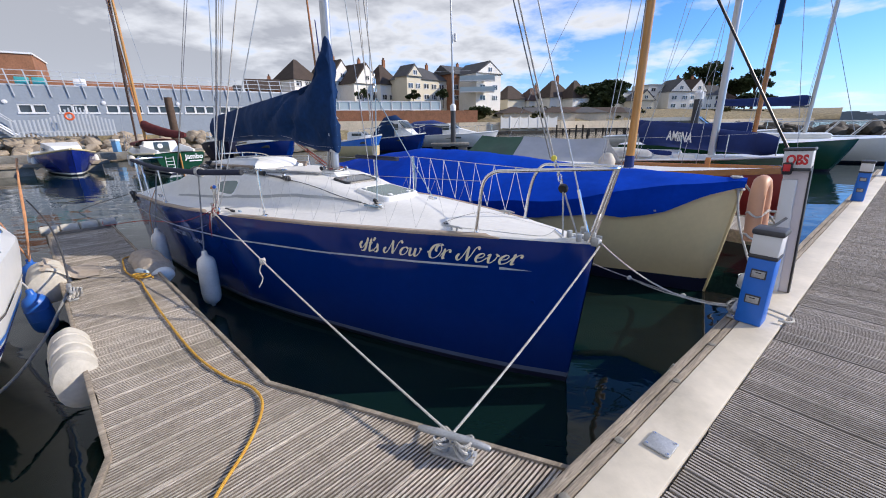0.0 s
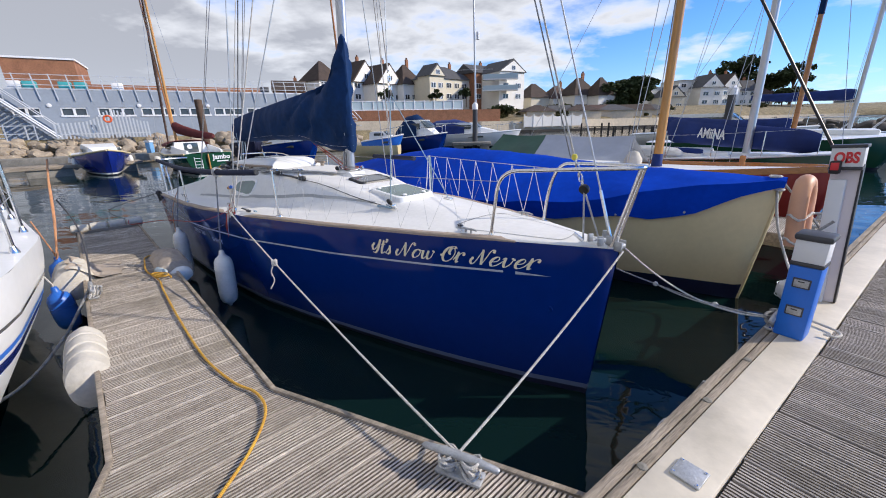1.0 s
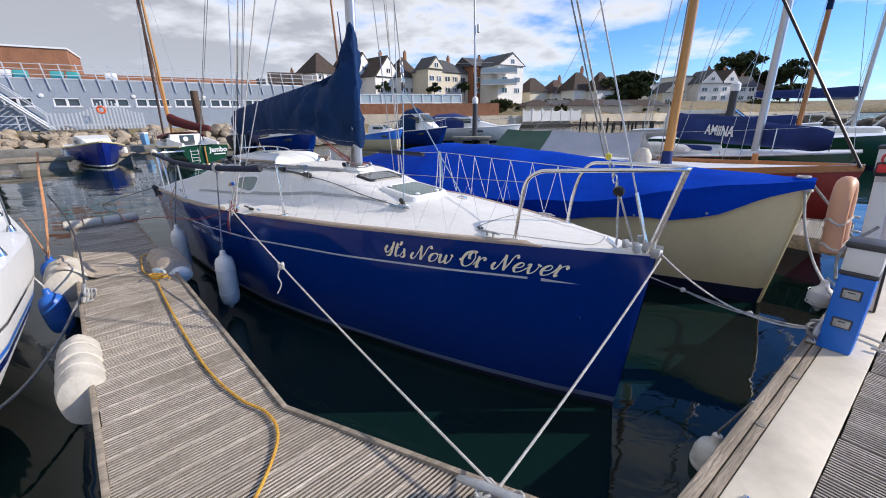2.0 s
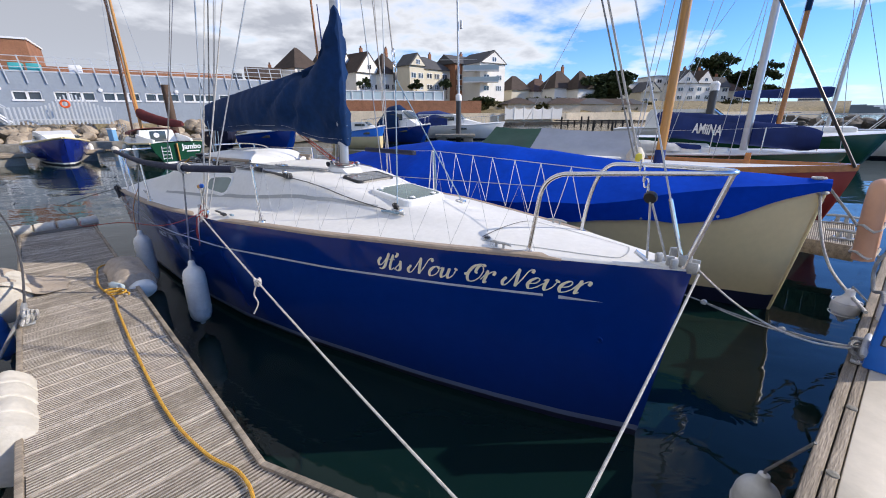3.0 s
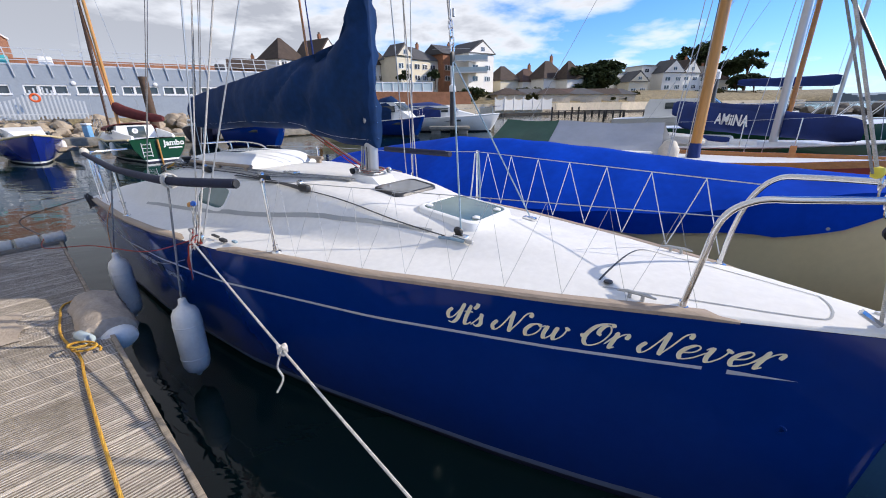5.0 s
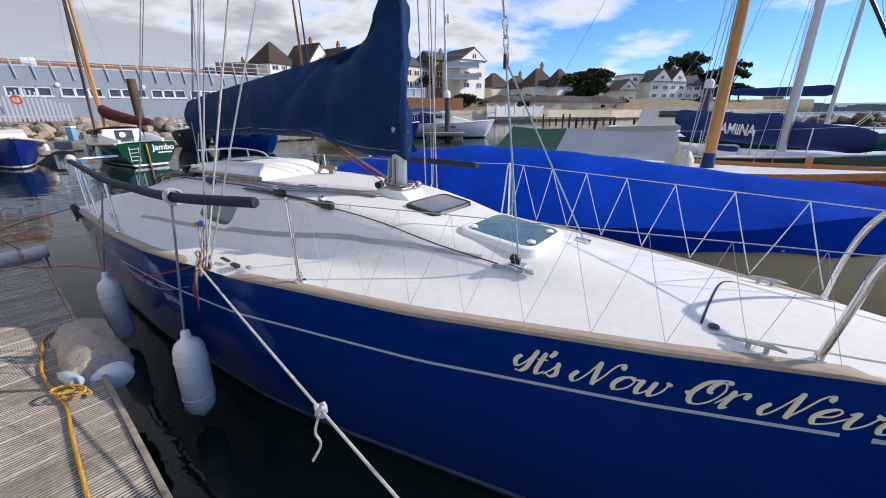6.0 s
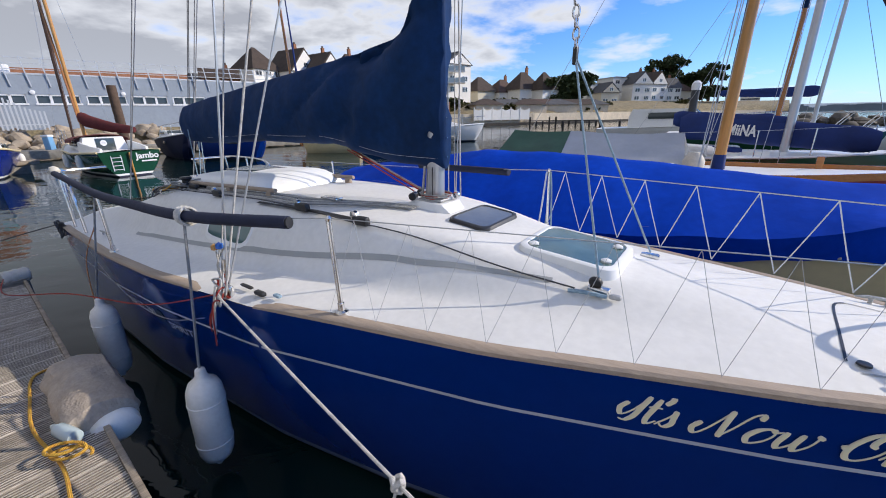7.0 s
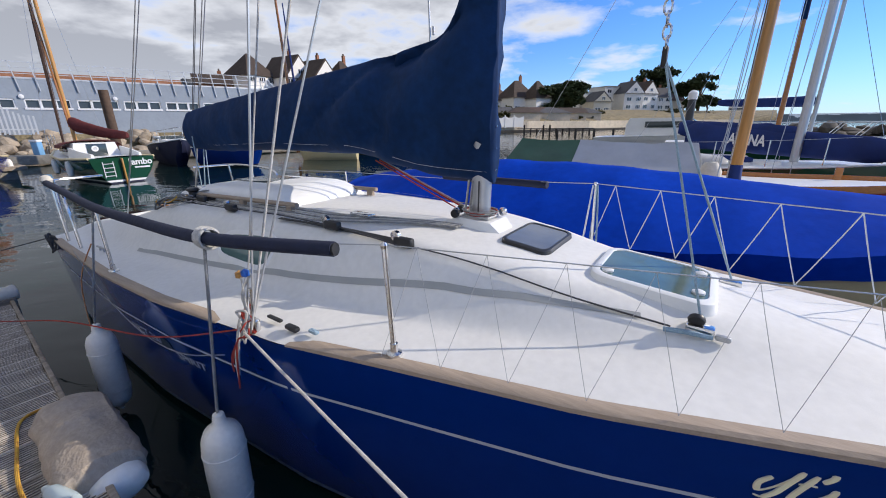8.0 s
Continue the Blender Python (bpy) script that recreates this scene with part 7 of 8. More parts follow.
part("roof", boxed(((X0 + X1) / 2, 5.0, ZT + 0.04), (X1 - X0 + 0.3, 10, 0.16), 0.02), M_STACK, bld, "flat roof edge")
for c, n in wins:
    hw = 0.42 * n
    w = part("window", boxed((c, 0.10, WZ1 - 0.03), (hw * 2, 0.14, 0.15)), M_FRAMEWHITE, bld, "white framed strip window")
    part("sill", boxed((c, 0.06, WZ0 + 0.03), (hw * 2 + 0.12, 0.22, 0.14)), M_FRAMEWHITE, w)
    for k in range(n + 1):
        part("mullion", boxed((c - hw + 0.84 * k, 0.10, (WZ0 + WZ1) / 2), (0.16, 0.14, WZ1 - WZ0)), M_FRAMEWHITE, w)
    for k in range(n):
        part("pane", boxed((c - hw + 0.84 * (k + 0.5), 0.16, (WZ0 + WZ1) / 2), (0.78, 0.03, WZ1 - WZ0 - 0.1)), M_GLASS, w)
for k in range(26):
    px = X0 + 0.6 + k * 1.06
    if px > X1 - 0.2:
        break
    part("rail_post", boxed((px, -0.06, ZT + 0.18), (0.07, 0.07, 2.0), 0.0, Matrix.Translation((px, 0, ZT)) @ Matrix.Rotation(radians(-6), 4, "Y") @ Matrix.Translation((-px, 0, -ZT))), M_STACK, bld)
for z in (0.35, 0.75, 1.12):
    part("rail", boxed(((X0 + X1) / 2, -0.06, ZT + z), (X1 - X0, 0.05, 0.045)), M_STACK, bld)
for c in (-0.5, 1.55, 3.4):
    part("wall_lamp", lathe(bmesh.new(), [(0.16, 0), (0.15, 0.08), (0.001, 0.12)], 14, Matrix.Translation((c * SP, -0.0, 4.12)) @ Matrix.Rotation(radians(90), 4, "X")), M_FRAMEWHITE, bld)
part("upper_storey", boxed((-0.62 * SP, 5.5, ZT + 1.3), (4.6, 6, 2.6)), M_BRICK, bld, "orange brick upper storey")
part("upper_coping", boxed((-0.62 * SP, 5.5, ZT + 2.65), (4.8, 6.2, 0.14)), M_FRAMEWHITE, bld)
part("upper_wall", boxed((2.6 * SP, 6.4, ZT + 0.45), (17, 3, 0.9)), M_BRICK, bld, "low brick wall on the terrace")
for k, (c, mt) in enumerate(((-1.15, M_FRAMEWHITE), (-0.85, M_TEAL), (-0.1, M_TEAL), (0.25, M_TEAL), (1.1, M_FRAMEWHITE), (5.3, M_DARKCAP))):
    part("terrace_unit", boxed((c * SP, 1.2, ZT + 0.42), (0.8, 0.7, 0.6), 0.06), mt, bld, "teal and white terrace seating")
# end stair
st = part("stair", boxed((X1 + 0.2, 0.5, ZT + 0.5), (0.08, 0.08, 1.0)), M_STACK, bld, "steel stair at the end")
for k in range(12):
    part("tread", boxed((X1 + 0.4 + 0.26 * k, 0.8, ZT - 0.3 * k), (0.28, 1.2, 0.05)), M_STACK, st)
for dy in (0.2, 1.4):
    part("string", tubed([(X1 + 0.2, dy, ZT + 0.95), (X1 + 3.4, dy, ZT - 2.6)], 0.04, 6), M_STACK, st)
SX = X0 + 1.5
st2 = part("stair", boxed((SX + 0.2, -1.6, 2.0), (0.08, 0.08, 1.0)), M_STACK, bld, "steel stair down from the terrace")
for k in range(18):
    part("tread", boxed((SX + 1.7 - 0.19 * k, -0.9, ZB + 0.2 * k + 0.1), (0.26, 1.1, 0.05)), M_STACK, st2)
for dy in (-0.35, -1.45):
    part("string", tubed([(SX + 1.9, dy, ZB + 0.1), (SX - 1.6, dy, ZB + 3.75)], 0.09, 6), M_STACK, st2)
    part("handrail", tubed([(SX + 1.9, dy, ZB + 1.1), (SX - 1.6, dy, ZB + 4.75)], 0.035, 6), M_STACK, st2)

# tower building at the far left with a dark undercroft and steel steps
tow = thing("steel_gallery", "steel framed gallery over a dark undercroft with stacked landings", "building", m=BM)
part("undercroft", boxed((X0 - 5.2, 1.5, 3.2), (6.4, 5, 4.0), 0.02), M_ROOFRED, tow, "dark brown shutter wall")
part("slab", boxed((X0 - 4.6, -0.2, 5.25), (8.2, 6.5, 0.34), 0.02), M_STACK, tow)
for dx in (-1.0, -2.6):
    part("column", tubed([(X0 + dx + 0.4, -3.0, 1.4), (X0 + dx - 0.7, -3.0, 5.2)], 0.12, 8), M_STACK, tow)
for k in range(8):
    part("landing", boxed((X0 - 4.4, -2.2, 7.4 + 1.0 * k), (3.6 - 0.2 * k, 1.6, 0.12)), M_STACK, tow)
for dx in (0.0, -0.6):
    part("mast_column", tubed([(X0 - 1.6 + dx, -2.6, 5.2), (X0 - 4.0 + dx, -2.6, 15.5)], 0.16, 8), M_STACK, tow)
for k in range(6):
    part("rail_post", boxed((X0 - 0.8 - 1.3 * k, -3.3, 5.9), (0.06, 0.06, 1.1)), M_STACK, tow)
part("rail", boxed((X0 - 4.4, -3.3, 6.4), (7.6, 0.06, 0.06)), M_STACK, tow)

# ground behind the rocks, rock bank, quay railings
bm = bmesh.new()
patch(bm, None, lambda s, t: BM @ Vector((X0 - 30 + (X1 - X0 + 34) * s, -3.4 + 30 * t, ZB - 0.05 - (1.9 * (1 - t * 12) if t < 0.083 else 0) + 0.05 * noise.noise(Vector((s * 40, t * 9, 0))))), 60, 36)
solo("bank", bm, M_GRASS, "dry grassy bank before the harbour building", "ground", kind="structure")


def rock_mesh(seedv, mat):
    bm = bmesh.new()
    bmesh.ops.create_icosphere(bm, subdivisions=2, radius=1.0)
    for v in bm.verts:
        k = 1 + 0.38 * noise.noise(v.co * 1.1 + Vector((seedv * 7.3, 0, 0))) + 0.12 * noise.noise(v.co * 3 + Vector((0, seedv, 0)))
        v.co = Vector((v.co.x * k, v.co.y * k * 0.8, v.co.z * k * 0.62))
    return finish(bm, "rock", mat, True, 30)


rocks = [rock_mesh(k, M_ROCK) for k in range(5)]
rocks_dark = [rock_mesh(k + 10, M_ROCKDARK) for k in range(4)]
rng = random.Random(3)
bank = thing("rock_bank", "sloping bank of pale armour rocks along the quay", "rocks", kind="stuff")
for k in range(240):
    x = rng.uniform(X0 - 8, X1 + 2)
    d = rng.uniform(0, 1)
    ob = new("rock", rng.choice(rocks))
    ob.parent = bank
    sz = rng.uniform(0.38, 0.75)
    ob.matrix_basis = Matrix.Translation(BM @ Vector((x, -1.8 - 3.2 * d, 1.35 - 1.35 * d + rng.uniform(-0.1, 0.15)))) @ Euler((rng.uniform(-0.4, 0.4), rng.uniform(-0.4, 0.4), rng.uniform(0, 6.3))).to_matrix().to_4x4() @ Matrix.Diagonal((sz, sz, sz, 1))
gate = thing("security_gate", "tall grey palisade gate with curved side wings on the quay", "gate", m=BM @ Matrix.Translation((0.95 * SP, -3.4, ZB)))
for k in range(26):
    a = k / 25
    x, y = -3.6 + 5.8 * a, 0.8 * math.sin(a * 2.6)
    h = 1.2 + 1.0 * math.exp(-((a - 0.62) / 0.20) ** 2)
    part("bar", boxed((x, y, h / 2), (0.10, 0.05, h)), M_STACK, gate)
part("rail", boxed((-0.7, 0.2, 0.35), (5.8, 0.06, 0.06)), M_STACK, gate)
part("lifebuoy", tubed([(-0.3 + 0.24 * math.cos(a), -0.15, 1.45 + 0.24 * math.sin(a)) for a in [2 * math.pi * k / 18 for k in range(18)]], 0.07, 8, True), M_BUOYORANGE, gate, "orange lifebuoy")
qr = thing("quay_railing", "galvanised quay railing in front of the stair", "railing", m=BM @ Matrix.Translation((-2.4 * SP, -4.6, ZB)))
for k in range(8):
    part("post", boxed((-6 + 1.6 * k, 0, 0.5), (0.06, 0.06, 1.1)), M_STACK, qr)
for z in (0.45, 1.0):
    part("rail", boxed((-0.4, 0, z), (11.2, 0.05, 0.05)), M_STACK, qr)
# low pontoon and dark pile before the bank
far_pont = thing("far_pontoon", "low concrete pontoon with small blue posts below the rocks", "pontoon", kind="structure")
part("deck", boxed((0, 0, 0.30), (26, 1.8, 0.45), 0.03, Matrix.Translation((-20.5, 27.5, 0)) @ Matrix.Rotation(math.atan2(BD.y, BD.x), 4, "Z")), M_FLOAT, far_pont, "pale concrete deck")
p = Vector((-20.5, 27.5, 0)) + BD * -2.4
part("post", boxed((p.x, p.y, 0.85), (0.34, 0.34, 0.7), 0.03), M_PALEBLUE, far_pont, "pale blue service post")
part("post_cap", boxed((p.x, p.y, 1.26), (0.40, 0.40, 0.12), 0.03), M_FRAMEWHITE, far_pont)
pb = thing("finger_pontoon_far", "short weathered pontoon stub with floats in the side basin", "pontoon", kind="structure", m=Matrix.Translation((-20.0, 17.3, 0)) @ Matrix.Rotation(radians(50), 4, "Z"))
part("deck", boxed((0, 0, 0.42), (7, 1.4, 0.16), 0.02), M_KERB, pb)
for k in range(3):
    part("float", boxed((-2.4 + 2.4 * k, 0, 0.12), (1.6, 1.2, 0.5), 0.04), M_FLOAT, pb)


def pile(p, h, r, label, cap=None):
    t = thing("mooring_pile", label, "pile", m=Matrix.Translation(p))
    part("shaft", lathe(bmesh.new(), [(r, -1), (r, h * 0.4), (r * 0.97, h)], 18), M_BARK if cap is None else M_DARKCAP, t)
    if cap:
        part("cap", lathe(bmesh.new(), [(r * 1.15, h - 0.05), (r * 1.15, h + 0.32), (r * 0.6, h + 0.45), (0.001, h + 0.48)], 18), M_FRAMEWHITE, t, "white cap")
    return t


pile(polar(-35.6, 30.5), 3.75, 0.22, "thick grey-brown steel mooring pile in the basin")
pile(Vector((-0.35, 33.0, 0)), 3.0, 0.20, "dark pile with a white cap", True)
pile(Vector((14.7, 26.4, 0)), 3.2, 0.22, "dark pile with a white cap among the boats", True)
pp = thing("pile_pontoon", "small pale pontoon round the capped pile", "pontoon", kind="structure", m=Matrix.Translation((-0.6, 32.4, 0)))
part("deck", boxed((0, 0, 0.42), (3.0, 1.3, 0.22), 0.03), M_FLOAT, pp)
for k in (-1, 1):
    part("float", boxed((k * 1.0, 0, 0.12), (0.7, 1.1, 0.5), 0.04), M_FLOAT, pp)
tm = thing("far_mast", "tall grey mast with crosstrees behind the pile", "mast", m=Matrix.Translation((-0.3, 36.2, 0)))
part("spar", tubed([(0, 0, 0.8), (-0.25, 0, 13)], [0.10, 0.07], 10), M_ALU, tm)
part("crosstree", tubed([(-1.6, 0, 6.2), (1.4, 0, 6.2)], 0.02, 6), M_ALU, tm)
part("radar_reflector", lathe(bmesh.new(), [(0.001, 0), (0.12, 0.05), (0.12, 0.6), (0.001, 0.66)], 10, Matrix.Translation((0.12, 0, 8.4))), M_FRAMEWHITE, tm)


# ---------------------------------------------------------------- far shore
def sheet_line(pts, z0, z1, thick, name, mat, label, cat, kind=""):
    bm = bmesh.new()
    for a, b in zip(pts, pts[1:]):
        a, b = Vector(a), Vector(b)
        d = b - a
        box(bm, (d.length / 2, 0, (z0 + z1) / 2), (d.length + thick, thick, z1 - z0), 0, Matrix.Translation((a.x, a.y, 0)) @ Matrix.Rotation(math.atan2(d.y, d.x), 4, "Z"))
    return solo(name, bm, mat, label, cat, kind=kind, smooth=False)


def shore_r(azd):
    return float(np.interp(azd, [-60, -30, -16, 0, 7, 14, 22, 30, 40], [95, 95, 88, 84, 89, 97, 112, 140, 185]))


bm = bmesh.new()
patch(bm, None, lambda s, t: polar(-70 + 112 * s, shore_r(-70 + 112 * s) + 1 + 260 * t ** 1.6, float(np.interp(t, [0, 0.02, 0.10, 0.3, 1], [1.6, 2.0, 3.6, 6.0, 9.0])) + 0.4 * noise.noise(Vector((s * 30, t * 12, 0)))), 90, 24)
solo("shore_ground", bm, M_GRASS, "rising dry grassy ground behind the sea wall", "ground", kind="structure")
sheet_line([polar(a, shore_r(a)) for a in range(-30, 41, 2)], -1, 2.3, 0.5, "sea_wall", M_TANWALL, "tan sea wall along the far shore", "wall", "structure")
sheet_line([polar(a, shore_r(a) - 1.0) for a in range(3, 34, 2)], -0.5, 0.4, 0.8, "timber_groyne", M_DARKTIMBER, "dark wet timber breastwork at the far water's edge", "breastwork", "structure")
fence = thing("panel_fence", "white scalloped panel fence above the sea wall", "fence")
for k in range(6):
    a = 6.0 + 1.25 * k
    p, q = polar(a, shore_r(a) - 1.2), polar(a + 1.25, shore_r(a + 1.25) - 1.2)
    d = q - p
    bm = bmesh.new()
    n = 8
    vs = [[bm.verts.new((d.length * i / n, y, z)) for y, z in ((0, 1.0), (0, 3.35 - 0.38 * math.sin(math.pi * i / n)), (0.12, 3.35 - 0.38 * math.sin(math.pi * i / n)), (0.12, 1.0))] for i in range(n + 1)]
    for r0, r1 in zip(vs, vs[1:]):
        for j in range(4):
            bm.faces.new((r0[j], r1[j], r1[(j + 1) % 4], r0[(j + 1) % 4]))
    m = Matrix.Translation((p.x, p.y, 0)) @ Matrix.Rotation(math.atan2(d.y, d.x), 4, "Z")
    bm.transform(m)
    part("panel", bm, M_FENCE, fence, smooth=False)
    part("post", boxed((0, 0.05, 2.2), (0.22, 0.22, 2.7), 0, m), M_FENCE, fence)
jetty = thing("timber_jetty", "dark timber jetty with uneven posts on the far shore", "jetty")
part("deck", boxed((0, 0, 0.75), (15, 1.6, 0.16), 0, Matrix.Translation(polar(17.5, 87)) @ Matrix.Rotation(radians(-14), 4, "Z")), M_DARKTIMBER, jetty)
rng = random.Random(12)
for k in range(0, 22, 2):
    a = 13.5 + 0.42 * k
    h = rng.choice((0.7, 0.8, 0.9, 1.5)) if k < 20 else 0.6
    part("post", boxed((*polar(a, 86.2 + rng.uniform(-0.5, 0.8)).xy, h / 2 - 0.3), (0.26, 0.26, h + 0.6)), M_DARKTIMBER, jetty)
for k in range(6):
    a = 17.5 + 2.3 * k
    solo("mooring_post", boxed((*polar(a, 70).xy, 0.2), (0.28, 0.28, 1.3), 0.03), M_DARKTIMBER, "short dark post standing in the water", "post", "posts in the water")
# promenade with brick wall and white railing
prom = thing("promenade_wall", "red brick promenade wall with a white glazed railing", "wall", kind="structure")
for a0, a1, z0, z1, mt, r, far in ((-22, 2.6, 0.5, 4.7, M_BRICK, 80, 87), (-26, -9.0, -0.5, 2.8, M_TANWALL, 77, 80)):
    p, q = polar(a0, r), polar(a1, far)
    d = q - p
    part("wall", boxed((d.length / 2, 0, (z0 + z1) / 2), (d.length, 0.8, z1 - z0), 0, Matrix.Translation((p.x, p.y, 0)) @ Matrix.Rotation(math.atan2(d.y, d.x), 4, "Z")), mt, prom)
p, q = polar(-22, 79.6), polar(-2.5, 85.0)
d = q - p
pm = Matrix.Translation((p.x, p.y, 0)) @ Matrix.Rotation(math.atan2(d.y, d.x), 4, "Z")
part("glazing", boxed((d.length / 2, 0, 5.6), (d.length, 0.06, 1.6), 0, pm), M_CLEARGLASS, prom)
for z in (4.85, 6.4):
    part("rail", boxed((d.length / 2, -0.05, z), (d.length, 0.14, 0.16), 0, pm), M_FRAMEWHITE, prom)
for k in range(15):
    part("post", boxed((d.length * k / 14, -0.06, 5.6), (0.16, 0.16, 1.9), 0, pm), M_FRAMEWHITE, prom)


def window_unit(parent, c, w, h, m, cols=2):
    fr = part("window", boxed((c[0], c[1] - 0.02, c[2]), (w, 0.10, h), 0, m), M_FRAMEWHITE, parent)
    for k in range(cols):
        pw = w / cols
        part("pane", boxed((c[0] - w / 2 + pw * (k + 0.5), c[1] - 0.06, c[2]), (pw - 0.16, 0.06, h - 0.2), 0, m), M_GLASS, fr)


def house(az, r, w, d, wall_h, roof_h, roof, walls, label, style="hip", turn=0.0, base=6.0, chimney=True, rows=2, cols=3):
    p = polar(az, r)
    m = Matrix.Translation((p.x, p.y, base)) @ Matrix.Rotation(radians(-az + turn), 4, "Z")
    h = thing("house", label, "house", m=m)
    I = Matrix()
    part("wall", boxed((0, 0, wall_h / 2 - 1.5), (w, d, wall_h + 3)), walls, h, smooth=False)
    bm = bmesh.new()
    o = 0.45
    x, y = w / 2 + o, d / 2 + o
    if style == "hip":
        top = [(-w * 0.10, 0, wall_h + roof_h), (w * 0.10, 0, wall_h + roof_h)]
    elif style == "gable_x":
        top = [(-x, 0, wall_h + roof_h), (x, 0, wall_h + roof_h)]
    elif style == "spire":
        top = [(-0.4, 0, wall_h + roof_h), (0.4, 0, wall_h + roof_h)]
    else:
        top = [(0, -y, wall_h + roof_h), (0, y, wall_h + roof_h)]
    cs = [bm.verts.new(c) for c in ((-x, -y, wall_h - 0.1), (x, -y, wall_h - 0.1), (x, y, wall_h - 0.1), (-x, y, wall_h - 0.1))]
    a, b = bm.verts.new(top[0]), bm.verts.new(top[1])
    if style in ("hip", "gable_x", "spire"):
        for f in ((cs[0], cs[1], b, a), (cs[2], cs[3], a, b), (cs[1], cs[2], b), (cs[3], cs[0], a), cs[::-1]):
            bm.faces.new(f)
    else:
        for f in ((cs[1], cs[2], b, a), (cs[3], cs[0], a, b), (cs[0], cs[1], a), (cs[2], cs[3], b), cs[::-1]):
            bm.faces.new(f)
    part("roof", bm, roof, h, smooth=False)
    if style == "gable_y":
        bm = bmesh.new()
        t = [(-w / 2 + 0.1, -y - 0.02, wall_h), (w / 2 - 0.1, -y - 0.02, wall_h), (0, -y - 0.02, wall_h + roof_h - 0.55)]
        f0 = [bm.verts.new(c) for c in t]
        f1 = [bm.verts.new((c[0], c[1] + 0.3, c[2])) for c in t]
        bm.faces.new(f0)
        bm.faces.new(f1[::-1])
        for i in range(3):
            bm.faces.new((f0[i], f1[i], f1[(i + 1) % 3], f0[(i + 1) % 3]))
        part("gable", bm, walls, h, smooth=False)
        window_unit(h, (0, -y - 0.02, wall_h + roof_h * 0.28), 1.3, 1.2, I)
    for rr in range(rows):
        z = 1.3 + rr * 2.75
        if z + 0.8 > wall_h:
            break
        for c in range(cols):
            window_unit(h, (-w / 2 + w * (c + 0.5) / cols, -d / 2 - 0.02, z), min(1.9, w / cols * 0.62), 1.35, I, 2 + (c % 2))
    if chimney:
        st = part("chimney", boxed((w * 0.22, 0.6, wall_h + roof_h * 0.75), (0.75, 0.6, roof_h * 1.0 + 0.2)), M_BRICK, h, "brick chimney")
        part("pot", boxed((w * 0.22, 0.6, wall_h + roof_h * 1.25 + 0.3), (0.35, 0.35, 0.5)), M_ROOFRED, st)
    return h


H = house
# bearings from the start of the walk; the row climbs from left to right of the brick wall
H(-21.2, 118, 8.5, 8, 5.0, 5.2, M_ROOFBROWN, M_HOUSEWHITE, "white house with steep brown hipped roof", "spire", turn=40, base=8.5, chimney=False)
H(-17.0, 120, 9, 9, 5.0, 5.6, M_ROOFBROWN, M_HOUSEWHITE, "white house with brown roofs and tall brick chimneys", "gable_y", turn=40, base=8.3)
H(-13.7, 117, 8.5, 8, 4.6, 5.2, M_ROOFBROWN, M_HOUSEWHITE, "white gabled house with glazed front", "gable_y", turn=40, base=8.0)
H(-10.4, 119, 7.5, 8, 4.6, 5.4, M_ROOFBROWN, M_HOUSEWHITE, "white house with steep hipped brown roof", "spire", turn=40, base=8.0)
H(-5.4, 120, 17, 10, 5.8, 3.6, M_ROOFGREY, M_HOUSECREAM, "large cream house with grey hipped roof", "hip", turn=40, base=8.0, cols=6)
H(-6.8, 113, 5.0, 5, 6.4, 3.0, M_ROOFGREY, M_HOUSECREAM, "cream bay with grey gable", "gable_y", turn=40, base=7.8, cols=2, chimney=False)
H(-0.6, 125, 9, 9, 7.6, 2.6, M_ROOFGREY, M_BRICK, "brick house with grey pitched roof", "gable_x", turn=40, base=8.0, cols=3)
H(2.6, 121, 9.0, 10, 7.6, 3.2, M_ROOFGREY, M_HOUSEWHITE, "white house with glass gable and balconies", "gable_y", turn=40, base=7.6, cols=2, chimney=False)
H(7.0, 128, 7.4, 8, 4.2, 4.0, M_ROOFBROWN, M_HOUSECREAM, "low cream house with dark hipped roof", "hip", turn=38, base=4.6, chimney=False)
H(10.0, 131, 8.0, 8, 4.0, 3.8, M_ROOFRED, M_HOUSEWHITE, "white house with red-brown hipped roof", "hip", turn=38, base=4.4)
H(12.7, 128, 8, 8, 4.4, 4.8, M_ROOFBROWN, M_HOUSEWHITE, "white house with tall dark hipped roof", "hip", turn=38, base=4.6)
H(15.4, 126, 6.0, 7, 4.2, 4.8, M_ROOFBROWN, M_HOUSEWHITE, "white house with pointed dark roof", "spire", turn=38, base=4.4, chimney=False)
H(21.4, 176, 9, 9, 7.0, 0.5, M_ROOFGREY, M_HOUSEWHITE, "flat roofed white modern house with dark fascia", "hip", turn=38, base=6.0, cols=2, chimney=False)
H(23.2, 168, 7, 8, 4.2, 3.6, M_ROOFGREY, M_HOUSECREAM, "cream house with slate gable", "gable_y", turn=30, base=5.0, cols=2, chimney=False)
H(24.7, 182, 13, 9, 8.6, 0.6, M_ROOFGREY, M_HOUSEWHITE, "flat roofed white apartment house", "hip", turn=42, base=6.5, cols=3, rows=3, chimney=False)
H(26.7, 178, 8, 9, 6.2, 4.4, M_ROOFGREY, M_HOUSEWHITE, "white house with steep slate gable", "gable_y", turn=34, base=6.0, cols=2)
H(28.3, 184, 8, 9, 6.0, 4.6, M_ROOFBROWN, M_HOUSEWHITE, "white house with steep brown gable", "gable_y", turn=46, base=6.2, cols=2)
H(29.9, 190, 9, 9, 5.0, 3.8, M_ROOFGREY, M_HOUSEWHITE, "white house with slate roof among pines", "gable_x", turn=30, base=6.0, cols=3)
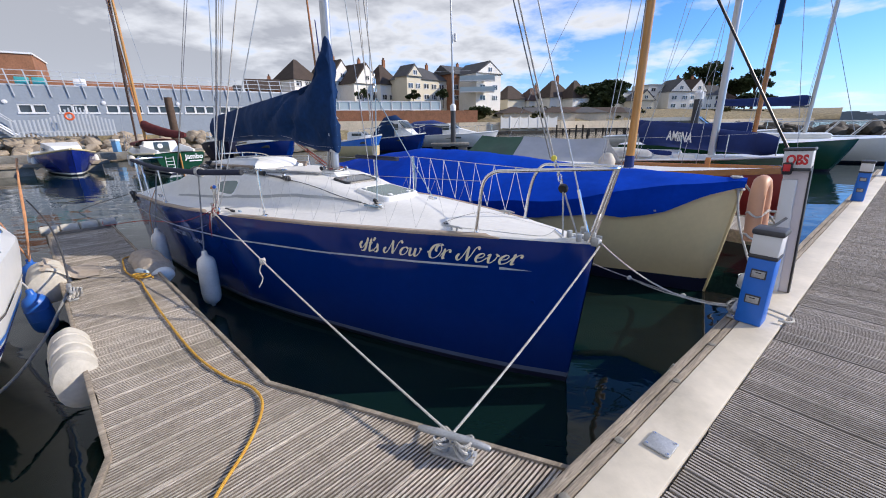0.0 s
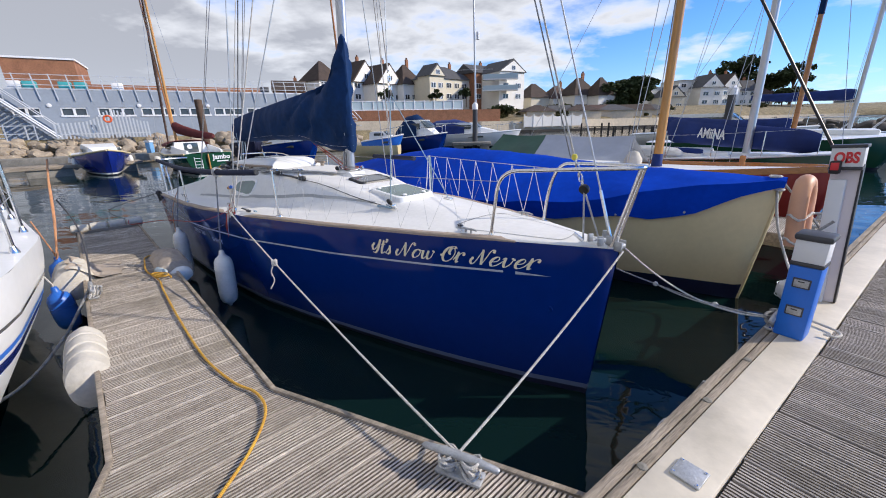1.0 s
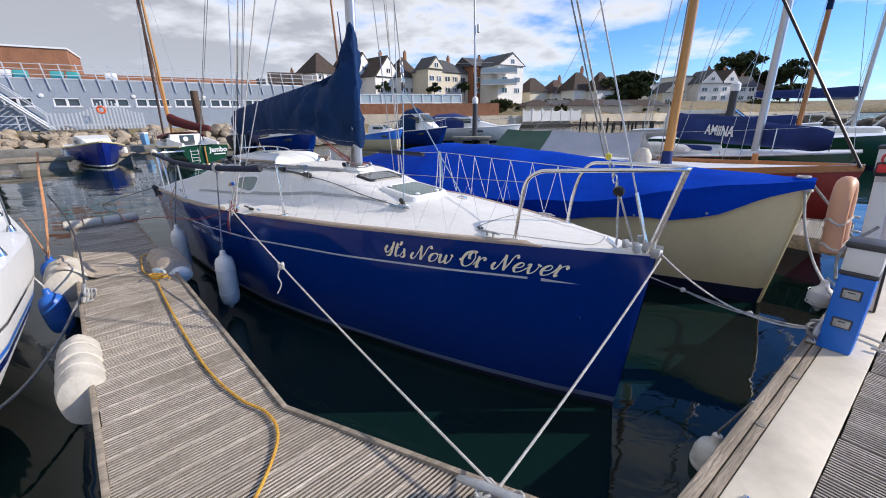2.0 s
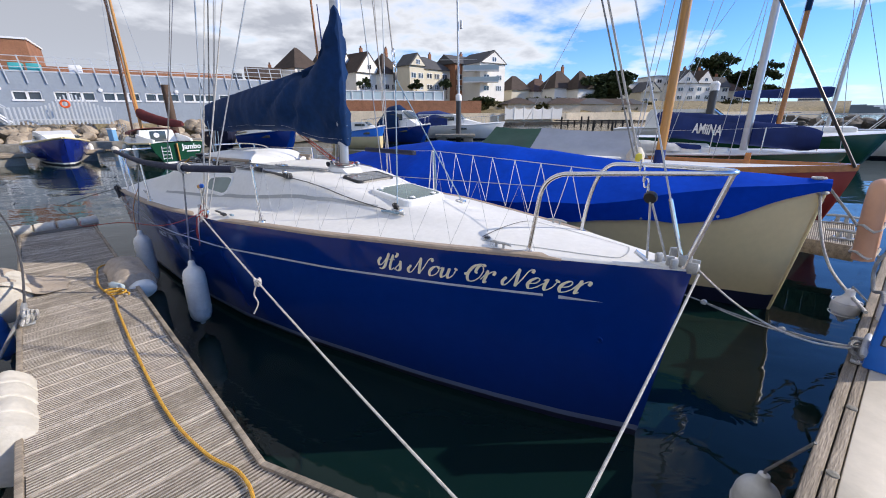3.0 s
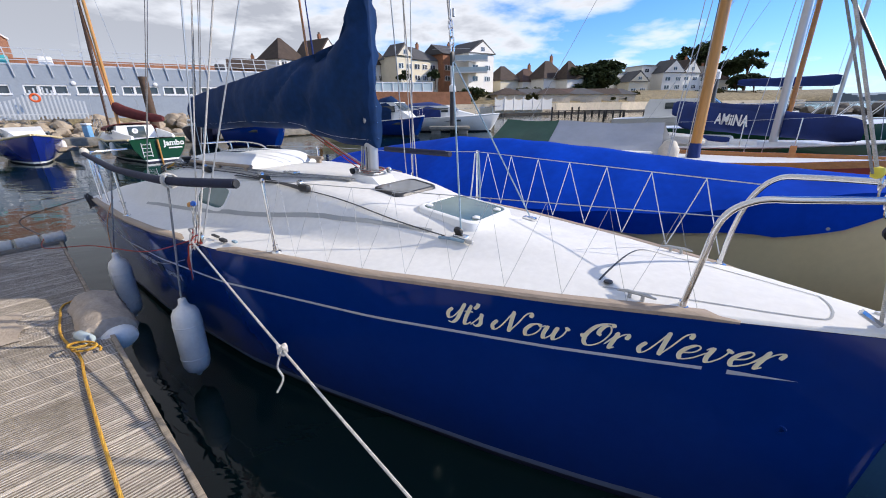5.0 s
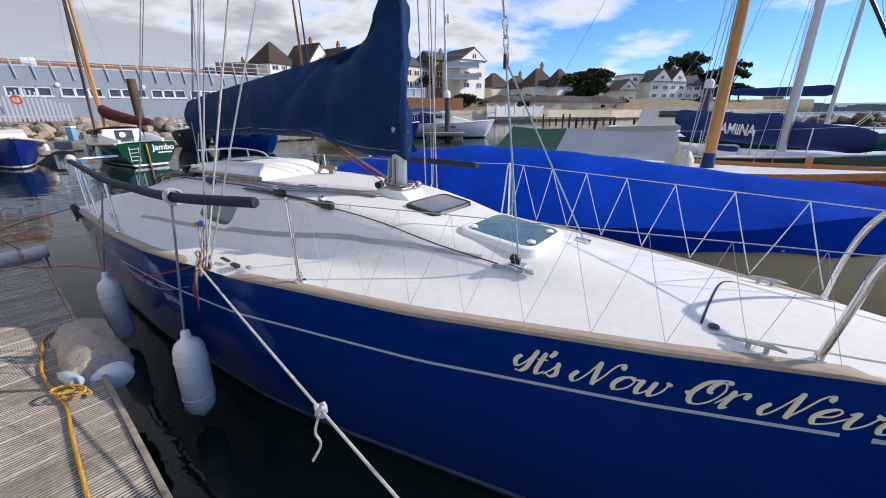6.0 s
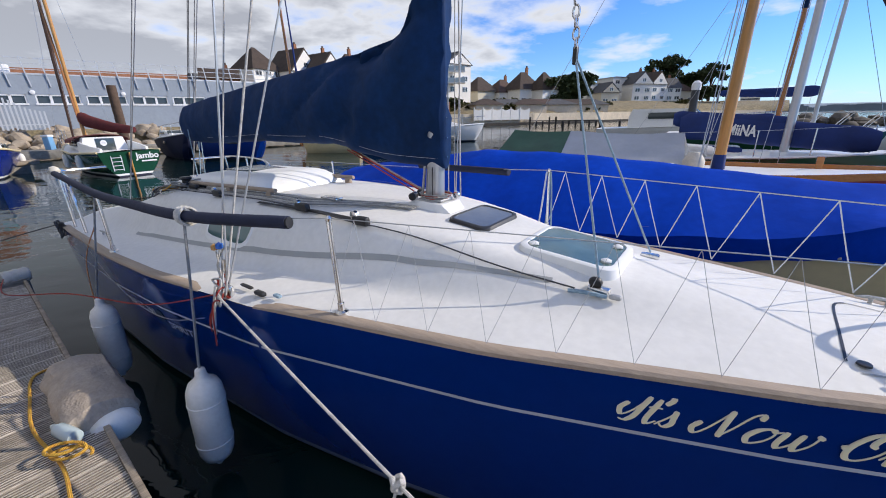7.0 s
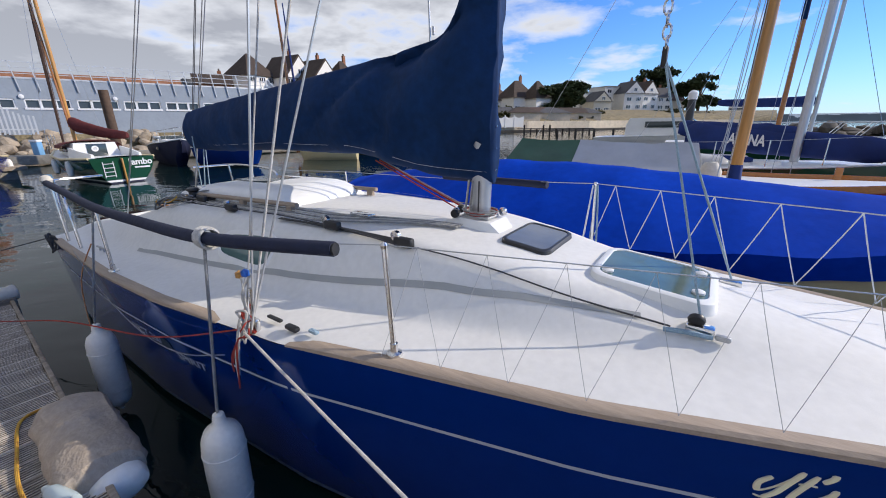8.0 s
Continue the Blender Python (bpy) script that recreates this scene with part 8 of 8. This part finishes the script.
H(31.6, 196, 8, 8, 4.4, 3.0, M_ROOFRED, M_HOUSECREAM, "small cream house with a red roof", "hip", turn=36, base=5.5, cols=2, chimney=False)
H(-25.3, 108, 7, 8, 3.4, 2.4, M_ROOFBROWN, M_BRICK, "small brown roofed house behind the terrace", "gable_x", base=7.0)
for k, (az, off, w, roof) in enumerate(((7.6, 7, 7, M_ROOFBROWN), (10.4, 9, 5, M_ROOFGREY), (13.2, 6, 8, M_ROOFBROWN), (15.0, 8, 6, M_ROOFRED), (17.0, 6, 9, M_ROOFGREY), (19.4, 7, 8, M_ROOFBROWN), (21.6, 8, 7, M_ROOFGREY))):
    H(az, shore_r(az) + off, w, 4.5, 1.9, 1.3, roof, M_TANWALL, "low dark roofed garden building above the sea wall", "gable_x" if k % 2 else "hip", turn=26, base=2.4, chimney=False, rows=0)
for az, z in ((2.6, 3.6), (2.6, 6.4)):
    p = polar(az, 114.5)
    b = thing("balcony", "glazed white balcony on the gable house", "balcony", m=Matrix.Translation((p.x, p.y, 7.6)) @ Matrix.Rotation(radians(-az), 4, "Z"))
    part("slab", boxed((0, 0, z - 0.9), (9.4, 3.0, 0.3)), M_FRAMEWHITE, b)
    part("glazing", boxed((0, -1.5, z - 0.2), (9.3, 0.05, 1.1)), M_CLEARGLASS, b)


# ---------------------------------------------------------------- trees
def clump(bm, c, r, n, rng, leaf):
    for _ in range(n):
        d = Vector((rng.gauss(0, 1), rng.gauss(0, 1), rng.gauss(0, 0.6))).normalized() * r * rng.uniform(0.45, 1.05)
        p = c + Vector((d.x, d.y, d.z * 0.62))
        q = Euler((rng.uniform(-1, 1), rng.uniform(-1, 1), rng.uniform(0, 6.3))).to_matrix()
        s = leaf * rng.uniform(0.6, 1.3)
        vs = [bm.verts.new(p + q @ Vector(o)) for o in ((-s, -s * 0.4, 0), (s, -s * 0.5, 0.1 * s), (s * 0.8, s * 0.5, 0), (-s * 0.7, s * 0.5, 0.15 * s))]
        bm.faces.new(vs)


def tree(p, h, spread, label, mat, seedv, trunk=True, leaf=0.5, flat=0.6, n=12, per=130):
    rng = random.Random(seedv)
    t = thing("tree", label, "tree", m=Matrix.Translation(p))
    if trunk:
        bm = bmesh.new()
        tube(bm, [(0, 0, -1), (0.02 * h, 0, h * 0.35), (-0.01 * h, 0.01 * h, h * 0.7)], [0.035 * h, 0.026 * h, 0.012 * h], 8)
        for k in range(6):
            a = rng.uniform(0, 6.3)
            tube(bm, [(0, 0, h * (0.38 + 0.05 * k)), (math.cos(a) * spread * 0.35, math.sin(a) * spread * 0.35, h * (0.62 + 0.04 * k)), (math.cos(a) * spread * 0.7, math.sin(a) * spread * 0.7, h * (0.74 + 0.03 * k))], [0.014 * h, 0.01 * h, 0.004 * h], 6)
        part("trunk", bm, M_BARK, t)
    bm = bmesh.new()
    for k in range(n):
        a, rr = rng.uniform(0, 6.3), spread * rng.uniform(0, 0.85) ** 0.7
        z = h * (0.62 + 0.34 * rng.random()) if trunk else h * (0.12 + 0.75 * rng.random())
        z -= 0.14 * h * (rr / spread) ** 2
        clump(bm, Vector((rr * math.cos(a), rr * math.sin(a), z)), spread * rng.uniform(0.28, 0.48) * (1.0 if trunk else 0.9), per, rng, leaf)
    part("crown", bm, mat, t, smooth=False)
    return t


for k, (az, r, h, sp, z) in enumerate(((29.3, 205, 20, 6.5, 4), (30.6, 202, 20.5, 7, 4), (27.6, 212, 16, 5, 4), (34.6, 198, 18, 5.5, 3), (33.0, 204, 15, 5, 3), (35.5, 190, 9, 4, 3), (32.0, 206, 14, 5, 3), (34.0, 188, 8, 4, 3))):
    tree(polar(az, r, z), h, sp, "dark umbrella pine on the far shore", M_LEAF, 40 + k, leaf=0.6, n=15, per=110)
for k, (az, r, h, sp, z) in enumerate(((18.2, 128, 8.5, 6, 5), (19.6, 132, 9, 6, 5), (17.2, 134, 8, 5, 5))):
    tree(polar(az, r, z), h, sp, "dense dark evergreen beside the houses", M_LEAF, 60 + k, False, 0.6, n=20, per=170)
rng = random.Random(77)
for k in range(110):
    az = rng.uniform(-10, 36)
    r = shore_r(az) + rng.uniform(5, 22) + (20 if az > 24 else 0)
    tree(polar(az, r, 2.2 + rng.uniform(0, 1.2)), rng.choice((1.0, 1.4, 2.0, 3.0)), rng.uniform(1.6, 4.2), "low garden shrub on the bank above the sea wall", M_SHRUB if k % 3 else M_LEAF, 100 + k, False, 0.34, n=8, per=70)
for k in range(3):
    tree(polar((-13.0, -2.0, -6.2)[k], 108, 7), 3.6, 1.6, "small cordyline palm on the terrace bank", M_LEAF, 200 + k, True, 0.5, n=5, per=50)

# breakwater of dark rocks and gangways at the right, haze-tinted far coast
bw = thing("breakwater", "dark rock breakwater across the harbour mouth", "rocks", kind="stuff")
rng = random.Random(8)
for k in range(230):
    az = rng.uniform(28, 60)
    r = float(np.interp(az, [28, 34, 42, 60], [52, 56, 60, 66])) + rng.uniform(-2.2, 2.2)
    sz = rng.uniform(0.5, 1.1)
    ob = new("rock", rng.choice(rocks_dark))
    ob.parent = bw
    ob.matrix_basis = Matrix.Translation(polar(az, r, rng.uniform(-0.1, 1.15))) @ Euler((rng.uniform(-0.4, 0.4), rng.uniform(-0.4, 0.4), rng.uniform(0, 6.3))).to_matrix().to_4x4() @ Matrix.Diagonal((sz, sz, sz, 1))
gw = thing("gangway", "white railed gangway before the breakwater", "gangway", m=Matrix.Translation(polar(41, 40)) @ Matrix.Rotation(radians(-38), 4, "Z"))
part("deck", boxed((0, 0, 0.7), (18, 1.2, 0.15)), M_STACK, gw)
for s in (-0.6, 0.6):
    part("rail", tubed([(-9, s, 1.75), (9, s, 1.75)], 0.04, 6), M_FRAMEWHITE, gw)
    for k in range(13):
        part("brace", tubed([(-9 + 1.5 * k, s, 0.75), (-8.25 + 1.5 * k, s, 1.75)], 0.03, 5), M_FRAMEWHITE, gw)
bm = bmesh.new()
rng = random.Random(4)
for k in range(90):
    az = 33 + 40 * k / 90
    p = polar(az, 1500)
    hh = 14 + 14 * noise.noise(Vector((k * 0.21, 3, 0)))
    box(bm, (0, 0, hh / 2), (rng.uniform(16, 30), 40, hh), 0, Matrix.Translation(p) @ Matrix.Rotation(radians(-az), 4, "Z"))
solo("far_coast", bm, M_FARLAND, "low coast with buildings on the horizon, tinted blue for haze", "coast", kind="structure", smooth=False)
bm = bmesh.new()
patch(bm, None, lambda s, t: polar(-75 + 150 * s, 1700 + 900 * t, -1 + (30 + 14 * noise.noise(Vector((s * 14, 1, 0)))) * t), 80, 4)
solo("far_hills", bm, M_FARLAND, "far hills beyond the harbour, tinted blue for haze", "hills", kind="structure")
tall = thing("far_tower", "pale tower block on the far coast", "building", m=Matrix.Translation(polar(38.9, 420)) @ Matrix.Rotation(radians(-39), 4, "Z"))
part("wall", boxed((0, 0, 6), (13, 10, 14)), M_HOUSEWHITE, tall)
for k in range(5):
    part("window_band", boxed((0, -5.1, 1.8 + 2.3 * k), (12, 0.2, 1.1)), M_GLASS, tall)
